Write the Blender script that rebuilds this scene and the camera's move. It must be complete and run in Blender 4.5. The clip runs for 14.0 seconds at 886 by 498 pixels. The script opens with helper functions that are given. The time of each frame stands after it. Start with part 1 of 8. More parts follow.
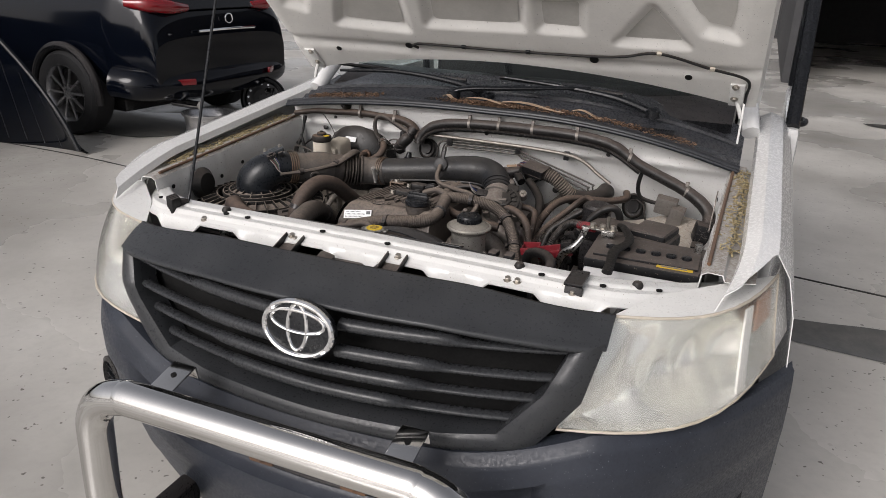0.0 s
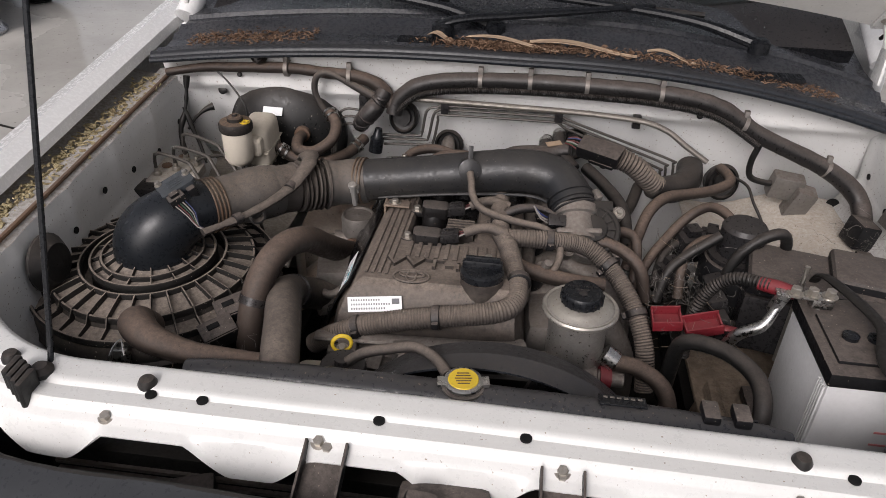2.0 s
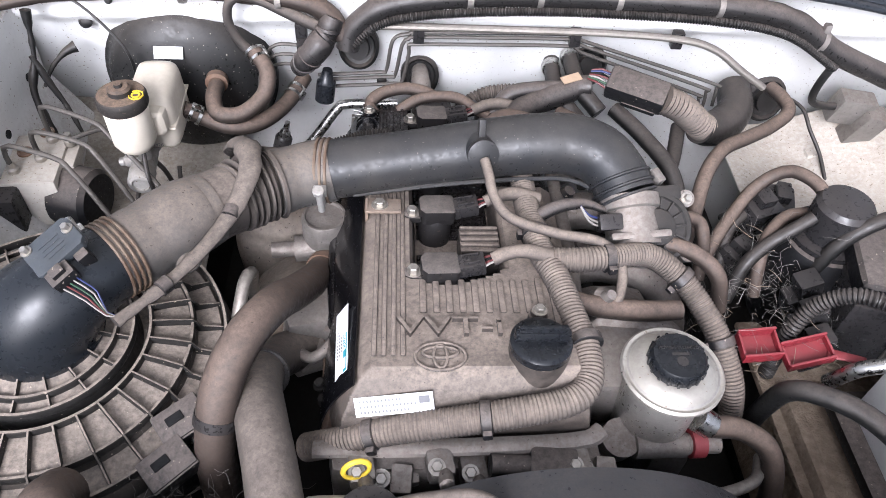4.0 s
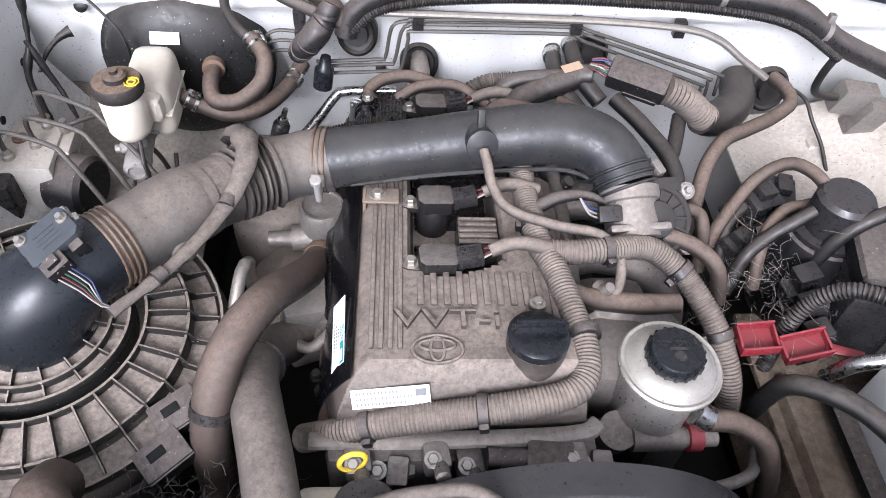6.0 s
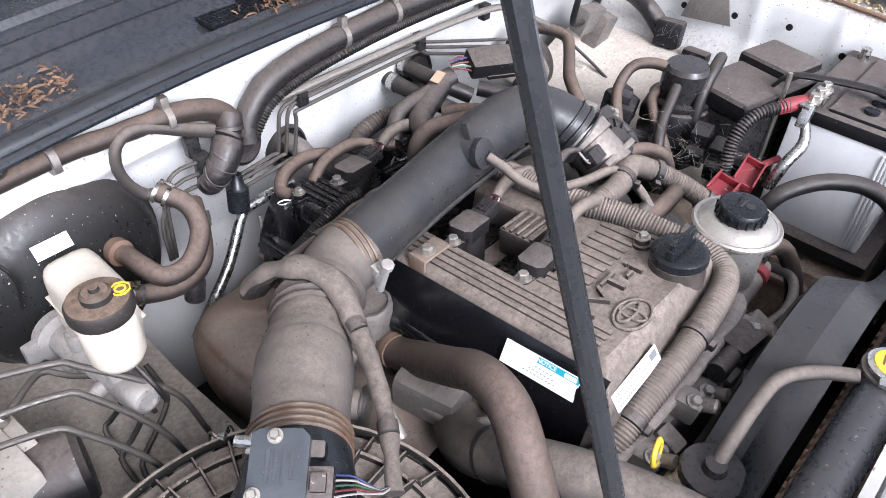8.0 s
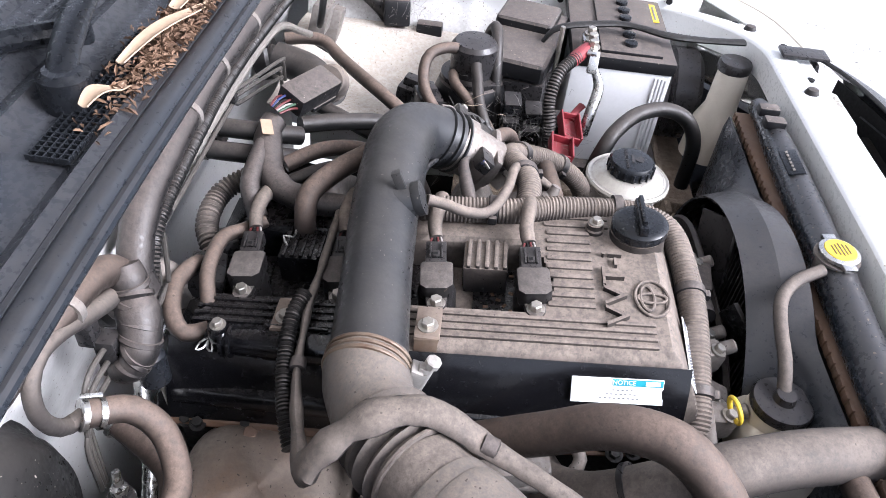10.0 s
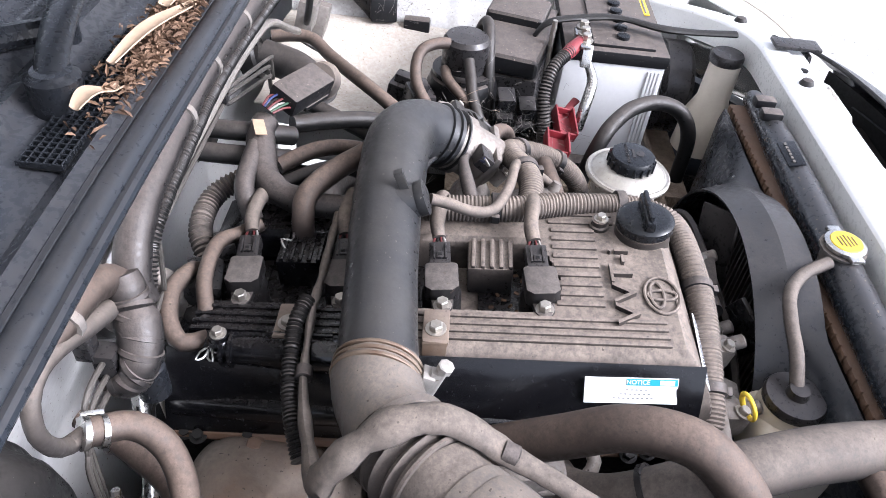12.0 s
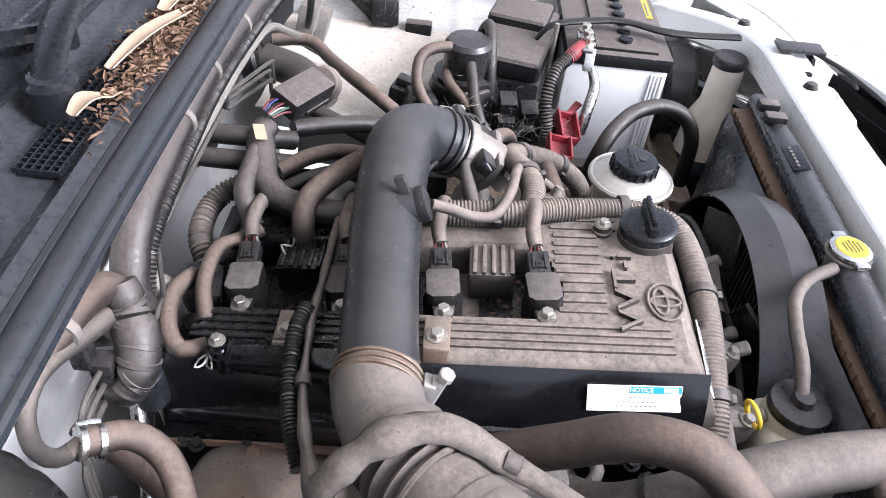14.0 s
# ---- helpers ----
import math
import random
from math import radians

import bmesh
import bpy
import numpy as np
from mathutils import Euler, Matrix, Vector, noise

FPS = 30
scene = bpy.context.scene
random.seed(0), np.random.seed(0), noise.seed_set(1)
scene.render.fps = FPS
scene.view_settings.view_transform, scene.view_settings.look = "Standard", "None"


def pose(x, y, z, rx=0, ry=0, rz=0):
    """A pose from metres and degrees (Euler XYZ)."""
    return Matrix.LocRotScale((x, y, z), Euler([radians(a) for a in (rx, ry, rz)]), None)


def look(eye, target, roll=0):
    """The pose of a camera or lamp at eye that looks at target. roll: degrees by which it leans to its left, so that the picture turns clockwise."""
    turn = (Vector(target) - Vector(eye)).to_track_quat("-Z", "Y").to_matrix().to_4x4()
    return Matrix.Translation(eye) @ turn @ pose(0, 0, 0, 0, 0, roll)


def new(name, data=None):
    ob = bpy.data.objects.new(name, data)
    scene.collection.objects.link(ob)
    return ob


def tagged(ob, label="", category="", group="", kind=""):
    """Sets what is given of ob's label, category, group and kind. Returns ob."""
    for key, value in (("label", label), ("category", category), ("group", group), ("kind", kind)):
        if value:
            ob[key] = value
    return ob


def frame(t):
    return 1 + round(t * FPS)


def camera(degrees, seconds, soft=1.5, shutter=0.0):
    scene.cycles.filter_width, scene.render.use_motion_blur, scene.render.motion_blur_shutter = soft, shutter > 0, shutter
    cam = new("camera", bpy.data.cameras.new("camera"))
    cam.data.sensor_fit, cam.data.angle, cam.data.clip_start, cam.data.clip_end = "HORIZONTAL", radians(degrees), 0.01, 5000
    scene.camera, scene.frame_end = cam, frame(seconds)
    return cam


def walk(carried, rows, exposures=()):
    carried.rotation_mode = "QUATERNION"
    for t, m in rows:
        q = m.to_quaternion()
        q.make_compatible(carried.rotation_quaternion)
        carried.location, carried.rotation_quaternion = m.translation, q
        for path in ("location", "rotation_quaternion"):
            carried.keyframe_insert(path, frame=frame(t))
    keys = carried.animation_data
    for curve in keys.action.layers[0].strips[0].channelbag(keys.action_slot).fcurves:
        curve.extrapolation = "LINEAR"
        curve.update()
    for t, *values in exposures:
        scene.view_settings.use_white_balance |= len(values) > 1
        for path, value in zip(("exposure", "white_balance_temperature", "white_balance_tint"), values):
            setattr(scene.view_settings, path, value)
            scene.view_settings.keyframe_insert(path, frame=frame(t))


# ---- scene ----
cam = camera(62.2, 14.0, 0.8)
PATH = [
    (0, (0.714, -0.126, 1.584), (0.005, 1.622, 0.850), 1.9),
    (0.5, (0.540, -0.007, 1.584), (-0.052, 1.759, 0.804), 1.4),
    (1, (0.343, 0.184, 1.585), (-0.111, 1.923, 0.680), 0.5),
    (1.5, (0.167, 0.411, 1.597), (-0.212, 2.161, 0.676), 0.1),
    (2, (0.017, 0.627, 1.619), (-0.162, 2.305, 0.523), 2.0),
    (2.2, (-0.048, 0.703, 1.621), (-0.136, 2.355, 0.478), 1.9),
    (4.3, (-0.166, 1.081, 1.635), (-0.038, 2.395, 0.133), 4.4),
    (4.5, (-0.164, 1.078, 1.638), (-0.056, 2.39, 0.132), 3.8),
    (5, (-0.165, 1.076, 1.635), (-0.064, 2.393, 0.133), 4.0),
    (5.5, (-0.162, 1.076, 1.635), (-0.049, 2.38, 0.123), 4.8),
    (6, (-0.164, 1.084, 1.632), (-0.034, 2.385, 0.119), 4.9),
    (6.5, (-0.195, 1.084, 1.632), (0.062, 2.485, 0.229), 4.6),
    (7, (-0.348, 1.057, 1.603), (0.275, 2.427, 0.285), 2.4),
    (7.5, (-0.537, 1.121, 1.573), (0.294, 2.32, 0.204), 1.6),
    (8, (-0.648, 1.293, 1.551), (0.479, 2.28, 0.227), 1.7),
    (8.5, (-0.727, 1.479, 1.542), (0.641, 2.059, 0.204), 2.3),
    (9, (-0.736, 1.601, 1.54), (0.712, 1.891, 0.191), 4.8),
    (9.2, (-0.715, 1.647, 1.542), (0.762, 1.839, 0.207), 5.7),
    (11.5, (-0.665, 1.735, 1.527), (0.821, 1.687, 0.189), 6.8),
    (12.5, (-0.662, 1.74, 1.525), (0.824, 1.704, 0.188), 6.8),
    (14, (-0.656, 1.737, 1.524), (0.833, 1.702, 0.19), 6.6),
]

walk(cam, [(t, look(eye, target, roll)) for t, eye, target, roll in PATH], [(0, -0.04, 6500, 14), (1.5, -0.1, 6500, 16), (2.2, 0.18, 6450, 16), (4.3, 1.60, 5800, 16), (7.5, 1.52, 5760, 16), (9.2, 1.90, 5760, 16), (14, 1.96, 5740, 16)])

# ---- world and light: overcast sky ----
world = bpy.data.worlds.new("sky")
scene.world = world
world.use_nodes = True
wn = world.node_tree
sky = wn.nodes.new("ShaderNodeTexSky")
sky.sky_type, sky.sun_disc = "NISHITA", False
sky.sun_elevation, sky.sun_rotation = radians(34), radians(197)
sky.air_density, sky.dust_density = 1.0, 4.0
grey = wn.nodes.new("ShaderNodeHueSaturation")
grey.inputs["Saturation"].default_value = 0.22
wn.links.new(sky.outputs[0], grey.inputs["Color"])
wn.links.new(grey.outputs[0], wn.nodes["Background"].inputs[0])
wn.nodes["Background"].inputs[1].default_value = 0.12
sun_data = bpy.data.lights.new("sun", "SUN")
sun_data.energy, sun_data.angle, sun_data.color = 1.7, radians(28), (1.0, 0.97, 0.93)
sun = new("sun", sun_data)
sun.matrix_world = look((-2.5, -8, 5.6), (0, 0, 0))

GROUND = 0.08
NOSE = Vector((-0.006, 0.024, -0.010))


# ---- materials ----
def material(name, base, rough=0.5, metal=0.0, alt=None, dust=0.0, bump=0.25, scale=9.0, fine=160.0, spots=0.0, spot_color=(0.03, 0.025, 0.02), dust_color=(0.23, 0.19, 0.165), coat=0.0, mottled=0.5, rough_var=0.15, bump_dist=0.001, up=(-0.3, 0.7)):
    """Base colour broken by two scales of noise, spots, and settled dust on faces that look up, which also paints in
    shading: light tops, dark undersides.
    """
    m = bpy.data.materials.new(name)
    m.use_nodes = True
    n, l = m.node_tree.nodes, m.node_tree.links
    p = n["Principled BSDF"]
    co = n.new("ShaderNodeTexCoord")

    def noise_node(sc, detail=4.0, roughness=0.6):
        t = n.new("ShaderNodeTexNoise")
        t.inputs["Scale"].default_value, t.inputs["Detail"].default_value, t.inputs["Roughness"].default_value = sc, detail, roughness
        l.new(co.outputs["Object"], t.inputs["Vector"])
        return t.outputs["Fac"]

    def remap(src, a, b, c=0.0, d=1.0):
        r = n.new("ShaderNodeMapRange")
        r.inputs[1].default_value, r.inputs[2].default_value, r.inputs[3].default_value, r.inputs[4].default_value = a, b, c, d
        l.new(src, r.inputs[0])
        return r.outputs[0]

    def mix(fac, a, b):
        x = n.new("ShaderNodeMix")
        x.data_type = "RGBA"
        for sock, v in ((x.inputs[0], fac), (x.inputs[6], a), (x.inputs[7], b)):
            if isinstance(v, tuple):
                sock.default_value = (*v, 1)
            elif isinstance(v, float):
                sock.default_value = v
            else:
                l.new(v, sock)
        return x.outputs[2]

    def times(a, b):
        x = n.new("ShaderNodeMath")
        x.operation = "MULTIPLY"
        for sock, v in zip(x.inputs, (a, b)):
            if isinstance(v, float):
                sock.default_value = v
            else:
                l.new(v, sock)
        return x.outputs[0]

    big, small = noise_node(scale), noise_node(fine, 3.0)
    alt = alt or tuple(c * (1 - 0.45 * mottled) for c in base)
    col = mix(remap(big, 0.35, 0.68), tuple(base), tuple(alt))
    col = mix(times(remap(small, 0.45, 0.75), 0.35 * mottled), col, tuple(c * 0.55 for c in base))
    if spots:
        sp = noise_node(fine * 1.5, 1.0)
        fleck = times(remap(sp, 0.74 - 0.1 * spots, 0.78 - 0.1 * spots), 0.8)
    col = mix(times(remap(noise_node(scale * 4.2, 5.0, 0.7), 0.45, 0.70), 0.35 * mottled), col, tuple(c * 0.5 for c in base))
    rough_out = remap(small, 0.3, 0.7, max(rough - rough_var, 0.02), min(rough + rough_var, 1))
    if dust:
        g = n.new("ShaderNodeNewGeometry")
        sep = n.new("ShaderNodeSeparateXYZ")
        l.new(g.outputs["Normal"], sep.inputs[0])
        # Dust settles by upward normal; the range also paints shading contrast into the colour.
        dust_shading = remap(sep.outputs[2], up[0], up[1], 0.0, 1.0)
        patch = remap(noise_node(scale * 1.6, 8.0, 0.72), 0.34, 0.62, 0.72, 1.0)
        fac = times(times(dust_shading, patch), float(dust))
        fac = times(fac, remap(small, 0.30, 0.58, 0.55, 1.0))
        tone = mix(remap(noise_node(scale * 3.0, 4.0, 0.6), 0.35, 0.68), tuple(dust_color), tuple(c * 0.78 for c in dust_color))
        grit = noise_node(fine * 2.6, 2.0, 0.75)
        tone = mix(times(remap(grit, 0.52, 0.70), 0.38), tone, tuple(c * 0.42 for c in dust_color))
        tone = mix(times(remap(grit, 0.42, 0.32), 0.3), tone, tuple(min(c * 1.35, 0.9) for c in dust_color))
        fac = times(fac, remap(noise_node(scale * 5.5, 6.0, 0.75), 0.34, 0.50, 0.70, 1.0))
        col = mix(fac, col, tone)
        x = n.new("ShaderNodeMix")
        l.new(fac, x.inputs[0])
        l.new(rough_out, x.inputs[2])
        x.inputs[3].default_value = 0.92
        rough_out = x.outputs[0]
    if spots:
        col = mix(fleck, col, tuple(spot_color))
    l.new(col, p.inputs["Base Color"])
    l.new(rough_out, p.inputs["Roughness"])
    p.inputs["Metallic"].default_value = metal
    if not metal and not coat and rough >= 0.3:
        p.inputs["Specular IOR Level"].default_value = 0.32
    p.inputs["Coat Weight"].default_value = coat
    p.inputs["Coat Roughness"].default_value = 0.08
    if bump:
        b = n.new("ShaderNodeBump")
        b.inputs["Strength"].default_value, b.inputs["Distance"].default_value = bump, bump_dist
        l.new(small, b.inputs["Height"])
        l.new(b.outputs[0], p.inputs["Normal"])
    return m


def clear_glass(name, tint=(1, 1, 1), rough=0.0):
    m = bpy.data.materials.new(name)
    m.use_nodes = True
    p = m.node_tree.nodes["Principled BSDF"]
    p.inputs["Base Color"].default_value = (*tint, 1)
    p.inputs["Roughness"].default_value = rough
    p.inputs["Transmission Weight"].default_value = 1.0
    p.inputs["IOR"].default_value = 1.3
    return m


DUST = (0.27, 0.215, 0.17)
M = {
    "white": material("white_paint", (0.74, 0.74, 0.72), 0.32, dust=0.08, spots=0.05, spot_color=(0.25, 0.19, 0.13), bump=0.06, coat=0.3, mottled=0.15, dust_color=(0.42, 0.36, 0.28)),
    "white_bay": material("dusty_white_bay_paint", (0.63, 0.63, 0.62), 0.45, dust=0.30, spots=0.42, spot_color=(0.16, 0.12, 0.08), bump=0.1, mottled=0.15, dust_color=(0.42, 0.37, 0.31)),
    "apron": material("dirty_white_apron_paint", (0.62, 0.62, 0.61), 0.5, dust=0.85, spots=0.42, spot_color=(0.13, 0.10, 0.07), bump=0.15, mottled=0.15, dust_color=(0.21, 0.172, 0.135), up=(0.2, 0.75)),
    "white_outer": material("clean_white_paint", (0.78, 0.78, 0.77), 0.22, bump=0.02, coat=0.5, mottled=0.05, dust=0.05),
    "inner_bonnet": material("bonnet_inner_paint", (0.72, 0.71, 0.68), 0.45, spots=0.05, bump=0.06, mottled=0.2),
    "pad": material("bonnet_pad", (0.52, 0.51, 0.48), 0.8, bump=0.3, mottled=0.3),
    "grille": material("faded_grey_plastic", (0.030, 0.032, 0.035), 0.36, alt=(0.044, 0.046, 0.049), bump=0.2, spots=0.15, spot_color=(0.02, 0.02, 0.02)),
    "bumper": material("faded_blue_grey_plastic", (0.026, 0.030, 0.040), 0.42, alt=(0.038, 0.043, 0.055), bump=0.2, spots=0.2, spot_color=(0.13, 0.14, 0.15)),
    "slat": material("grey_slat_plastic", (0.036, 0.038, 0.041), 0.3, bump=0.15, spots=0.3, spot_color=(0.03, 0.03, 0.03)),
    "black": material("black_plastic", (0.010, 0.0105, 0.012), 0.3, bump=0.15, dust=0.15),
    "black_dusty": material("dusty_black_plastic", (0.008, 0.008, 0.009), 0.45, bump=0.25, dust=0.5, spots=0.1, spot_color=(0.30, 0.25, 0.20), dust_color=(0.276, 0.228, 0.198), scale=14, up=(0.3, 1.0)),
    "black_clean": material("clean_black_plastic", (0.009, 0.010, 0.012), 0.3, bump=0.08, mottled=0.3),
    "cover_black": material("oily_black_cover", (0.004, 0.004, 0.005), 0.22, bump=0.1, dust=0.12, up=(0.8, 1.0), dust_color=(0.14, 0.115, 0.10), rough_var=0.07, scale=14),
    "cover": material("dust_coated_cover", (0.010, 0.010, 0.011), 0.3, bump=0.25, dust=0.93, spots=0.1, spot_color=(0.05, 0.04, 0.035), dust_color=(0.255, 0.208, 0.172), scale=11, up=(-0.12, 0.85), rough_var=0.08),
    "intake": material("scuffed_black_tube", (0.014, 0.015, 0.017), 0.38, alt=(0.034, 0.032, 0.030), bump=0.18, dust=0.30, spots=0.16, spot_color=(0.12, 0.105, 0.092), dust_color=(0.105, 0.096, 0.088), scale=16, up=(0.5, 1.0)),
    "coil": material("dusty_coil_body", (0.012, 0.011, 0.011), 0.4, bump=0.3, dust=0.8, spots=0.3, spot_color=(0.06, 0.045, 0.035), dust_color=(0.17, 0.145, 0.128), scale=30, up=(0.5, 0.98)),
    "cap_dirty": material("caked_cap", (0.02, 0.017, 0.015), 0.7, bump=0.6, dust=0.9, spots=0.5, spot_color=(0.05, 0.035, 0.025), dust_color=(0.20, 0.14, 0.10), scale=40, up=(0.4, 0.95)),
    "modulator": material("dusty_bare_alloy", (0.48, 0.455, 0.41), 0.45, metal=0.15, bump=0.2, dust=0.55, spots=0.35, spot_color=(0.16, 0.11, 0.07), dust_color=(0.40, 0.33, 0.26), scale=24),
    "black_tank": material("black_radiator_tank", (0.020, 0.024, 0.030), 0.26, bump=0.12, dust=0.3, spots=0.25, spot_color=(0.22, 0.17, 0.12), dust_color=(0.15, 0.125, 0.105), up=(0.4, 1.0), scale=16),
    "shroud": material("shroud_plastic", (0.017, 0.019, 0.023), 0.3, alt=(0.024, 0.027, 0.031), bump=0.1, dust=0.35, dust_color=(0.14, 0.12, 0.105), up=(0.5, 1.0), scale=8),
    # Real arch dust, plus the shade of overlying clutter darkened into the colour.
    "arch_dirty_shaded": material("dirty_shaded_arch_paint", (0.36, 0.34, 0.31), 0.6, dust=0.85, spots=0.3, spot_color=(0.08, 0.06, 0.045), bump=0.3, mottled=0.5, dust_color=(0.185, 0.150, 0.112), scale=14),
    "throttle_black": material("throttle_plastic", (0.018, 0.017, 0.016), 0.4, bump=0.3, dust=0.22, dust_color=(0.15, 0.125, 0.105), up=(0.3, 1.0), scale=20),
    "can_steel": material("stained_can_steel", (0.46, 0.44, 0.41), 0.36, metal=0.75, bump=0.2, dust=0.35, spots=0.3, spot_color=(0.12, 0.08, 0.05), dust_color=(0.27, 0.22, 0.18), scale=20),
    "sensor_grey": material("slate_grey_plastic", (0.040, 0.048, 0.056), 0.38, bump=0.2, dust=0.25, spots=0.2, spot_color=(0.16, 0.15, 0.14), dust_color=(0.12, 0.115, 0.11), scale=30),
    "can_lid": material("worn_plated_lid", (0.50, 0.475, 0.43), 0.34, metal=0.7, alt=(0.40, 0.375, 0.335), bump=0.06, dust=0.25, spots=0.12, spot_color=(0.16, 0.11, 0.07), dust_color=(0.36, 0.31, 0.25), scale=26),
    "dome": material("shiny_black_dome", (0.012, 0.014, 0.017), 0.3, bump=0.05, mottled=0.3, rough_var=0.06),
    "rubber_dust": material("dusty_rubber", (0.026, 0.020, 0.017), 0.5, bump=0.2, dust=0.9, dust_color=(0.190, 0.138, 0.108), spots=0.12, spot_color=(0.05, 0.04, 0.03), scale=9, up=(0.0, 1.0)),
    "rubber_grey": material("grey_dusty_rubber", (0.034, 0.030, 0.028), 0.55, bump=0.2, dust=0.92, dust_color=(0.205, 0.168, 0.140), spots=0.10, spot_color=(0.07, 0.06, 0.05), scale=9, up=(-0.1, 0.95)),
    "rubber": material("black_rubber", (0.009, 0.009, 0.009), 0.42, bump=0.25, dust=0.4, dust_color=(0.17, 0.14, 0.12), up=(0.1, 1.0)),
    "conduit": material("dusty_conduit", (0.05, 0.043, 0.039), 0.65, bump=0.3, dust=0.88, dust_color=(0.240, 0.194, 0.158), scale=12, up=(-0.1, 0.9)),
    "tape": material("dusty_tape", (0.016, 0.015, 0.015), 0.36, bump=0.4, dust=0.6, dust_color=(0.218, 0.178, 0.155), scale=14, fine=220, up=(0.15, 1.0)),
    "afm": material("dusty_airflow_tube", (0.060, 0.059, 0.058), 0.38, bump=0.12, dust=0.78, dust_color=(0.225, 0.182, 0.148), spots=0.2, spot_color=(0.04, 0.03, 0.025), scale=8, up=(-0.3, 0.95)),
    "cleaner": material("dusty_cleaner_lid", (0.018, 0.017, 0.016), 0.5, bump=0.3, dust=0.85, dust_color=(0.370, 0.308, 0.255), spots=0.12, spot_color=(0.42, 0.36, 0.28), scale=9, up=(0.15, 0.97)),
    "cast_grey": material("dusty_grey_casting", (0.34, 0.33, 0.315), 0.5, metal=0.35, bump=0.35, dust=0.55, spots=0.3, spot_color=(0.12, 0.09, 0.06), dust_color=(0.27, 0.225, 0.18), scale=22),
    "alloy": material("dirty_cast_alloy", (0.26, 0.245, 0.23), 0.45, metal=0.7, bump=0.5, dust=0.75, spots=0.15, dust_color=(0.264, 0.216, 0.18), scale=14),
    "steel": material("bare_steel", (0.55, 0.54, 0.52), 0.3, metal=1.0, bump=0.1, spots=0.2),
    "bolt": material("zinc_bolt", (0.50, 0.47, 0.42), 0.4, metal=0.9, bump=0.2, dust=0.3),
    "chrome": material("chrome", (0.82, 0.82, 0.82), 0.08, metal=1.0, bump=0.0, mottled=0.05, rough_var=0.04),
    "stainless": material("stainless_tube", (0.74, 0.73, 0.71), 0.08, metal=1.0, bump=0.03, mottled=0.15, rough_var=0.03),
    "clamp": material("rusty_clamp", (0.095, 0.055, 0.034), 0.6, metal=0.3, alt=(0.19, 0.150, 0.112), bump=0.3, scale=40),
    "rust": material("rusty_iron", (0.16, 0.085, 0.045), 0.85, bump=0.7, alt=(0.10, 0.06, 0.04), dust=0.4),
    "heat_shield": material("heat_shield", (0.28, 0.24, 0.20), 0.6, metal=0.4, alt=(0.16, 0.10, 0.06), bump=0.4, dust=0.5, spots=0.4),
    # Oily castings; the same near-black also paints shade on the sheet under the bay.
    "dark": material("oily_casting_and_bay_shade", (0.007, 0.0065, 0.006), 0.55, bump=0.5, dust=0.25, dust_color=(0.06, 0.05, 0.042), up=(0.3, 1.0)),
    "tank": material("translucent_white_plastic", (0.56, 0.51, 0.43), 0.4, bump=0.05, dust=0.3, mottled=0.2, dust_color=(0.40, 0.32, 0.23)),
    "battery_case": material("battery_case", (0.62, 0.62, 0.62), 0.4, bump=0.08, dust=0.15, mottled=0.2),
    "yellow": material("yellow_plastic", (0.72, 0.50, 0.03), 0.45, bump=0.1, dust=0.12),
    "red": material("red_plastic", (0.20, 0.018, 0.026), 0.4, bump=0.1, dust=0.4, dust_color=(0.20, 0.085, 0.08)),
    "label": material("white_label", (0.78, 0.79, 0.79), 0.45, bump=0.0, mottled=0.1),
    "ink": material("grey_ink", (0.17, 0.17, 0.18), 0.6, bump=0.0),
    "teal": material("teal_print", (0.02, 0.28, 0.36), 0.5, bump=0.0),
    "pink": material("pink_label", (0.60, 0.22, 0.22), 0.5, bump=0.0),
    "booster": material("booster_black", (0.012, 0.012, 0.012), 0.38, bump=0.2, dust=0.5, spots=0.2, spot_color=(0.4, 0.36, 0.3), dust_color=(0.14, 0.12, 0.105), up=(0.25, 1.0), scale=10),
    "pipe": material("plated_line", (0.30, 0.28, 0.25), 0.45, metal=0.7, bump=0.2, dust=0.5),
    "brake_line": material("dark_line", (0.05, 0.047, 0.043), 0.45, metal=0.3, bump=0.1, dust=0.4, dust_color=(0.19, 0.16, 0.135)),
    "cowl": material("cowl_plastic", (0.016, 0.020, 0.026), 0.24, alt=(0.024, 0.028, 0.034), bump=0.1, dust=0.10, rough_var=0.08, scale=7),
    "seal": material("weather_seal", (0.014, 0.017, 0.022), 0.34, bump=0.2, dust=0.14, dust_color=(0.16, 0.135, 0.115), up=(0.3, 1.0)),
    "car_black": material("dark_blue_car_paint", (0.002, 0.003, 0.006), 0.10, bump=0.0, mottled=0.1, rough_var=0.03),
    "tyre": material("tyre_rubber", (0.018, 0.018, 0.019), 0.75, bump=0.5),
    "rim": material("alloy_rim", (0.50, 0.50, 0.51), 0.3, metal=0.9, bump=0.05),
    "rim_dark": material("black_steel_rim", (0.014, 0.014, 0.015), 0.4, bump=0.1),
    "tail_red": material("red_lens", (0.22, 0.006, 0.01), 0.12, bump=0.0, coat=0.6),
    "orange": material("amber_lens", (0.55, 0.33, 0.24), 0.3, bump=0.0),
    "leaf": material("dry_leaf", (0.22, 0.135, 0.085), 0.8, alt=(0.07, 0.04, 0.025), bump=0.3, scale=30),
    "bark": material("bark_strip", (0.40, 0.29, 0.20), 0.8, bump=0.3, scale=30),
    "dirt": material("settled_dirt", (0.20, 0.15, 0.11), 0.95, alt=(0.30, 0.24, 0.18), bump=0.9, scale=60, bump_dist=0.004),
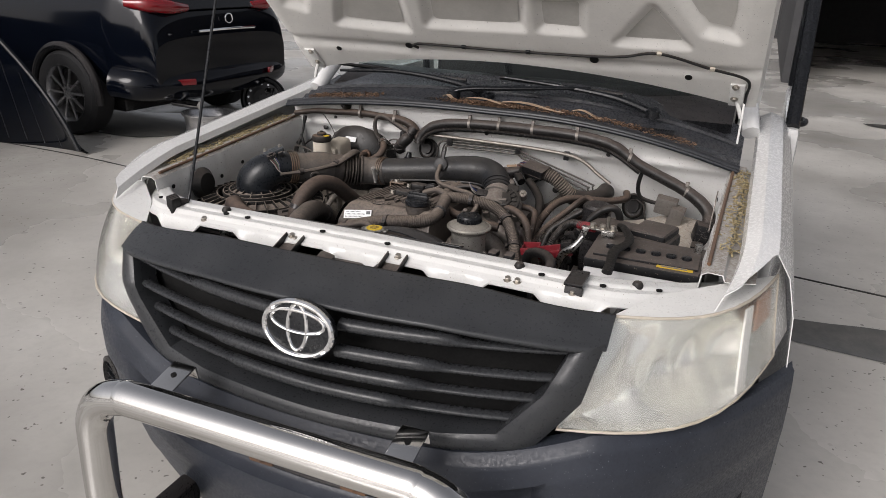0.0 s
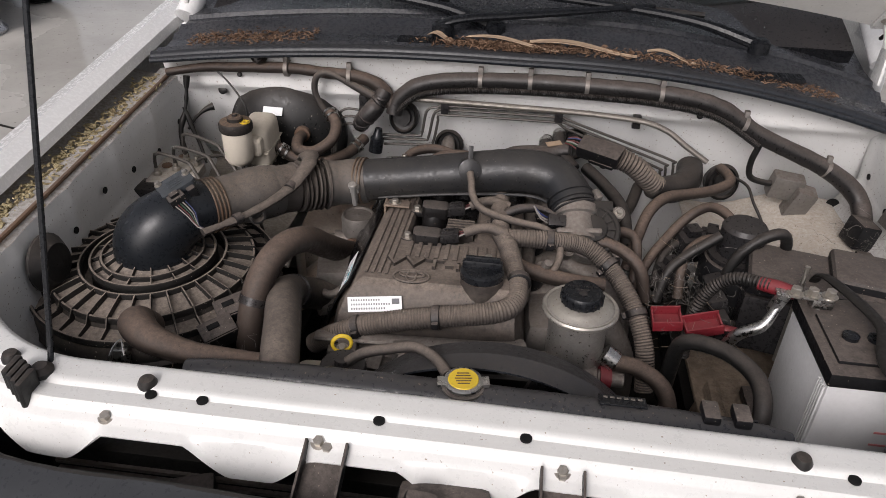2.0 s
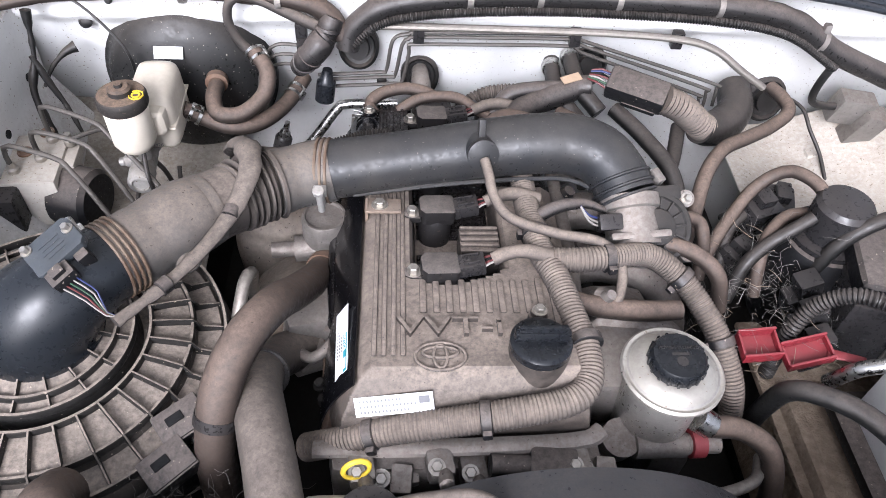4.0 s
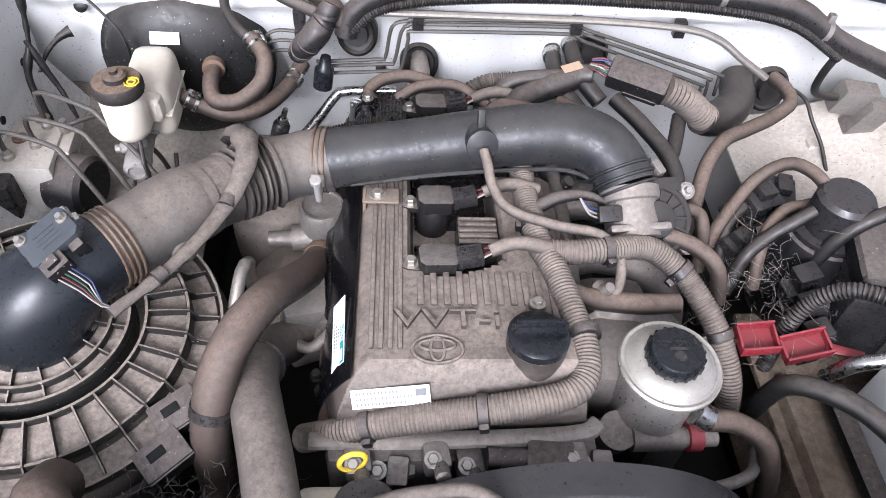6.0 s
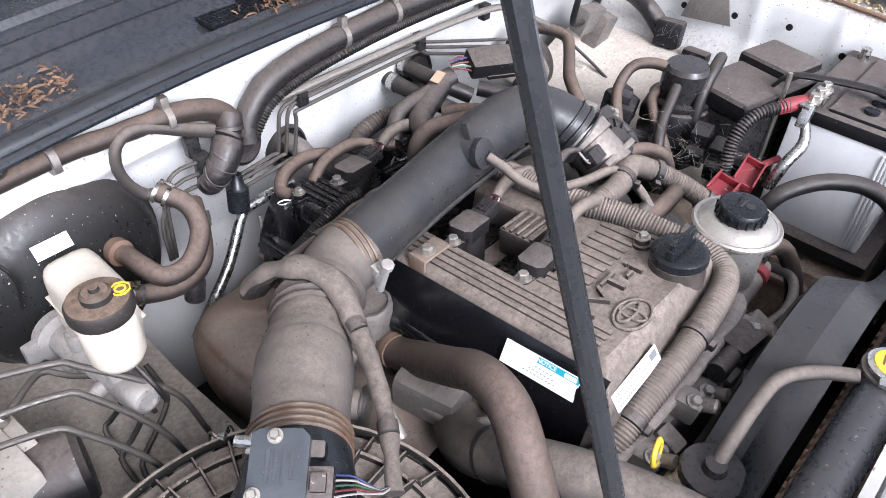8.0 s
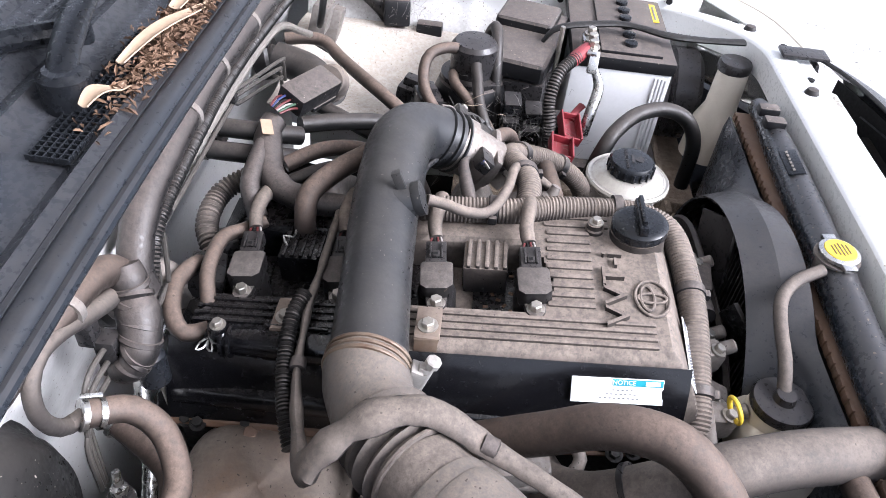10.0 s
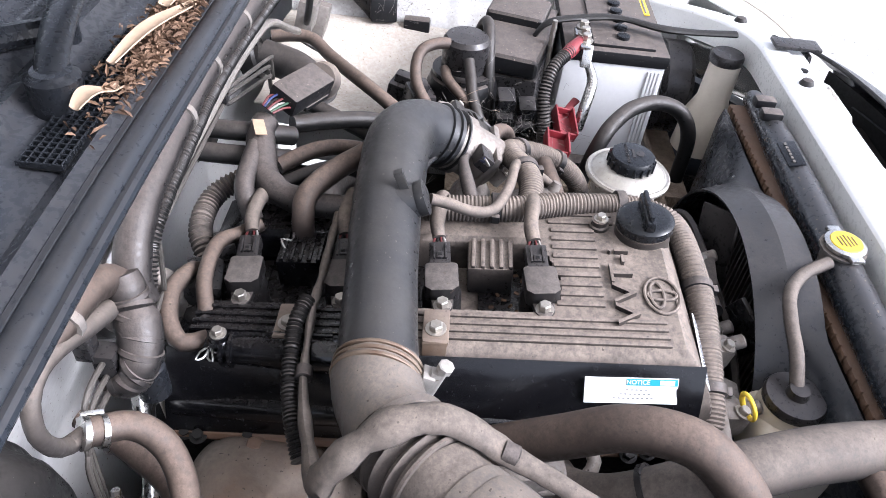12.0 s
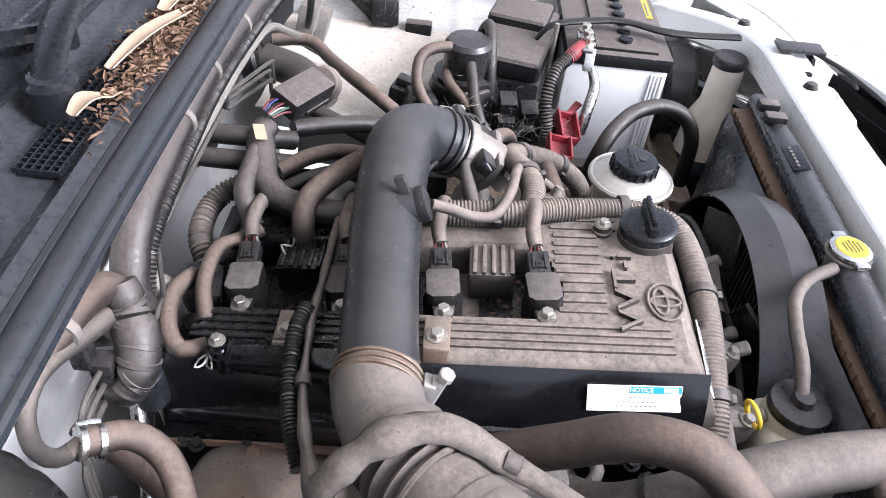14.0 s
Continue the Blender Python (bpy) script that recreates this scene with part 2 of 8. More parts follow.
    "moss": material("seed_litter", (0.40, 0.34, 0.20), 0.95, alt=(0.20, 0.15, 0.08), bump=0.6, scale=80),
    "cobweb": material("cobweb_thread", (0.20, 0.185, 0.17), 0.8, bump=0.0),
    "wood": material("pallet_wood", (0.42, 0.26, 0.14), 0.8, bump=0.4, scale=5),
    "shed": material("dark_shed_steel", (0.05, 0.05, 0.052), 0.7, bump=0.2),
    # Near-black painted on solid pieces for the shade inside holes; also black wires.
    "hole": material("hole_shade_and_black_wire", (0.004, 0.004, 0.004), 0.9, bump=0.0),
    "wire_red": material("red_wire", (0.11, 0.025, 0.025), 0.5, bump=0.0),
    "wire_green": material("green_wire", (0.03, 0.07, 0.04), 0.5, bump=0.0),
    "wire_white": material("white_wire", (0.26, 0.24, 0.22), 0.5, bump=0.0),
    "wire_blue": material("blue_wire", (0.03, 0.04, 0.12), 0.5, bump=0.0),
    "lens": clear_glass("headlamp_lens", (0.96, 0.96, 0.94), 0.17),
    "screen": clear_glass("windscreen_glass", (0.55, 0.62, 0.60), 0.0),
    "white_dirty": material("dirty_white_panel", (0.56, 0.53, 0.48), 0.6, dust=0.8, spots=0.45, spot_color=(0.16, 0.12, 0.08), bump=0.2, mottled=0.4, dust_color=(0.36, 0.30, 0.24)),
    "reflector": material("hazed_reflector", (0.72, 0.72, 0.68), 0.25, metal=0.8, bump=0.0, mottled=0.0, rough_var=0.03),
    "bowl_white": material("lamp_housing", (0.86, 0.86, 0.83), 0.18, metal=0.78, bump=0.0, mottled=0.0, rough_var=0.02),
}

M["car_black"].node_tree.nodes["Principled BSDF"].inputs["Specular IOR Level"].default_value = 0.3


# ---- mesh helpers ----
def bm_new():
    return bmesh.new()


def put(bm, verts, faces, m=None):
    vs = [bm.verts.new(m @ Vector(v) if m else Vector(v)) for v in verts]
    for f in faces:
        try:
            bm.faces.new([vs[i] for i in f])
        except ValueError:
            pass
    return bm


def smooth_path(pts, step=0.008):
    """Points along a Catmull-Rom curve through pts, about step apart."""
    p = [Vector(q) for q in pts]
    if len(p) == 2:
        k = max(1, int((p[1] - p[0]).length / step))
        return [p[0].lerp(p[1], i / k) for i in range(k + 1)]
    p = [2 * p[0] - p[1]] + p + [2 * p[-1] - p[-2]]
    out = []
    for i in range(1, len(p) - 2):
        a, b, c, d = p[i - 1:i + 3]
        k = max(2, int((c - b).length / step))
        for j in range(k):
            t = j / k
            out.append(0.5 * (2 * b + (c - a) * t + (2 * a - 5 * b + 4 * c - d) * t * t + (3 * b - a - 3 * c + d) * t ** 3))
    out.append(p[-2])
    return out


def tube(bm, pts, r, segs=12, step=0.008, pitch=0.0, ridge=0.0, flat=1.0, raw=False, caps=True, wobble=0.0):
    """A tube along pts. r: one radius or one for each of pts; pitch, ridge: corrugation; flat squashes it."""
    if pitch:
        step = pitch / 4
    line = [Vector(q) for q in pts] if raw else smooth_path(pts, step)
    cum = [0.0]
    for a, b in zip(line, line[1:]):
        cum.append(cum[-1] + (b - a).length)
    radii = r if isinstance(r, (list, tuple)) else None
    rings, n_line = [], len(line)
    tangent = (line[1] - line[0]).normalized()
    side = tangent.orthogonal().normalized()
    if abs(tangent.z) < 0.9:
        side = tangent.cross(Vector((0, 0, 1))).normalized()
    for i, c in enumerate(line):
        t = (line[min(i + 1, n_line - 1)] - line[max(i - 1, 0)])
        t = t.normalized() if t.length > 1e-9 else tangent
        side = (side - t * side.dot(t)).normalized()
        up = t.cross(side)
        s = cum[i] / max(cum[-1], 1e-9)
        if radii:
            f = s * (len(radii) - 1)
            k = min(int(f), len(radii) - 2)
            rad = radii[k] + (radii[k + 1] - radii[k]) * (f - k)
        else:
            rad = r
        if pitch:
            rad += ridge * (0.5 + 0.5 * math.cos(2 * math.pi * cum[i] / pitch)) - ridge / 2
        if wobble:
            rad *= 1 + wobble * noise.noise(c * 60)
        rings.append([bm.verts.new(c + side * (math.cos(a) * rad) + up * (math.sin(a) * rad * flat)) for a in (2 * math.pi * j / segs for j in range(segs))])
    for a, b in zip(rings, rings[1:]):
        for j in range(segs):
            k = (j + 1) % segs
            bm.faces.new((a[j], a[k], b[k], b[j]))
    if caps:
        bm.faces.new(rings[0][::-1])
        bm.faces.new(rings[-1])
    return bm


def lathe(bm, profile, segs=32, m=None, caps=True):
    """Profile rows (r, z) turned about z."""
    m = m or Matrix()
    rings = []
    for r, z in profile:
        rings.append([bm.verts.new(m @ Vector((r * math.cos(a), r * math.sin(a), z))) for a in (2 * math.pi * j / segs for j in range(segs))])
    for a, b in zip(rings, rings[1:]):
        for j in range(segs):
            k = (j + 1) % segs
            bm.faces.new((a[j], a[k], b[k], b[j]))
    if caps:
        if profile[0][0] > 1e-5:
            bm.faces.new(rings[0][::-1])
        if profile[-1][0] > 1e-5:
            bm.faces.new(rings[-1])
    return bm


def box(bm, size, m=None, bevel=0.003, segs=2, taper=1.0):
    """A box with rounded edges, centred at m; taper narrows its top."""
    t = bmesh.new()
    bmesh.ops.create_cube(t, size=1.0)
    for v in t.verts:
        k = taper if v.co.z > 0 else 1.0
        v.co = Vector((v.co.x * size[0] * k, v.co.y * size[1] * k, v.co.z * size[2]))
    if bevel:
        bmesh.ops.bevel(t, geom=t.edges[:], offset=min(bevel, min(size) * 0.45), segments=segs, profile=0.6, affect="EDGES")
    return merge(bm, t, m)


def merge(bm, t, m=None):
    t.verts.index_update()
    put(bm, [v.co.copy() for v in t.verts], [[v.index for v in f.verts] for f in t.faces], m)
    t.free()
    return bm


def prism(bm, outline, depth, m=None, bevel=0.0):
    """A flat outline in x, y given thickness along z, from 0 to depth."""
    t = bmesh.new()
    low = [t.verts.new((x, y, 0)) for x, y in outline]
    high = [t.verts.new((x, y, depth)) for x, y in outline]
    n = len(outline)
    t.faces.new(low[::-1])
    t.faces.new(high)
    for i in range(n):
        j = (i + 1) % n
        t.faces.new((low[i], low[j], high[j], high[i]))
    if bevel:
        bmesh.ops.bevel(t, geom=t.edges[:], offset=bevel, segments=2, profile=0.6, affect="EDGES")
    return merge(bm, t, m)


def sheet(bm, fn, nu, nv, thick=0.0):
    """A grid fn(u, v), u and v from 0 to 1, with a back face thick behind it along the grid's normal."""
    grid = [[Vector(fn(i / nu, j / nv)) for j in range(nv + 1)] for i in range(nu + 1)]
    front = [[bm.verts.new(p) for p in row] for row in grid]
    for i in range(nu):
        for j in range(nv):
            bm.faces.new((front[i][j], front[i + 1][j], front[i + 1][j + 1], front[i][j + 1]))
    if thick:
        back = []
        for i in range(nu + 1):
            row = []
            for j in range(nv + 1):
                du = grid[min(i + 1, nu)][j] - grid[max(i - 1, 0)][j]
                dv = grid[i][min(j + 1, nv)] - grid[i][max(j - 1, 0)]
                nrm = du.cross(dv)
                nrm = nrm.normalized() if nrm.length > 1e-12 else Vector((0, 0, 1))
                row.append(bm.verts.new(grid[i][j] - nrm * thick))
            back.append(row)
        for i in range(nu):
            for j in range(nv):
                bm.faces.new((back[i][j], back[i][j + 1], back[i + 1][j + 1], back[i + 1][j]))
        rim = [(i, 0) for i in range(nu + 1)] + [(nu, j) for j in range(1, nv + 1)] + [(i, nv) for i in range(nu - 1, -1, -1)] + [(0, j) for j in range(nv - 1, 0, -1)]
        for (a, b), (c, d) in zip(rim, rim[1:] + rim[:1]):
            bm.faces.new((front[a][b], back[a][b], back[c][d], front[c][d]))
    return bm


def at(p, z=(0, 0, 1), x=None):
    """A frame at p whose z axis points along z (and x axis about along x)."""
    zz = Vector(z).normalized()
    xx = Vector(x) if x else (Vector((1, 0, 0)) if abs(zz.x) < 0.9 else Vector((0, 1, 0)))
    xx = (xx - zz * xx.dot(zz)).normalized()
    yy = zz.cross(xx)
    return Matrix.Translation(p) @ Matrix((xx, yy, zz)).transposed().to_4x4()


BASE = {}


def finish(bm, name, mat, sharp=35):
    bmesh.ops.recalc_face_normals(bm, faces=bm.faces[:])
    me = bpy.data.meshes.new(name)
    bm.to_mesh(me)
    bm.free()
    me.materials.append(M[mat] if isinstance(mat, str) else mat)
    me.polygons.foreach_set("use_smooth", [True] * len(me.polygons))
    me.set_sharp_from_angle(angle=radians(sharp))
    return me


def thing(name, base, label, category, group="", kind=""):
    """An empty at the base of a thing."""
    e = new(name)
    e.location = base
    e.empty_display_size = 0.02
    BASE[e] = Vector(base)
    return tagged(e, label, category, group, kind)


def part(name, bm, mat, parent, label="", sharp=35):
    base = BASE[parent]
    bmesh.ops.translate(bm, verts=bm.verts[:], vec=-base)
    ob = new(name, finish(bm, name, mat, sharp))
    ob.parent = parent
    BASE[ob] = base
    return tagged(ob, label)


def single(name, bm, mat, base, label, category, group="", kind="", sharp=35):
    """A thing of one mesh."""
    bmesh.ops.translate(bm, verts=bm.verts[:], vec=-Vector(base))
    ob = new(name, finish(bm, name, mat, sharp))
    ob.location = base
    BASE[ob] = Vector(base)
    return tagged(ob, label, category, group, kind)


def hose(name, pts, r, mat, label, category="hose", group="", **kw):
    return single(name, tube(bm_new(), pts, r, **kw), mat, pts[0], label, category, group)


def hexbolt(bm, p, z=(0, 0, 1), r=0.006, h=0.006, washer=True):
    m = at(p, z)
    if washer:
        lathe(bm, [(r * 1.5, -0.001), (r * 1.5, 0.0012)], 16, m)
    lathe(bm, [(r, 0.0012), (r, h), (r * 0.85, h + 0.001)], 6, m)
    return bm


def words(text, size, mat, m, depth, parent, name="lettering", label=""):
    """Raised lettering in the built-in font, at m, in its x, y plane."""
    cu = bpy.data.curves.new("text", "FONT")
    cu.body, cu.size, cu.extrude, cu.align_x, cu.align_y = text, size, depth, "CENTER", "CENTER"
    tmp = bpy.data.objects.new("text", cu)
    scene.collection.objects.link(tmp)
    dep = bpy.context.evaluated_depsgraph_get()
    me = bpy.data.meshes.new_from_object(tmp.evaluated_get(dep))
    bpy.data.objects.remove(tmp)
    bpy.data.curves.remove(cu)
    t = bmesh.new()
    t.from_mesh(me)
    bpy.data.meshes.remove(me)
    bmesh.ops.transform(t, matrix=m, verts=t.verts[:])
    return part(name, t, mat, parent, label)


def inside(xs, vs, poly):
    """Signed distance of grid points to a polygon, negative inside."""
    d = np.full(xs.shape, 1e9)
    odd = np.zeros(xs.shape, bool)
    for (x1, y1), (x2, y2) in zip(poly, poly[1:] + poly[:1]):
        ex, ey = x2 - x1, y2 - y1
        t = np.clip(((xs - x1) * ex + (vs - y1) * ey) / (ex * ex + ey * ey), 0, 1)
        d = np.minimum(d, np.hypot(xs - x1 - t * ex, vs - y1 - t * ey))
        cross = ((y1 > vs) != (y2 > vs)) & (xs < (x2 - x1) * (vs - y1) / (y2 - y1 + 1e-12) + x1)
        odd ^= cross
    return np.where(odd, -d, d)


# ---- the ground ----
def ground_material():
    m = material("wet_concrete", (0.56, 0.54, 0.50), 0.55, alt=(0.36, 0.345, 0.315), scale=0.7, fine=28, bump=0.35, spots=0.25, spot_color=(0.10, 0.09, 0.08), bump_dist=0.002)
    n, l = m.node_tree.nodes, m.node_tree.links
    p = n["Principled BSDF"]
    co = n.new("ShaderNodeTexCoord")
    t = n.new("ShaderNodeTexNoise")
    t.inputs["Scale"].default_value, t.inputs["Detail"].default_value = 0.55, 6
    l.new(co.outputs["Object"], t.inputs["Vector"])
    r = n.new("ShaderNodeMapRange")
    r.inputs[1].default_value, r.inputs[2].default_value, r.inputs[3].default_value, r.inputs[4].default_value = 0.42, 0.56, 0.6, 0.05
    l.new(t.outputs["Fac"], r.inputs[0])
    l.new(r.outputs[0], p.inputs["Roughness"])
    return m


g = bm_new()
put(g, [(-400, -400, GROUND), (400, -400, GROUND), (400, 400, GROUND), (-400, 400, GROUND)], [(0, 1, 2, 3)])
g_me = finish(g, "ground", ground_material())
tagged(new("ground", g_me), "wet stained grey concrete yard", "ground", kind="structure")


# ---- the pickup truck ----
truck = thing("pickup_truck", (0, 2.0, GROUND), "white pickup truck with open bonnet and grey plastic front", "car")


def bow(x):
    """How far the nose curves back at x."""
    return 0.32 * x * x + 0.75 * max(0.0, abs(x) - 0.45) ** 2


def mount_line(x):
    """Middle of the radiator support rail."""
    a = max(0.0, abs(x) - 0.46)
    return 1.165 + 2.6 * a * a, 1.032 - 0.006 * (x > 0) * x / 0.35 - 0.5 * a * a


def build_support():
    b = bm_new()
    prof = [(0.040, -0.045), (0.041, -0.002), (0.036, 0.001), (0.004, 0.002), (-0.002, -0.003), (-0.022, -0.002), (-0.030, -0.010), (-0.040, -0.016)]

    def fn(u, v):
        x = -0.735 + 1.47 * u
        y, z = mount_line(x)
        k = v * len(prof)
        i = min(int(k), len(prof) - 1)
        if i >= len(prof) - 1:
            f = k - (len(prof) - 1)
            scallop = 0.5 + 0.5 * math.cos(x * 2 * math.pi / 0.235)
            drop = 0.004 + 0.040 * min(1, max(0, scallop * 1.8 - 0.6))
            dy, dz = -0.040 - 0.012 * f, -0.016 - drop * f
        else:
            f = k - i
            dy = prof[i][0] + (prof[i + 1][0] - prof[i][0]) * f
            dz = prof[i][1] + (prof[i + 1][1] - prof[i][1]) * f
        return (x, y + dy, z + dz)
    sheet(b, fn, 240, 48, 0.003)
    return b


support = part("radiator_support", build_support(), "white", truck, "white painted steel radiator support rail")
for x in (-0.60, -0.36, -0.30, -0.19, -0.10, -0.03, 0.06, 0.17, 0.25, 0.33, 0.40, 0.52, 0.62):
    y, z = mount_line(x)
    b = bm_new()
    lathe(b, [(0.0065, 0.0), (0.0065, 0.0025), (0.005, 0.003)], 16, at((x, y + (0.022 if round(x * 100) % 2 else -0.004), z + 0.001)))
    part("plug", b, "hole", support)
for x in (-0.40, -0.16, 0.10, 0.34, 0.36, 0.47):
    y, z = mount_line(x)
    part("support_bolt", hexbolt(bm_new(), (x, y - 0.033, z - 0.010), (0, -0.35, 1), 0.006), "bolt", support)
for x in (-0.55, -0.37, 0.35, 0.58):
    y, z = mount_line(x)
    b = bm_new()
    lathe(b, [(0.011, 0), (0.011, 0.006), (0.008, 0.012), (0.0, 0.013)], 20, at((x, y + 0.01, z)))
    part("rubber_stop", b, "rubber", support)
for x in (-0.150, 0.100):
    m = at((x, 1.092, 1.000), (0, -0.32, 1), (1, 0, 0))
    b = bm_new()
    prism(b, [(-0.024, -0.062), (0.024, -0.062), (0.022, 0.040), (0.016, 0.058), (-0.016, 0.058), (-0.022, 0.040)], 0.004, m, 0.0012)
    for sx in (-1, 1):
        box(b, (0.003, 0.105, 0.016), m @ pose(sx * 0.022, -0.008, 0.010), 0.001)
    stay = part("stay_bracket", b, "black_dusty", support, "dusty dark steel stay bracket")
    part("slot", box(bm_new(), (0.016, 0.032, 0.002), m @ pose(0, -0.030, 0.0045), 0.0008), "hole", stay)
    part("stay_bolt", hexbolt(bm_new(), m @ Vector((0, 0.040, 0.004)), (0, -0.32, 1), 0.006), "bolt", stay)
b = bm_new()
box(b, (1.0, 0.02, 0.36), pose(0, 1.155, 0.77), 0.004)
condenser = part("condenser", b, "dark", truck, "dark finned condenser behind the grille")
for i in range(24):
    part("condenser_tube", box(bm_new(), (0.98, 0.006, 0.005), pose(0, 1.143, 0.60 + i * 0.0142), 0), "alloy", condenser)
for x in (-0.30, 0.20, 0.40):
    part("splash_bracket", box(bm_new(), (0.05, 0.05, 0.03), pose(x, 1.10, 0.94, 10, 0, 20), 0.006), "black_dusty", support)
b = bm_new()
box(b, (0.10, 0.05, 0.05), at((-0.02, 1.095, 0.975)), 0.012)
box(b, (0.035, 0.03, 0.05), at((-0.045, 1.08, 0.995), (0.2, -0.3, 1)), 0.008)
tube(b, [(-0.06, 1.075, 0.99), (-0.02, 1.065, 1.0), (0.02, 1.08, 0.985)], 0.007)
lathe(b, [(0.012, 0), (0.012, 0.03)], 16, at((0.0, 1.06, 0.97), (0, -1, 0.3)))
part("bonnet_latch", b, "black_dusty", support, "grimy steel bonnet latch")
b = bm_new()
box(b, (0.036, 0.006, 0.085), at((0.472, 1.125, 0.985), (0, 0.2, 1)), 0.002)
box(b, (0.036, 0.075, 0.006), at((0.472, 1.155, 1.036)), 0.002)
part("support_strap", b, "black", support)


def wall_y(x, z):
    """The firewall's face: leans back below, with pressed swages."""
    y = 2.015 + 0.33 * max(0.0, 1.10 - z) * (1 if z > 0.9 else 1)
    y = min(y, 2.10)
    y -= 0.012 * math.exp(-((z - 1.065) / 0.014) ** 2)
    y -= 0.010 * math.exp(-((z - 1.135) / 0.02) ** 2)
    y += 0.010 * math.exp(-(((x - 0.02) / 0.03) ** 2)) * (z < 1.03)
    y += 0.010 * math.exp(-(((x - 0.30) / 0.025) ** 2)) * (z < 1.05)
    return y


def cowl_z(x):
    return 1.172 - 0.05 * max(0, abs(x) - 0.1) ** 2 / 0.25 * (1.15 if x > 0 else 0.6)


b = bm_new()
sheet(b, lambda u, v: (-0.72 + 1.44 * u, wall_y(-0.72 + 1.44 * u, 0.5 + v * (cowl_z(-0.72 + 1.44 * u) - 0.505)), 0.5 + v * (cowl_z(-0.72 + 1.44 * u) - 0.505)), 90, 90, 0.002)
firewall = part("firewall", b, "white_bay", truck, "dusty white painted firewall")


def apron(side):
    b = bm_new()

    def fn(u, v):
        y = 1.30 + u * 0.74
        x0 = 0.685 + 0.015 * u
        z0 = 1.035 + 0.045 * u
        rows = [(0.10, -0.005), (0.065, -0.012), (0.045, -0.012), (0.040, 0.0), (0.012, 0.002), (0.0, -0.004), (-0.004, -0.03), (0.0, -0.12), (-0.06, -0.22), (-0.06, -0.5)]
        k = v * (len(rows) - 1)
        i = min(int(k), len(rows) - 2)
        f = k - i
        dx = rows[i][0] + (rows[i + 1][0] - rows[i][0]) * f
        dz = rows[i][1] + (rows[i + 1][1] - rows[i][1]) * f
        if i >= 5:
            dx -= 0.004 * math.exp(-((((y * 1000) % 150) - 75) / 12) ** 2)
        return (side * (x0 + dx), y, z0 + dz)
    return sheet(b, fn, 74, 54, 0.002)


for side in (-1, 1):
    a = part("inner_apron", apron(side), "apron", truck, "dusty white inner wing panel")
    for i in range(7):
        y = 1.36 + i * 0.1
        part("plug", lathe(bm_new(), [(0.006, 0), (0.006, 0.002)], 12, at((side * 0.6805, y, 1.0 - 0.01 * (i % 3)), (-side, 0, 0))), "hole", a)
    b = bm_new()
    tube(b, [(side * 0.695, 1.33, 1.043), (side * 0.70, 1.65, 1.062), (side * 0.708, 2.03, 1.085)], 0.004, 8)
    part("rusty_seam", b, "rust", a)
# plug and hole of the wheel-arch lamp wire
b = bm_new()
lathe(b, [(0.045, 0), (0.045, 0.004), (0.03, 0.02), (0.0, 0.022)], 24, at((-0.668, 1.46, 0.985), (1, 0, 0.1)))
part("apron_grommet", b, "rubber", truck)
b = bm_new()
lathe(b, [(0.013, 0), (0.013, 0.003)], 20, at((0.662, 2.02, 0.905), (-0.5, -1, 0)))
part("apron_hole", b, "hole", truck)


def fender(side):
    rows = [(0.752, 0.002, 0), (0.758, 0.020, 0), (0.785, 0.034, 0), (0.82, 0.022, 0), (0.85, -0.03, 0), (0.872, -0.12, 0), (0.882, -0.25, 0), (0.884, -0.40, 0), (0.875, -0.62, 0)]

    def fn(u, v):
        y0 = float(np.interp(v, [0.0, 0.22, 0.36, 0.5, 1.0], [1.20, 1.24, 1.39, 1.40, 1.44]))
        y = y0 + (2.40 - y0) * u
        k = v * (len(rows) - 1)
        i = min(int(k), len(rows) - 2)
        f = k - i
        x = rows[i][0] + (rows[i + 1][0] - rows[i][0]) * f
        dz = rows[i][1] + (rows[i + 1][1] - rows[i][1]) * f
        w = (y - 1.20) / 1.20
        z = 1.03 + 0.115 * min(1, w * 1.05) + dz - 0.03 * max(0, 0.22 - w) / 0.22
        nose = max(0, 0.2 - w) / 0.2
        x -= 0.03 * nose * nose
        return (side * x, y, max(z, 0.38))
    return sheet(bm_new(), fn, 48, 40, 0.002)


for side in (-1, 1):
    part("front_wing", fender(side), "white_outer", truck, "glossy white front wing")
    b = bm_new()
    for _ in range(700 if side < 0 else 420):
        y = random.uniform(1.42, 2.0)
        x = side * random.gauss(0.732, 0.013)
        z = 1.028 + 0.0615 * (y - 1.3) + random.uniform(0.0, 0.014)
        box(b, (random.uniform(0.002, 0.005), random.uniform(0.004, 0.012), 0.002), pose(x, y, z, random.uniform(-30, 30), random.uniform(-30, 30), random.uniform(0, 180)), 0)
    part("seed_litter", b, "moss", truck, "dry seed litter lying in the gutter")

# ---- cowl, seal, windscreen ----
b = bm_new()


def cowl_fn(u, v):
    x = -0.72 + 1.44 * u
    z0 = cowl_z(x) + 0.006
    rows = [(1.985, 0.0), (2.005, 0.006), (2.02, -0.004), (2.07, 0.002), (2.085, 0.012), (2.10, 0.008), (2.12, 0.02), (2.135, 0.014), (2.16, 0.018), (2.165, 0.026), (2.22, 0.03), (2.315, 0.05)]
    k = v * (len(rows) - 1)
    i = min(int(k), len(rows) - 2)
    f = k - i
    return (x, rows[i][0] + (rows[i + 1][0] - rows[i][0]) * f, z0 + rows[i][1] + (rows[i + 1][1] - rows[i][1]) * f)


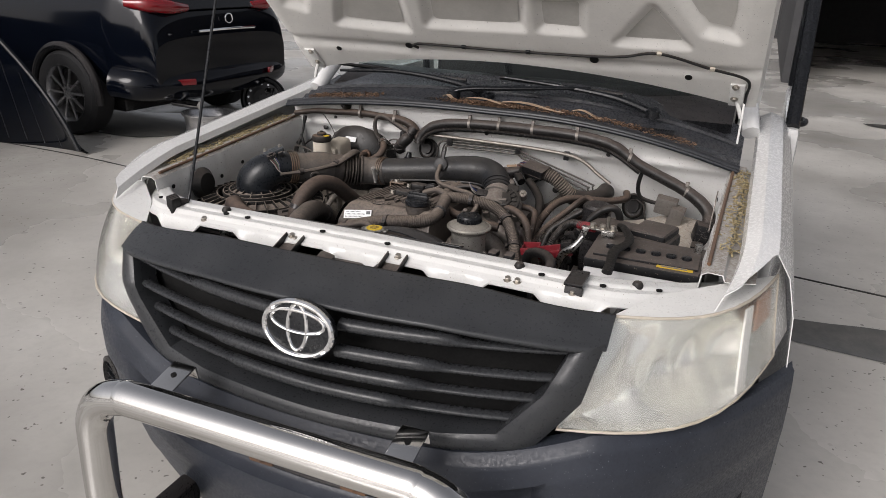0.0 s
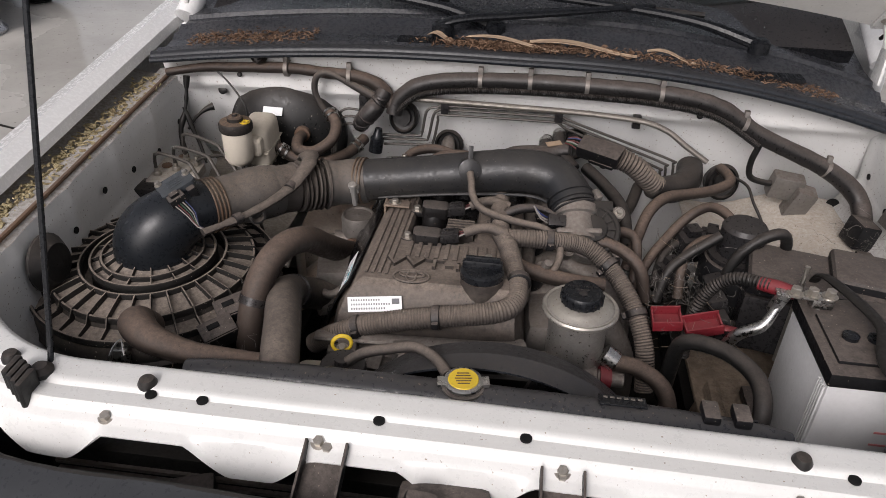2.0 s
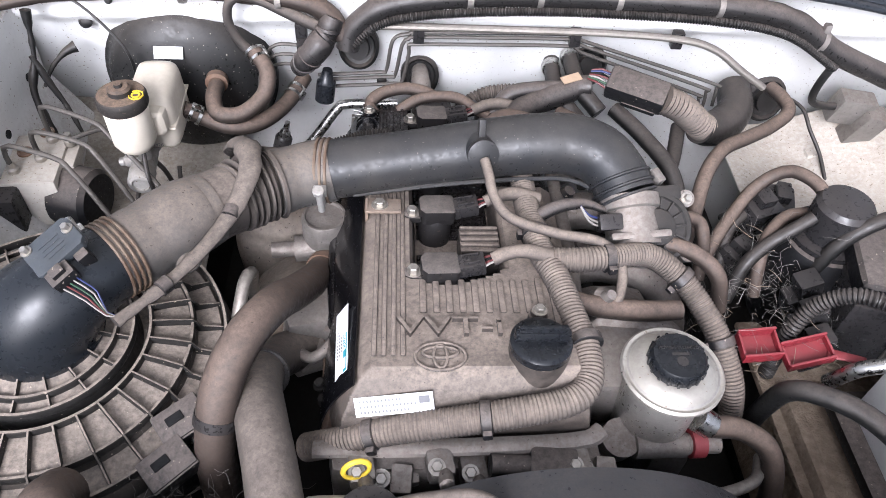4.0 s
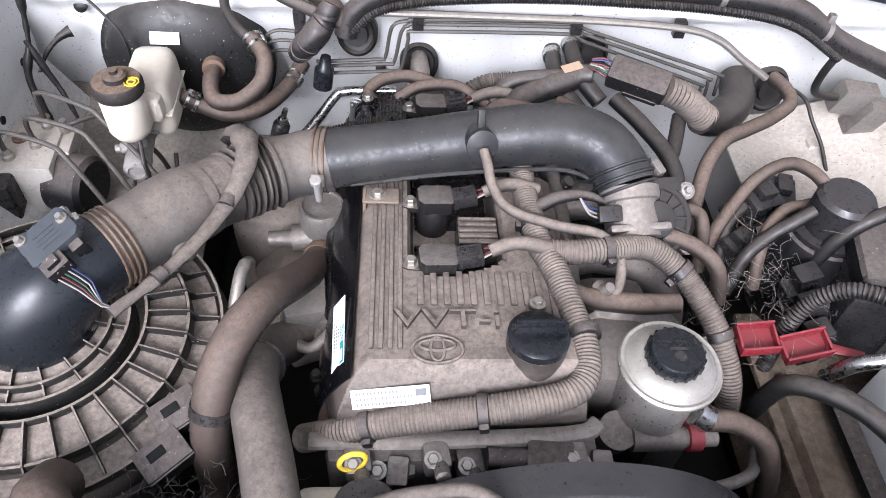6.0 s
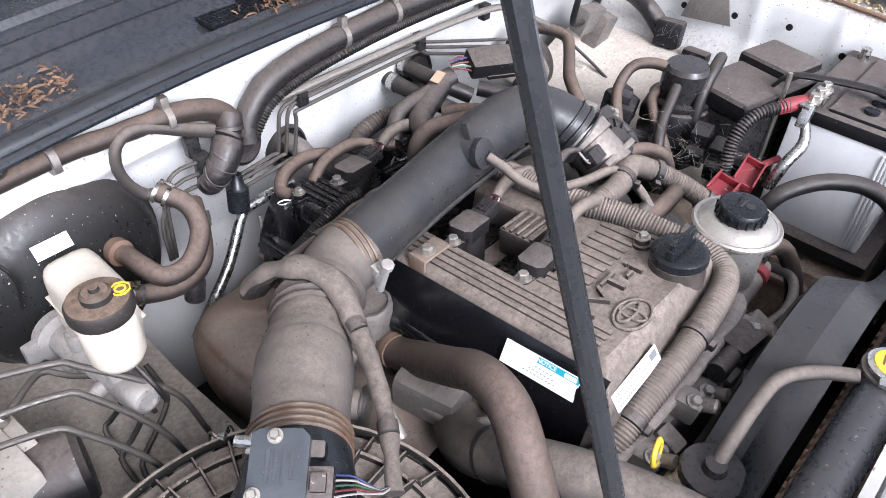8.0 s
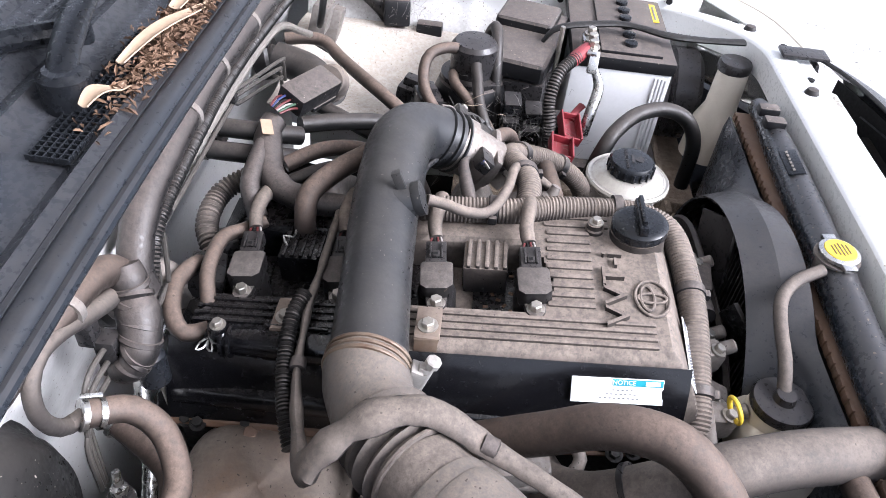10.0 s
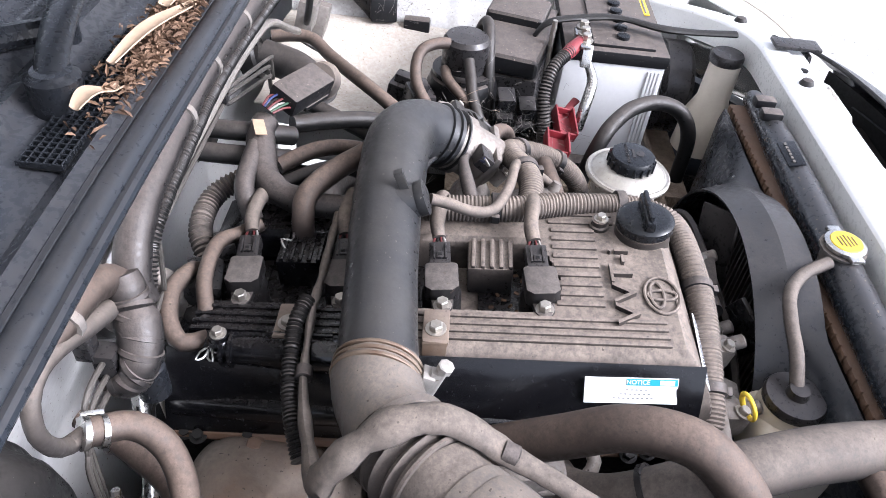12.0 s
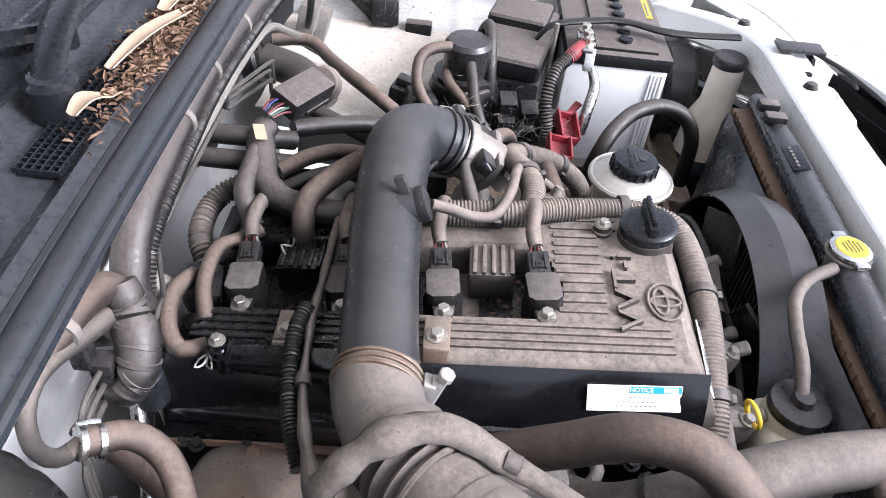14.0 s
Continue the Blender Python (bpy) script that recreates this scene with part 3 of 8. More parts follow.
sheet(b, cowl_fn, 60, 55, 0.003)
cowl = part("cowl_panel", b, "cowl", truck, "black plastic cowl panel below the windscreen")
for cx in (-0.120, 0.42):
    b = bm_new()
    z = cowl_z(cx) + 0.009
    for i in range(35):
        box(b, (0.0014, 0.036, 0.005), pose(cx - 0.1139 + i * 0.0067, 2.030, z), 0.0003, 1)
    for i in range(6):
        box(b, (0.229, 0.0014, 0.005), pose(cx, 2.0135 + i * 0.0066, z), 0.0003, 1)
    vent = part("cowl_vent", b, "black_clean", cowl)
    # Near-black slab paints in the shade below the vent bars.
    part("vent_recess", box(bm_new(), (0.226, 0.034, 0.003), pose(cx, 2.030, z - 0.004), 0.001), "hole", cowl)
b = bm_new()
pts = [(-0.72 + i * 0.12, 1.978, cowl_z(-0.72 + i * 0.12) + 0.004) for i in range(13)]
tube(b, pts, 0.011, 12, 0.02, flat=0.8)
tube(b, [(x, y - 0.013, z - 0.006) for x, y, z in pts], 0.006, 10, 0.02)
tube(b, [(x, y + 0.012, z - 0.001) for x, y, z in pts], 0.007, 10, 0.02)
part("bonnet_seal", b, "seal", truck, "dusty black rubber bonnet seal")
b = bm_new()
sheet(b, lambda u, v: (-0.70 + 1.4 * u, 2.300 + 0.50 * v + 0.10 * (2 * u - 1) ** 2, 1.215 + 0.435 * v - 0.03 * (2 * u - 1) ** 2), 24, 10, 0.005)
screen = part("windscreen", b, "screen", truck, "rain-spotted windscreen")
screen.visible_shadow = False
for xs, xe, ze in ((-0.05, -0.62, 1.235), (0.46, -0.02, 1.26)):
    b = bm_new()
    tube(b, [(xs, 2.095, 1.195), (xs - 0.12, 2.13, 1.222), (xs + (xe - xs) * 0.6, 2.15, 1.238), (xe, 2.155, ze - 0.01)], [0.012, 0.009, 0.007, 0.005], 10)
    lathe(b, [(0.02, -0.01), (0.02, 0.012), (0.012, 0.018)], 20, at((xs, 2.095, 1.19)))
    wiper = part("wiper_arm", b, "black_clean", truck)
    b = bm_new()
    tube(b, [(xs - 0.10, 2.16, 1.228), (xe - 0.02, 2.175, 1.245)], 0.006, 8)
    part("wiper_blade", b, "rubber", wiper)
# wide wiper foot seen close from the side
b = bm_new()
tube(b, [(-0.158, 2.049, 1.204), (-0.135, 2.056, 1.214), (-0.09, 2.068, 1.221), (-0.03, 2.083, 1.224), (0.08, 2.112, 1.230), (0.26, 2.16, 1.240)], [0.013, 0.0145, 0.014, 0.0125, 0.010, 0.007], 16, flat=0.6)
lathe(b, [(0.022, -0.03), (0.022, 0.004), (0.016, 0.009), (0.0, 0.010)], 24, at((-0.150, 2.051, 1.203)))
part("wiper_foot", b, "black_clean", truck)
# cab
b = bm_new()
sheet(b, lambda u, v: (-0.68 + 1.36 * u, 2.20 + 0.45 * v, 1.165 + 0.05 * math.sin(math.pi * v)), 10, 8, 0.03)
part("dashboard", b, "black", truck)
b = bm_new()
box(b, (1.34, 0.5, 0.75), pose(0, 3.35, 0.90), 0.08, 3)
part("bench_seat", b, "black", truck)
for x in (-0.33, 0.33):
    part("headrest", box(bm_new(), (0.26, 0.10, 0.18), pose(x, 3.50, 1.36), 0.04, 3), "black", truck)
part("cab_lining", box(bm_new(), (1.36, 0.02, 1.2), pose(0, 3.82, 1.02), 0.004), "black", truck)
part("steering_wheel", tube(bm_new(), [(-0.36 + 0.18 * math.cos(t), 2.72 - 0.07 * math.sin(t), 1.18 + 0.165 * math.sin(t)) for t in (2 * math.pi * i / 28 for i in range(29))], 0.014, 8, raw=True, caps=False), "black", truck)
b = bm_new()
sheet(b, lambda u, v: (-0.60 + 1.2 * u, 2.75 + 1.1 * v, 1.66 + 0.03 * math.sin(math.pi * u)), 12, 8, 0.03)
part("roof", b, "white_outer", truck)
b = bm_new()
sheet(b, lambda u, v: (-0.66 + 1.32 * u, 3.86, 0.45 + 1.2 * v), 4, 4, 0.03)
part("cab_back", b, "white_outer", truck)
for side in (-1, 1):
    b = bm_new()
    tube(b, [(side * 0.735, 2.18, 1.15), (side * 0.66, 2.55, 1.46), (side * 0.62, 2.80, 1.65)], 0.026, 12)
    part("pillar", b, "white_outer", truck)
    b = bm_new()
    box(b, (0.04, 0.05, 1.2), pose(side * 0.70, 3.8, 1.05), 0.01)
    part("rear_pillar", b, "white_outer", truck)
    b = bm_new()
    lathe(b, [(0.2, -0.1), (0.33, -0.1), (0.345, -0.07), (0.345, 0.07), (0.33, 0.1), (0.2, 0.1)], 36, at((side * 0.74, 1.62, GROUND + 0.345), (1, 0, 0)))
    part("wheel", b, "tyre", truck)
b = bm_new()
box(b, (1.3, 3.2, 0.22), pose(0, 2.9, 0.44), 0.02)
part("chassis", b, "dark", truck)
# left door closed, right door open
b = bm_new()
box(b, (0.05, 1.05, 0.62), pose(-0.85, 2.95, 0.82), 0.02)
part("door", b, "white_outer", truck)
ODM = pose(0.855, 2.44, 0, 0, 0, -1.5)
b = bm_new()
box(b, (0.05, 1.05, 0.62), ODM @ pose(0.0, 0.53, 0.82), 0.02)
door = part("door", b, "white_outer", truck, "white door standing ajar")
b = bm_new()
tube(b, [ODM @ Vector(q) for q in ((0.0, 0.02, 1.13), (0.0, 0.30, 1.45), (0.0, 0.45, 1.60), (0.0, 1.03, 1.62), (0.0, 1.05, 1.13))], 0.022, 10, raw=True)
part("window_frame", b, "black_clean", door)
b = bm_new()
tube(b, [ODM @ Vector(q) for q in ((0.03, 0.84, 1.0), (0.065, 0.87, 1.0), (0.07, 0.95, 1.0), (0.03, 0.99, 1.0))], 0.012, 10)
part("door_handle", b, "black_clean", door)

# ---- bonnet, propped open ----
HINGE, UP, OUT = Vector((0, 2.135, 1.231)), Vector((0, -0.743, 0.669)), Vector((0, 0.669, 0.743))


def on_bonnet(x, v, h=0.0):
    return HINGE + Vector((x, 0, 0)) + UP * v + OUT * h


bonnet = part("bonnet", sheet(bm_new(), lambda u, v: on_bonnet(-0.745 + 1.49 * u, (0.09 - 0.22 * (1.49 * u - 0.745) ** 2) * (1 - v) + v * (1.08 - 0.25 * (1.49 * u - 0.745) ** 2), 0.035 + 0.02 * math.sin(math.pi * u)), 40, 30, 0.0015), "white_outer", truck, "white bonnet held open by a prop rod")
PANELS = [
    [(-0.50, 0.255), (-0.27, 0.24), (-0.25, 0.40), (-0.38, 0.56), (-0.44, 0.40)],
    [(-0.655, 0.33), (-0.60, 0.31), (-0.44, 0.60), (-0.44, 0.86), (-0.655, 0.86)],
    [(-0.19, 0.275), (0.10, 0.28), (0.115, 0.40), (-0.17, 0.40)],
    [(0.152, 0.285), (0.262, 0.28), (0.272, 0.395), (0.158, 0.39)],
    [(0.365, 0.25), (0.54, 0.25), (0.455, 0.395)],
    [(0.585, 0.31), (0.662, 0.29), (0.662, 0.86), (0.44, 0.86), (0.44, 0.60)],
    [(-0.20, 0.47), (0.30, 0.47), (0.36, 0.60), (0.30, 0.86), (-0.30, 0.86), (-0.34, 0.62)],
]
NX, NV = 200, 130
gu, gv = np.meshgrid(np.linspace(-0.735, 0.735, NX + 1), np.linspace(0, 1, NV + 1), indexing="ij")
gx = gu
gr = (0.115 - 0.24 * gx ** 2) * (1 - gv) + gv * (1.06 - 0.25 * gx ** 2)
height = np.zeros(gx.shape)
for poly in PANELS:
    d = inside(gx, gr, poly)
    height = np.maximum(height, 0.020 / (1 + np.exp(np.clip((d - 0.004) / 0.0065, -40, 40))))
    height -= 0.006 * np.exp(-((d - 0.032) / 0.012) ** 2)
height += 0.012 * np.clip((np.abs(gx) - 0.69) / 0.045, 0, 1) ** 2
height += 0.01 * np.exp(-((gr - 0.15) / 0.02) ** 2)
b = bm_new()
co = [tuple(on_bonnet(gx[i, j], gr[i, j], height[i, j])) for i in range(NX + 1) for j in range(NV + 1)]
put(b, co, [(i * (NV + 1) + j, (i + 1) * (NV + 1) + j, (i + 1) * (NV + 1) + j + 1, i * (NV + 1) + j + 1) for i in range(NX) for j in range(NV)])
inner = part("inner_frame", b, "inner_bonnet", bonnet, "pressed white inner frame", 60)
for poly in PANELS[:6]:
    cx, cv = sum(q[0] for q in poly) / len(poly), sum(q[1] for q in poly) / len(poly)
    ring = []
    for i, (x, v) in enumerate(poly):
        x2, v2 = poly[(i + 1) % len(poly)]
        for f in (0.0, 0.12, 0.5, 0.88):
            px, pv = x + (x2 - x) * f, v + (v2 - v) * f
            k = 0.90 if f in (0.12, 0.5, 0.88) else 0.84
            ring.append(on_bonnet(cx + (px - cx) * k, cv + (pv - cv) * k, 0.0165))
    put(b2 := bm_new(), ring, [list(range(len(ring)))])
    part("insulation_pad", b2, "pad", bonnet)
b = bm_new()
tube(b, [on_bonnet(x, v, -0.006) for x, v in ((-0.255, 0.165), (-0.25, 0.187), (0.05, 0.185), (0.294, 0.189), (0.38, 0.20), (0.472, 0.222), (0.60, 0.175), (0.70, 0.136), (0.705, 0.06), (0.70, -0.03))], 0.004, 8)
part("washer_hose", b, "rubber", bonnet)
for x, v in ((-0.1, 0.187), (0.1, 0.186), (0.472, 0.222), (0.61, 0.172)):
    part("hose_clip", box(bm_new(), (0.014, 0.012, 0.008), at(on_bonnet(x, v, -0.006), OUT, (1, 0, 0)), 0.002), "tank" if x > 0.4 else "black_clean", bonnet)
for x, v, r in ((0.549, 0.117, 0.010), (-0.29, 0.165, 0.012), (0.29, 0.165, 0.013), (-0.56, 0.12, 0.009)):
    part("bonnet_hole", lathe(bm_new(), [(r, 0), (r, 0.003), (r * 0.7, 0.0035)], 20, at(on_bonnet(x, v, 0.002), -OUT)), "hole", bonnet)
for side in (-1, 1):
    b = bm_new()
    x = side * 0.70
    prism(b, [(-0.02, 0.0), (0.02, 0.0), (0.016, 0.09), (-0.012, 0.12)], 0.006, at((x, 2.12, 1.13), (side, 0, 0), (0, 1, 0)), 0.0015)
    tube(b, [(x, 2.12, 1.20), (x - side * 0.008, 2.115, 1.225), on_bonnet(side * 0.68, 0.03, -0.002)], 0.006, 8)
    hinge = part("bonnet_hinge", b, "white", truck)
    part("hinge_leaf", box(bm_new(), (0.04, 0.008, 0.10), at(on_bonnet(side * 0.68, 0.06, -0.004), UP, (1, 0, 0)), 0.003), "white", hinge)
    for v in (0.10, 0.045):
        part("hinge_bolt", hexbolt(bm_new(), on_bonnet(side * 0.675, v, -0.007), -OUT, 0.007), "bolt", hinge)
b = bm_new()
tube(b, [(-0.500, 1.206, 1.026), (-0.506, 1.225, 1.036), (-0.5125, 1.337, 1.34), (-0.521, 1.486, 1.75)], [0.0036, 0.0036, 0.0036, 0.0036], 10, 0.02)
rod = part("prop_rod", b, "black_clean", truck, "thin black bonnet prop rod")
b = bm_new()
for i in range(4):
    box(b, (0.008, 0.03, 0.05), pose(-0.523 + i * 0.009, 1.165 - i * 0.006, 1.03), 0.003)
lathe(b, [(0.014, 0), (0.014, 0.006), (0.008, 0.012)], 16, at((-0.498, 1.175, 1.034)))
part("rod_holder", b, "rubber", truck)

# ---- grille ----


def face(x, z):
    """The front plane of the grille."""
    return 0.905 + bow(x) + 0.35 * max(0, z - 0.90) ** 1.0 + 0.12 * (0.90 - z) * (z < 0.9)


def lip(x):
    """Rear upper edge of the grille top."""
    return 1.046 + 0.10 * x * x + 1.3 * max(0, abs(x) - 0.42) ** 2, 1.022 - 0.16 * max(0, abs(x) - 0.30) ** 1.0 * 0.6


b = bm_new()


def brow(u, v):
    x = -0.56 + 1.12 * u
    y1, z1 = lip(x)
    z0 = 0.986 - 0.026 * (abs(x) / 0.55) ** 3
    y0 = face(x, z0) - 0.004
    t = v
    return (x, y1 + (y0 - y1) * t ** 1.25, z1 + (z0 - z1) * (1 - (1 - t) ** 1.5) + 0.012 * math.sin(math.pi * t))


sheet(b, brow, 80, 16, 0.004)
grille = part("grille", b, "grille", truck, "faded grey plastic grille with chrome oval badge")
b = bm_new()
tube(b, [(-0.56 + 1.12 * i / 16, lip(-0.56 + 1.12 * i / 16)[0], lip(-0.56 + 1.12 * i / 16)[1] + 0.001) for i in range(17)], 0.0035, 8, 0.03)
part("edge_strip", b, "dark", grille)
b = bm_new()
outer = [(-0.555, 0.970), (-0.25, 0.988), (0.0, 0.991), (0.25, 0.988), (0.555, 0.970), (0.53, 0.86), (0.44, 0.735), (0.30, 0.718), (0.0, 0.712), (-0.30, 0.718), (-0.44, 0.735), (-0.53, 0.86)]
inner_ring = [(-0.505, 0.957), (-0.25, 0.976), (0.0, 0.979), (0.25, 0.976), (0.505, 0.957), (0.465, 0.87), (0.385, 0.772), (0.28, 0.756), (0.0, 0.75), (-0.28, 0.756), (-0.385, 0.772), (-0.465, 0.87)]


def ring_pt(ring, s):
    k = s * len(ring)
    i = int(k) % len(ring)
    f = k - int(k)
    a, c = ring[i], ring[(i + 1) % len(ring)]
    return a[0] + (c[0] - a[0]) * f, a[1] + (c[1] - a[1]) * f


def frame_fn(u, v):
    ox, oz = ring_pt(outer, u % 1.0)
    ix, iz = ring_pt(inner_ring, u % 1.0)
    x, z = ox + (ix - ox) * min(v * 1.35, 1), oz + (iz - oz) * min(v * 1.35, 1)
    y = face(x, z) - 0.010 * math.sin(math.pi * min(v * 1.35, 1))
    if v > 0.74:
        y += (v - 0.74) / 0.26 * 0.06
    return (x, y, z)


sheet(b, frame_fn, 144, 14, 0.003)
part("grille_surround", b, "grille", grille)


def half_width(z):
    if z > 0.87:
        return 0.465 + (z - 0.87) / 0.075 * 0.03
    return 0.385 + (z - 0.772) / 0.098 * 0.08


for i in range(4):
    z = 0.944 - i * 0.049
    w = half_width(z) + 0.01
    for side in (-1, 1):
        b = bm_new()
        n = 24
        x0 = 0.072 if i < 2 else 0.0

        def slat(u, v):
            x = x0 + (w - x0) * u
            step = 1 / (1 + math.exp(-(x - (0.30 - 0.035 * i)) / 0.006))
            tall = 0.026 - 0.012 * step
            zz = z - 0.35 * 0.0 - 0.008 * step + 0.010 * (x / 0.5)
            a = v * 2 * math.pi
            return (side * x, face(x, zz) + 0.018 + 0.014 * math.cos(a) + 0.012 * step, zz + tall / 2 * math.sin(a))
        sheet(b, slat, n, 14)
        part("slat", b, "slat", grille, sharp=50)
# Near-black sheet put behind the slats; its colour paints the shaded gaps.
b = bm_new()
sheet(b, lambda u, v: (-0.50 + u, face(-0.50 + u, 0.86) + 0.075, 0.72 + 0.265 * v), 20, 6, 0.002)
part("grille_gap_shade", b, "hole", grille)
for i in range(14):
    b = bm_new()
    z = 0.735 + i * 0.016
    box(b, (0.78, 0.012, 0.004), pose(0.0, 1.04, z), 0)
    part("condenser_fin", b, "dark", grille)
# oval badge of three plain ellipses
by = face(0, 0.90) - 0.012


def ellipse(cx, cz, a, c, r, y, n=48, tilt=-0.12):
    return [(cx + a * math.cos(t), y + tilt * (cz + c * math.sin(t) - 0.90) * -1 + bow(cx + a * math.cos(t)), cz + c * math.sin(t)) for t in (2 * math.pi * i / n for i in range(n + 1))]


badge = part("badge", lathe(bm_new(), [(0.072, 0), (0.072, 0.010), (0.066, 0.013)], 48, at((0.006, by + 0.0115, 0.942), (0, -1, 0.12)) @ Matrix.Diagonal((1.12, 0.80, 1, 1))), "black_clean", grille, "chrome oval badge")
for cx, cz, a, c, r in ((0.006, 0.942, 0.074, 0.053, 0.0065), (0.006, 0.957, 0.058, 0.022, 0.0045), (0.006, 0.946, 0.021, 0.046, 0.0045)):
    b = bm_new()
    tube(b, ellipse(cx, cz, a, c, r, by - 0.006), r, 10, raw=True, caps=False)
    part("badge_ring", b, "chrome", badge)

# ---- bumper and bar ----
b = bm_new()


def bumper_fn(u, v):
    x = -0.90 + 1.80 * u
    ax = abs(x)
    if ax < 0.30:
        top = 0.722
    elif ax < 0.56:
        top = 0.722 + 0.07 * ((ax - 0.30) / 0.26) ** 1.6
    else:
        top = 0.792 + 0.02 * (ax - 0.56) / 0.3
    rows = [(0.035, 0.0), (0.0, 0.0), (-0.018, -0.02), (-0.030, -0.07), (-0.028, -0.13), (-0.01, -0.18), (0.0, -0.24), (0.03, -0.33), (0.06, -0.42)]
    k = v * (len(rows) - 1)
    i = min(int(k), len(rows) - 2)
    f = k - i
    dy = rows[i][0] + (rows[i + 1][0] - rows[i][0]) * f
    dz = rows[i][1] + (rows[i + 1][1] - rows[i][1]) * f
    yy = 0.915 + 0.30 * x * x + 2.4 * max(0, ax - 0.55) ** 2.2
    if ax < 0.50 and 0.36 < v < 0.62:
        dy += 0.05 * min(1, (0.50 - ax) / 0.04) * math.sin(math.pi * (v - 0.36) / 0.26) ** 0.5
    return (x, yy + dy, top + dz)


sheet(b, bumper_fn, 110, 48, 0.004)
bumper = part("bumper", b, "bumper", truck, "faded dark blue-grey plastic bumper")
for side in (-1, 1):
    b = bm_new()
    m = at((side * 0.72, 1.100, 0.52), (side * 0.5, -1, 0))
    lathe(b, [(0.07, -0.03), (0.075, 0.01), (0.062, 0.014), (0.055, -0.005), (0.0, -0.02)], 32, m)
    fog = part("fog_lamp_recess", b, "black", bumper)
    for i in range(4):
        part("louvre", box(bm_new(), (0.10, 0.004, 0.010), m @ pose(0, -0.035 + i * 0.024, 0.004), 0.001), "black_clean", fog)
b = bm_new()
for i in range(3):
    tube(b, [(-0.45, 0.975, 0.60 - 0.03 * i), (0, 0.93, 0.60 - 0.03 * i), (0.45, 0.975, 0.60 - 0.03 * i)], 0.006, 8, 0.03)
part("lower_mesh", b, "black", bumper)
for x in (-0.10, 0.12):
    b = bm_new()
    box(b, (0.06, 0.02, 0.03), pose(x, 0.90, 0.615), 0.005)
    hexbolt(b, (x, 0.889, 0.615), (0, -1, 0), 0.007)
    part("plate_bracket", b, "rust", bumper)

bar = thing("nudge_bar", (0, 0.85, 0.35), "polished stainless steel nudge bar with mounting tabs", "bull bar")
b = bm_new()
half = [(0.37, 0.90, 0.33), (0.408, 0.80, 0.36), (0.416, 0.765, 0.45), (0.416, 0.765, 0.64), (0.408, 0.765, 0.71), (0.375, 0.765, 0.755), (0.32, 0.765, 0.774), (0.25, 0.765, 0.777)]
tube(b, [(-x, y, z) for x, y, z in half] + half[::-1], 0.036, 28, 0.012)
part("bar_tube", b, "stainless", bar)
for side in (-1, 1):
    b = bm_new()
    m = pose(side * 0.262, 0.835, 0.795, 14, 0, 0)
    box(b, (0.055, 0.085, 0.005), m, 0.002)
    box(b, (0.055, 0.005, 0.03), m @ pose(0, 0.042, -0.014), 0.002)
    tab = part("mounting_tab", b, "stainless", bar)
    part("tab_hole", lathe(bm_new(), [(0.006, 0), (0.006, 0.0035)], 14, m @ pose(0, 0.008, 0.001)), "hole", tab)
    b = bm_new()
    box(b, (0.05, 0.14, 0.06), pose(side * 0.40, 0.93, 0.36), 0.006)
    part("bar_foot", b, "black", bar)


# ---- headlamps ----
def lamp_point(side, u, v, depth=0.0):
    """u across from the grille outwards, v from top to bottom."""
    top = Vector((0.552, 1.105, 0.995)).lerp(Vector((0.835, 1.41, 1.015)), u)
    low = Vector((0.492, 1.00, 0.795)).lerp(Vector((0.855, 1.375, 0.85)), u)
    p = top.lerp(low, v)
    bulge = math.sin(math.pi * min(max(u, 0), 1)) * 0.11
    p += Vector((0.45, -0.75, 0)).normalized() * bulge * (0.75 + 0.25 * v)
    p += Vector((-0.1, -1, 0.1)).normalized() * 0.018 * math.sin(math.pi * v)
    p -= Vector((0.35, -0.85, 0.15)).normalized() * depth
    return Vector((side * p.x, p.y, p.z))


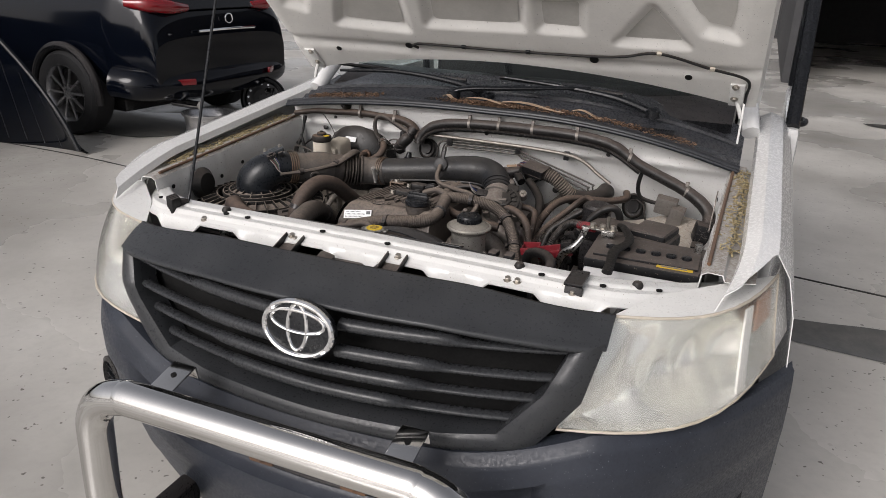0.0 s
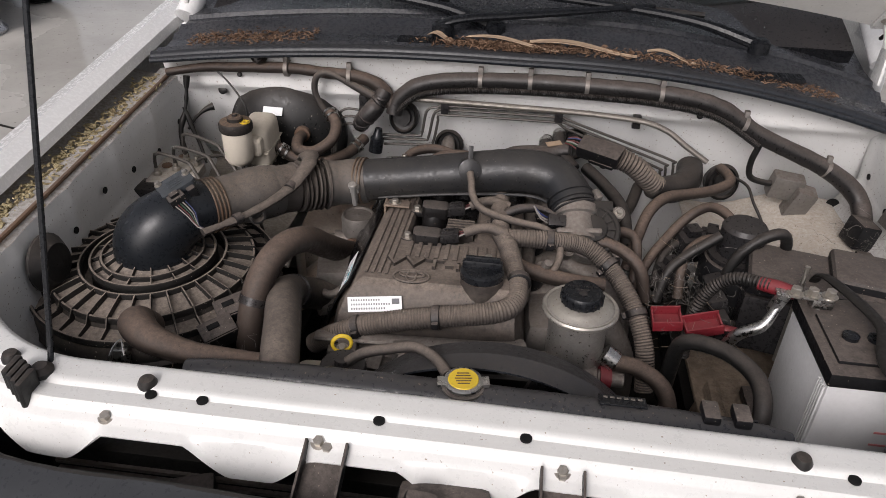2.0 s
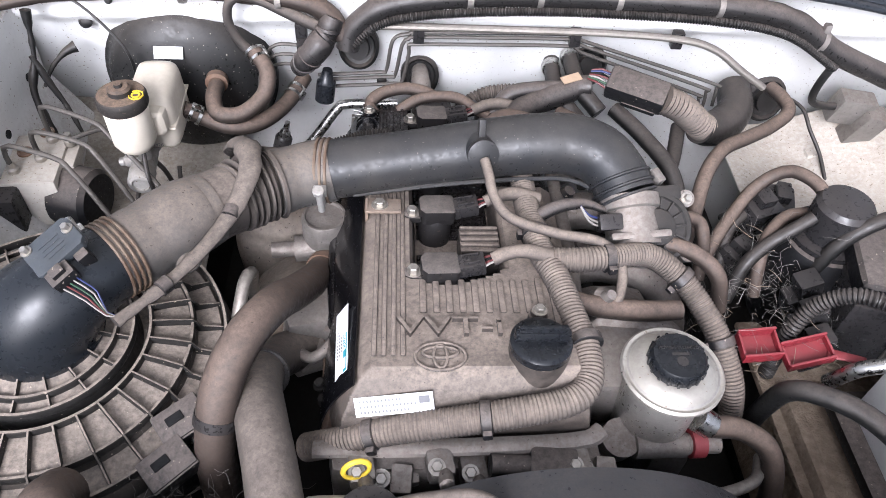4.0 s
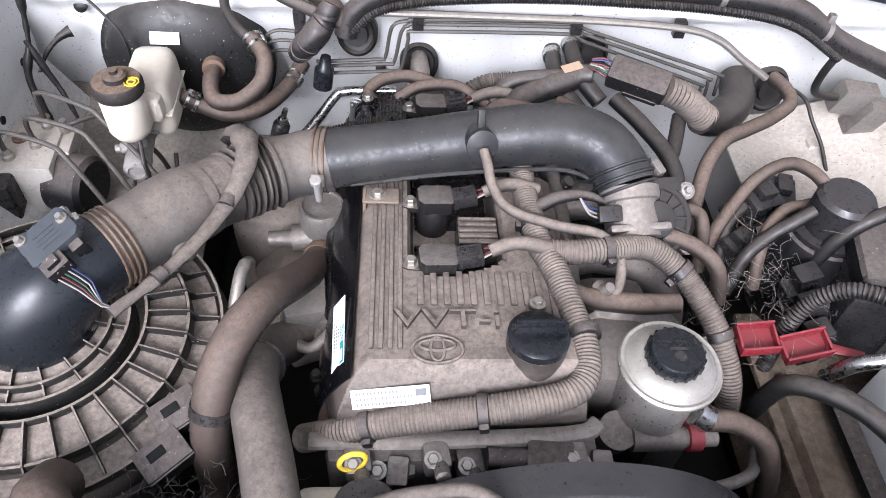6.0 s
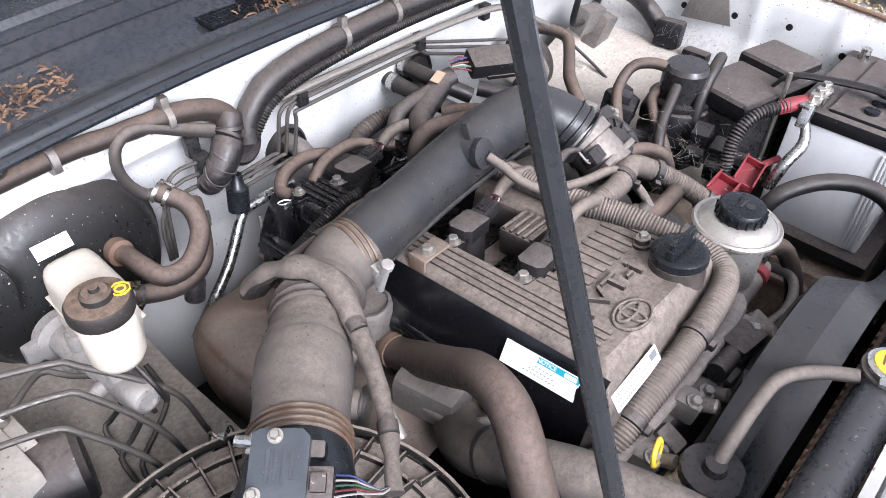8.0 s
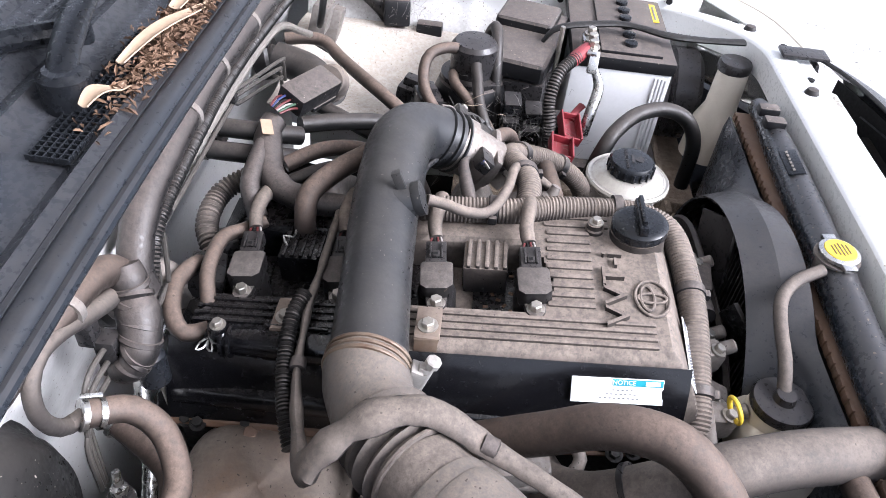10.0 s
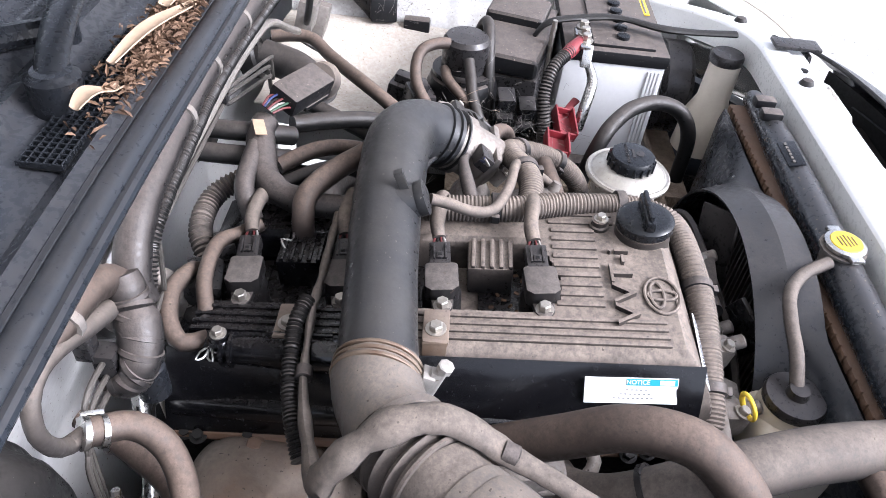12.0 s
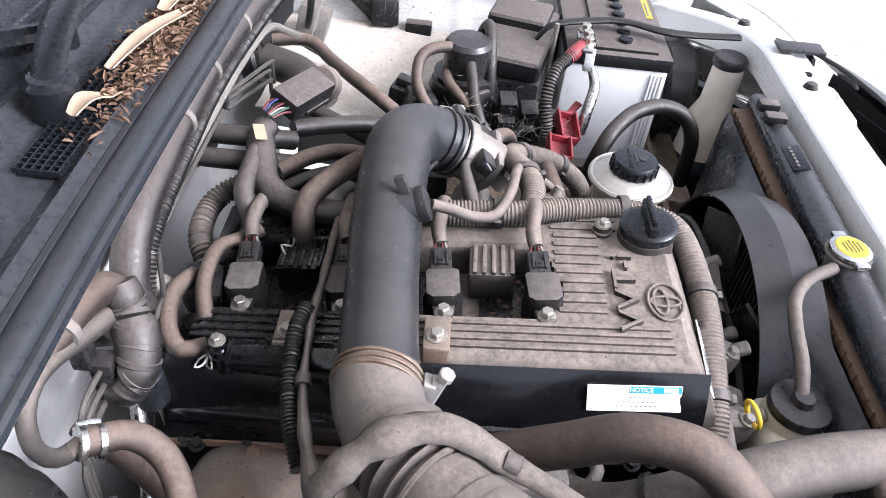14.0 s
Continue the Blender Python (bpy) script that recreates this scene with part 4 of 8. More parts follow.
for side in (-1, 1):
    lamp = part("headlight", sheet(bm_new(), lambda u, v: lamp_point(side, u, v), 30, 20, 0.003), "lens", truck, "hazed headlight")
    lamp.visible_shadow = False
    b = bm_new()

    def shell(u, v):
        edge = min(u, 1 - u, v, 1 - v) * 2
        d = 0.004 + 0.07 * min(1, edge * 1.6) ** 0.7
        r = math.hypot((u - 0.52) / 0.30, (v - 0.55) / 0.42)
        d += 0.06 * max(0, 1 - r * r) + 0.003 * math.sin(u * 42) * (u < 0.66)
        return lamp_point(side, u, v, d)
    sheet(b, shell, 40, 30, 0.003)
    part("reflector", b, "bowl_white", lamp)
    b = bm_new()
    sheet(b, lambda u, v: lamp_point(side, 0.70 + 0.055 * u, 0.10 + 0.86 * v, 0.012), 4, 14, 0.004)
    part("divider", b, "white_outer", lamp)
    b = bm_new()
    sheet(b, lambda u, v: lamp_point(side, 0.82 + 0.14 * u, 0.12 + 0.32 * v, 0.022), 8, 8, 0.004)
    part("indicator", b, "orange", lamp)
    b = bm_new()
    sheet(b, lambda u, v: lamp_point(side, 0.79 + 0.18 * u, 0.46 + 0.46 * v, 0.03 + 0.006 * math.sin(u * 20) * math.sin(v * 24)), 24, 24, 0.003)
    part("side_reflector", b, "reflector", lamp)
    b = bm_new()
    rim = [lamp_point(side, u / 10, 0.0, -0.001) for u in range(11)] + [lamp_point(side, 1, v / 6, -0.001) for v in range(1, 7)] + [lamp_point(side, 1 - u / 10, 1, -0.001) for u in range(1, 11)] + [lamp_point(side, 0, 1 - v / 6, -0.001) for v in range(1, 7)]
    tube(b, rim, 0.003, 6, raw=True)
    part("lens_seal", b, "tank", lamp)
    # white body corner above and behind the lamp
    b = bm_new()
    sheet(b, lambda u, v: tuple(lamp_point(side, u, 0).lerp(Vector((side * (0.62 + 0.14 * u), 1.20 + 0.12 * u, 1.012 + 0.01 * u)), v)), 14, 6, 0.003)
    part("lamp_shelf", b, "white", truck)
    b = bm_new()
    sheet(b, lambda u, v: tuple(lamp_point(side, 1, u).lerp(Vector((side * (0.846 + 0.034 * u), 1.47, 1.03 - 0.16 * u)), v)), 12, 6, 0.003)
    part("wing_corner", b, "white_outer", truck)

# the whole nose sits a little further back and lower than its own drawing lines
for ob in list(truck.children):
    if ob.name.split(".")[0] in ("radiator_support", "condenser", "grille", "bumper", "headlight", "lamp_shelf", "wing_corner", "rod_holder"):
        ob.location = NOSE
bar.location += NOSE

# ---- engine ----
def vz(y):
    """Height of the valve cover's top, which falls to the rear."""
    return 1.0 - 0.087 * (y - 1.5)


def top(x, y, h=0.0):
    return (x, y, vz(y) + h)


SLOPE = (0, 0.087, 1)
engine = thing("engine", (-0.08, 1.72, 0.5), "dusty four-cylinder engine with ribbed valve cover", "engine")
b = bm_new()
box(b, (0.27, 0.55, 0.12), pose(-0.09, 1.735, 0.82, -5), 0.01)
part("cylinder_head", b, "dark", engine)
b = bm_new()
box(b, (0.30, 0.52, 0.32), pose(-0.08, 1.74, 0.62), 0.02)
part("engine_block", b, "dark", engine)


def cover_fn(y0, y1, well):
    prof = [(-0.238, -0.095), (-0.228, -0.05), (-0.216, -0.025), (-0.201, -0.006), (-0.190, 0.0), (-0.150, 0.0), (-0.146, -0.006), (-0.142, -0.04), (-0.090, -0.042), (-0.046, -0.04), (-0.040, -0.006), (-0.035, 0.0), (0.022, 0.0), (0.036, -0.01), (0.044, -0.05), (0.052, -0.095)]
    full = [(x, 0.0 if -0.148 < x < -0.038 else z) for x, z in prof]

    def prof_x(v):
        k = v * (len(prof) - 1)
        i = min(int(k), len(prof) - 2)
        return prof[i][0] + (prof[i + 1][0] - prof[i][0]) * (k - i)

    def fn(u, v):
        y = y0 + (y1 - y0) * u
        edge = well + 0.024 * min(1.0, abs((prof_x(v) + 0.092) / 0.05)) ** 3 - 0.006 * math.sin((prof_x(v) + 0.146) * 60)
        rows = prof if y > edge else full
        k = v * (len(rows) - 1)
        i = min(int(k), len(rows) - 2)
        f = k - i
        x = rows[i][0] + (rows[i + 1][0] - rows[i][0]) * f
        dz = rows[i][1] + (rows[i + 1][1] - rows[i][1]) * f
        lip_z = np.interp(y, [1.440, 1.445, 1.452, 1.460, 1.470, 1.480, 1.955, 1.985, 2.0], [-0.090, -0.052, -0.036, -0.021, -0.007, 0.0, 0.0, -0.02, -0.09])
        if y < 1.476:
            x = -0.093 + (x + 0.093) * np.interp(y, [1.44, 1.476], [0.93, 1.0])
        return (x, y, vz(y) + min(dz, float(lip_z)))
    return fn


cover = part("valve_cover", sheet(bm_new(), cover_fn(1.440, 1.772, 1.598), 166, 75, -0.003), "cover", engine, "dust-coated black valve cover", 30)
part("rear_valve_cover", sheet(bm_new(), cover_fn(1.7722, 2.0, 1.598), 57, 75, -0.003), "cover_black", engine, "oily black rear half of the cover", 30)
for x in (-0.188, -0.178, -0.168, -0.158):
    for y0, y1, mat in ((1.492, 1.770, "cover"), (1.775, 1.965, "cover_black")):
        b = bm_new()
        ym = (y0 + y1) / 2
        box(b, (0.0055, y1 - y0, 0.006), at(top(x, ym, -0.0004), SLOPE, (1, 0, 0)), 0.0024)
        part("cover_rib", b, mat, cover)
for i in range(11):
    x = -0.136 + i * 0.0145
    b = bm_new()
    box(b, (0.0075, 0.05 if i < 9 else 0.075, 0.006), at(top(x, 1.576 - (0 if i < 9 else 0.010), -0.0006), SLOPE, (1, 0, 0)), 0.002)
    part("cover_rib", b, "cover", cover)
for y in (1.667, 1.875):
    mat = "cover" if y < 1.75 else "cover_black"
    b = bm_new()
    box(b, (0.048, 0.050, 0.038), at(top(-0.066, y, -0.018), SLOPE, (1, 0, 0)), 0.004)
    block = part("cover_block", b, mat, cover)
    for i in range(5):
        part("cover_rib", box(bm_new(), (0.046, 0.005, 0.005), at(top(-0.066, y - 0.02 + i * 0.010, 0.002), SLOPE, (1, 0, 0)), 0.0018), mat, cover)
words("VVT-i", 0.040, "cover", at(top(-0.108, 1.529, 0.001), SLOPE, (1, 0, 0)) @ Matrix.Diagonal((1.22, 0.86, 1, 1)), 0.0045, cover, "lettering", "raised moulded lettering")
for a, c, dx in ((0.026, 0.0175, 0), (0.018, 0.007, 0), (0.007, 0.015, 0)):
    b = bm_new()
    tube(b, [top(-0.12 + a * math.cos(t), 1.492 + c * math.sin(t) + (0.005 if a == 0.018 else 0), 0.001) for t in (2 * math.pi * i / 36 for i in range(37))], 0.002, 8, raw=True, caps=False)
    part("moulded_badge", b, "cover", cover)
# oil filler cap
b = bm_new()
lathe(b, [(0.033, -0.02), (0.031, 0.008)], 32, at(top(-0.018, 1.497), SLOPE))
part("filler_neck", b, "cover", engine)
b = bm_new()
m = at(top(-0.018, 1.497, 0.009), SLOPE, (1, 0, 0))
lathe(b, [(0.030, 0), (0.032, 0.002), (0.032, 0.011), (0.029, 0.014), (0.024, 0.015), (0.0, 0.0155)], 40, m)
box(b, (0.058, 0.011, 0.014), m @ pose(0, 0, 0.020), 0.004)
box(b, (0.050, 0.0055, 0.010), m @ pose(0, 0, 0.028), 0.002)
part("oil_filler_cap", b, "black_clean", engine, "dark plastic oil filler cap")
for x, y in ((-0.012, 1.545), (-0.205, 1.93)):
    b = bm_new()
    lathe(b, [(0.011, -0.004), (0.011, 0.004), (0.0095, 0.006), (0.0095, 0.012)], 20, at(top(x, y), SLOPE))
    boss = part("cover_boss", b, "cover" if y < 1.8 else "cover_black", engine)
    part("cover_bolt", hexbolt(bm_new(), top(x, y, 0.012), SLOPE, 0.0055), "bolt", boss)
# ignition coils
for i in range(4):
    y = 1.616 + 0.1035 * i
    z = vz(y) + 0.002
    m = at((-0.116, y, z), (0.05, 0.087, 1), (1, 0.08, 0))
    b = bm_new()
    prism(b, [(-0.022, -0.011), (-0.016, -0.018), (0.019, -0.018), (0.022, -0.015), (0.022, 0.015), (0.019, 0.018), (-0.016, 0.018), (-0.022, 0.011)], 0.020, m @ pose(0, 0, -0.008), 0.003)
    lathe(b, [(0.021, -0.045), (0.021, -0.012), (0.018, -0.004)], 24, m)
    prism(b, [(-0.040, -0.006), (-0.034, -0.010), (-0.018, -0.012), (-0.018, 0.012), (-0.034, 0.010), (-0.040, 0.006)], 0.008, m @ pose(0, 0, -0.010), 0.0015)
    coil = part("ignition_coil", b, "coil", engine, "black ignition coil with plug and bolt")
    part("coil_bolt", hexbolt(bm_new(), m @ Vector((-0.030, 0, -0.003)), (0, 0.087, 1), 0.0065, 0.008), "bolt", coil)
    k = m @ pose(0.022, 0.001, 0.0, 0, -12)
    b = bm_new()
    box(b, (0.032, 0.023, 0.017), k @ pose(0.015, 0, 0.003), 0.002)
    box(b, (0.010, 0.027, 0.012), k @ pose(0.002, 0, 0.001), 0.002)
    for sy in (-1, 1):
        box(b, (0.020, 0.0022, 0.004), k @ pose(0.016, sy * 0.0062, 0.0125), 0.0006)
    box(b, (0.009, 0.0085, 0.004), k @ pose(0.011, 0, 0.0125), 0.001)
    plug = part("coil_plug", b, "black", coil)
    part("plug_latch", box(bm_new(), (0.003, 0.004, 0.001), k @ pose(0.011, 0, 0.0147), 0), "hole", plug)
    for w, mat in enumerate(("wire_white", "wire_red", "hole", "wire_red")):
        part("coil_wire", tube(bm_new(), [k @ Vector((0.030, -0.007 + w * 0.0046, 0.004)), k @ Vector((0.036, -0.006 + w * 0.004, 0.006)), k @ Vector((0.043, -0.004 + w * 0.0026, 0.007))], 0.0014, 6), mat, coil)
    b = bm_new()
    tube(b, [k @ Vector(q) for q in ((0.040, 0.0, 0.006), (0.058, 0.002, 0.010), (0.080, -0.002, 0.012), (0.106, -0.006, 0.0))], [0.0075, 0.0085, 0.009, 0.010], 12, wobble=0.12)
    part("coil_lead", b, "conduit", coil)
b = bm_new()
for y in (1.64, 1.745, 1.85, 1.95):
    part("coil_well", box(bm_new(), (0.092, 0.075, 0.004), at(top(-0.094, y, -0.0385), SLOPE), 0.001), "cover_black", engine)
for i, x in enumerate(np.linspace(-0.13, -0.06, 26)):
    y = 1.60 + 0.07 * ((i * 7) % 10) / 10
    box(b, (0.006, 0.004, 0.003), pose(float(x), y, vz(y) - 0.037, 10 * (i % 5), 0, 40 * i), 0.001)
tagged(part("leaf_crumbs", b, "leaf", engine), kind="stuff")
# labels
LQ = Vector((-0.167, 1.4525, 0.9748))
lm = at(LQ, (-0.06, -0.87, 0.50), (0.97, -0.03, 0.16))
lab = part("front_label", box(bm_new(), (0.080, 0.022, 0.0012), lm, 0.0004, 1), "label", engine, "white printed engine label")
for r, (x0, n) in enumerate(((-0.034, 12), (-0.034, 16), (-0.034, 14))):
    for i in range(n):
        part("print_bar", box(bm_new(), (0.0017, 0.0026, 0.0008), lm @ pose(x0 + i * 0.0037, 0.0062 - r * 0.0062, 0.0008), 0), "ink", lab)
part("print_block", box(bm_new(), (0.011, 0.008, 0.0008), lm @ pose(0.031, 0.0035, 0.0008), 0), "ink", lab)
nm = at((-0.2235, 1.531, 0.9720), (-0.852, 0.0, 0.523), (0, -1, 0.087))
lab = part("notice_label", box(bm_new(), (0.090, 0.026, 0.0012), nm, 0.0004, 1), "label", engine, "white notice label with teal strip")
part("teal_strip", box(bm_new(), (0.049, 0.0065, 0.0008), nm @ pose(0.0195, 0.0088, 0.0008), 0), "teal", lab)
words("NOTICE", 0.0062, "label", nm @ pose(0.006, 0.0088, 0.0014), 0.0002, lab, "lettering", "white printed word")
part("print_bar", box(bm_new(), (0.014, 0.0045, 0.0006), nm @ pose(0.034, 0.0088, 0.0012), 0), "label", lab)
for r in range(3):
    for i in range(5 + r * 2):
        part("print_bar", box(bm_new(), (0.0022, 0.0010, 0.0006), nm @ pose(-0.004 + i * 0.0045 - r * 0.006, 0.001 - r * 0.0042, 0.0009), 0), "ink", lab)
# mouldings along the left flank
b = bm_new()
tube(b, [(-0.226, 1.56, vz(1.56) - 0.085), (-0.236, 1.60, vz(1.60) - 0.074), (-0.238, 1.70, vz(1.70) - 0.064), (-0.236, 1.82, vz(1.82) - 0.062), (-0.230, 1.975, vz(1.975) - 0.066)], [0.010, 0.014, 0.015, 0.015, 0.013], 14)
part("flank_moulding", b, "cover_black", engine)
b = bm_new()
tube(b, [(-0.205, 1.942, 0.952), (-0.207, 1.915, 0.955), (-0.208, 1.90, 0.957), (-0.210, 1.80, 0.965)], [0.0125, 0.0145, 0.018, 0.017], 20)
chamber = part("breather_chamber", b, "cover_black", engine, "glossy black moulded breather chamber")
for dy in (0.0, 0.012, 0.024):
    part("chamber_rib", tube(bm_new(), [(-0.199 - dy * 0.55, 1.885, 0.9755 - dy * 0.22), (-0.200 - dy * 0.55, 1.82, 0.9815 - dy * 0.22)], 0.0022, 8), "cover_black", chamber)
for yy in (1.925, 1.917):
    part("chamber_bead", lathe(bm_new(), [(0.0135, -0.002), (0.0175, -0.0015), (0.0175, 0.0015), (0.0135, 0.002)], 24, at((-0.2065, yy, 0.9545), (0, 1, -0.08))), "cover_black", chamber)
for yy in (1.52, 1.66, 1.80, 1.95):
    part("flank_bolt", hexbolt(bm_new(), (-0.250, yy, vz(yy) - 0.094), (-0.3, 0, 1), 0.006), "dark", engine)
# left side of the head
b = bm_new()
tube(b, [(-0.238, 1.46, 0.905), (-0.244, 1.60, 0.893), (-0.246, 1.75, 0.88), (-0.242, 1.98, 0.862)], 0.008, 8)
flange = part("head_flange", b, "rust", engine)
for y in (1.50, 1.60, 1.70, 1.80, 1.90, 1.965):
    part("flange_bolt", hexbolt(bm_new(), (-0.244, y, 0.908 - 0.087 * (y - 1.46)), (-0.6, 0, 1), 0.006), "dark", flange)
b = bm_new()
sheet(b, lambda u, v: (-0.206 - 0.040 * v ** 0.85 - 0.005 * math.sin(math.pi * v) - 0.008 * math.exp(-((u - 0.55) / 0.22) ** 4) * math.sin(math.pi * v), 1.462 + 0.52 * u, vz(1.462 + 0.52 * u) - 0.007 - 0.088 * v), 40, 14, -0.002)
part("cover_flank", b, "cover_black", engine)
for y in (1.722, 1.866):
    b = bm_new()
    box(b, (0.045, 0.026, 0.004), at(top(-0.182, y, 0.008), SLOPE), 0.002)
    box(b, (0.004, 0.024, 0.03), pose(-0.202, y, vz(y) - 0.004), 0.001)
    br = part("duct_bracket", b, "heat_shield", engine, "stained steel duct bracket")
    part("bracket_bolt", hexbolt(bm_new(), top(-0.186, y, 0.010), SLOPE, 0.007), "bolt", br)
# water outlet and valve at the front left
b = bm_new()
lathe(b, [(0.024, 0.86), (0.027, 0.905), (0.030, 0.907), (0.030, 0.940), (0.028, 0.946), (0.025, 0.946), (0.024, 0.942), (0.019, 0.941), (0.0, 0.944)], 32, Matrix.Translation((-0.259, 1.748, 0.0)))
lathe(b, [(0.018, 0), (0.018, 0.05)], 16, at((-0.25, 1.74, 0.895), (-1, -0.1, 0)))
lathe(b, [(0.011, 0), (0.011, 0.03)], 12, at((-0.30, 1.735, 0.895), (-1, -0.1, 0)))
part("air_valve", b, "alloy", engine, "grey alloy air valve")
b = bm_new()
box(b, (0.075, 0.08, 0.05), pose(-0.265, 1.63, 0.90, 0, 0, 12), 0.012)
lathe(b, [(0.026, 0), (0.026, 0.05)], 24, at((-0.245, 1.60, 0.865), (-1, -0.5, 0.2)))
lathe(b, [(0.012, 0), (0.012, 0.04)], 16, at((-0.225, 1.615, 0.91), (-0.5, -1, 0)))
part("water_outlet", b, "alloy", engine)
b = bm_new()
tube(b, [(-0.235, 1.575, 0.915), (-0.262, 1.555, 0.905), (-0.29, 1.58, 0.90), (-0.295, 1.62, 0.90)], 0.007, 12)
part("water_pipe", b, "alloy", engine)
# heat shield and exhaust at the left
b = bm_new()


def shield(u, v):
    """A rounded pressed box, closed all round."""
    a, t = 2 * math.pi * u, math.pi * (v - 0.5)
    c, s = math.cos(a), math.sin(a)
    p, q = math.copysign(abs(c) ** 0.55, c), math.copysign(abs(s) ** 0.55, s)
    k = math.cos(t) ** 0.5 if math.cos(t) > 0 else 0
    groove = 1 - 0.05 * math.exp(-((v - 0.72) / 0.03) ** 2)
    return (-0.314 + 0.092 * p * k * groove + 0.006 * math.sin(5 * v), 1.866 + 0.092 * q * k * groove, 0.798 + 0.085 * math.copysign(abs(math.sin(t)) ** 0.8, math.sin(t)) + 0.008 * s)


sheet(b, shield, 44, 30)
hs = part("heat_shield", b, "heat_shield", engine, "rust-stained pressed heat shield", 60)
part("shield_bolt", hexbolt(bm_new(), (-0.262, 1.890, 0.874), (0, 0, 1), 0.008), "rust", hs)
b = bm_new()
sheet(b, lambda u, v: (-0.36 + 0.13 * u, 1.60 + 0.17 * v, 0.80 + 0.045 * math.sin(math.pi * u) + 0.035 * math.sin(math.pi * v)), 20, 20, 0.002)
part("manifold_cover", b, "heat_shield", engine, "rusty manifold cover", 60)
# front of the engine
b = bm_new()
box(b, (0.29, 0.05, 0.34), pose(-0.09, 1.435, 0.745), 0.015)
part("timing_cover", b, "alloy", engine)
b = bm_new()
tube(b, [(-0.25, 1.43, 0.925), (-0.12, 1.425, 0.935), (0.02, 1.428, 0.94), (0.05, 1.44, 0.94)], 0.010, 10, flat=0.6)
part("front_flange", b, "alloy", engine)
for x, z in ((-0.20, 0.915), (-0.12, 0.925), (-0.085, 0.91), (0.02, 0.925)):
    b = bm_new()
    box(b, (0.028, 0.03, 0.03), pose(x, 1.41, z, 8, 0, 10), 0.006)
    lathe(b, [(0.008, 0), (0.008, 0.02), (0.005, 0.022)], 12, at((x + 0.004, 1.40, z + 0.006), (0.1, -1, 0.5)))
    lug = part("cast_lug", b, "alloy", engine)
    part("lug_bolt", hexbolt(bm_new(), (x - 0.004, 1.402, z + 0.014), (0, -0.3, 1), 0.006), "bolt", lug)
for x, z, w in ((-0.165, 0.895, 0.05), (-0.045, 0.900, 0.06), (0.045, 0.905, 0.045)):
    b = bm_new()
    box(b, (w, 0.022, 0.024), pose(x, 1.413, z, 14, 0, 4), 0.006)
    box(b, (w * 0.45, 0.030, 0.014), pose(x + 0.006, 1.404, z + 0.014, 20, 0, -6), 0.004)
    rib = part("cast_rib", b, "alloy", engine)
    part("rib_bolt", hexbolt(bm_new(), (x - w * 0.3, 1.404, z + 0.016), (0, -0.5, 1), 0.0065, 0.008), "bolt", rib)
b = bm_new()
box(b, (0.05, 0.035, 0.028), pose(-0.005, 1.405, 0.93, 0, 0, -8), 0.006)
lathe(b, [(0.012, 0), (0.012, 0.05)], 16, at((-0.02, 1.405, 0.93), (-1, 0, 0.1)))
part("cam_sensor", b, "black_dusty", engine)
b = bm_new()
lathe(b, [(0.06, 0), (0.06, 0.05), (0.045, 0.052), (0.04, 0.045)], 30, at((-0.19, 1.40, 0.80), (0, -1, 0)))
for i in range(14):
    box(b, (0.006, 0.03, 0.02), pose(-0.19 + 0.052 * math.cos(i * 0.45), 1.37, 0.80 + 0.052 * math.sin(i * 0.45), 0, -25 * i), 0.002)
part("alternator", b, "alloy", engine)
b = bm_new()
tube(b, [(-0.235, 1.385, 0.84), (-0.10, 1.38, 0.90), (0.05, 1.385, 0.915), (0.14, 1.385, 0.90), (0.20, 1.385, 0.84), (0.16, 1.385, 0.77), (0.0, 1.385, 0.72), (-0.18, 1.385, 0.76), (-0.235, 1.385, 0.84)], 0.006, 8, 0.02, flat=2.2)
part("drive_belt", b, "rubber", engine)
# dipstick
dip = thing("dipstick", (-0.205, 1.425, 0.80), "yellow ring handle of the oil dipstick", "dipstick")
b = bm_new()
tube(b, [(-0.204 + 0.0130 * math.cos(t), 1.400 + 0.0030 * math.cos(t) + 0.0025 * math.sin(t), 0.940 + 0.0120 * math.sin(t)) for t in (2 * math.pi * i / 24 for i in range(25))], 0.0029, 10, raw=True, caps=False, flat=0.8)
box(b, (0.009, 0.007, 0.012), pose(-0.204, 1.397, 0.922), 0.003)
part("ring_handle", b, "yellow", dip)
part("dip_tube", tube(bm_new(), [(-0.204, 1.397, 0.92), (-0.205, 1.425, 0.80), (-0.21, 1.45, 0.68)], 0.0045, 10), "pipe", dip)

# intake manifold side, right of the engine
manifold = part("intake_manifold", box(bm_new(), (0.06, 0.40, 0.10), pose(0.215, 1.72, 0.66), 0.02), "alloy", engine, "dusty cast intake manifold")
for i in range(4):
    y = 1.60 + i * 0.095
    part("intake_runner", tube(bm_new(), [(0.05, y, 0.90), (0.10, y, 0.915), (0.16, y - 0.01, 0.895), (0.21, y - 0.02, 0.82), (0.22, y - 0.02, 0.70)], 0.026, 14), "alloy", manifold)
part("runner_cover", box(bm_new(), (0.10, 0.16, 0.09), pose(0.10, 1.575, 0.885), 0.03), "alloy", manifold)
b = bm_new()
tube(b, [(0.045, 1.57, 0.94), (0.05, 1.70, 0.945), (0.05, 1.90, 0.93)], 0.012, 12)
part("fuel_rail", b, "alloy", engine)
for i in range(4):
    part("injector", lathe(bm_new(), [(0.011, 0), (0.011, 0.03), (0.008, 0.04)], 14, at((0.055, 1.60 + i * 0.1, 0.915), (0.4, -0.2, 1))), "black_dusty", engine)
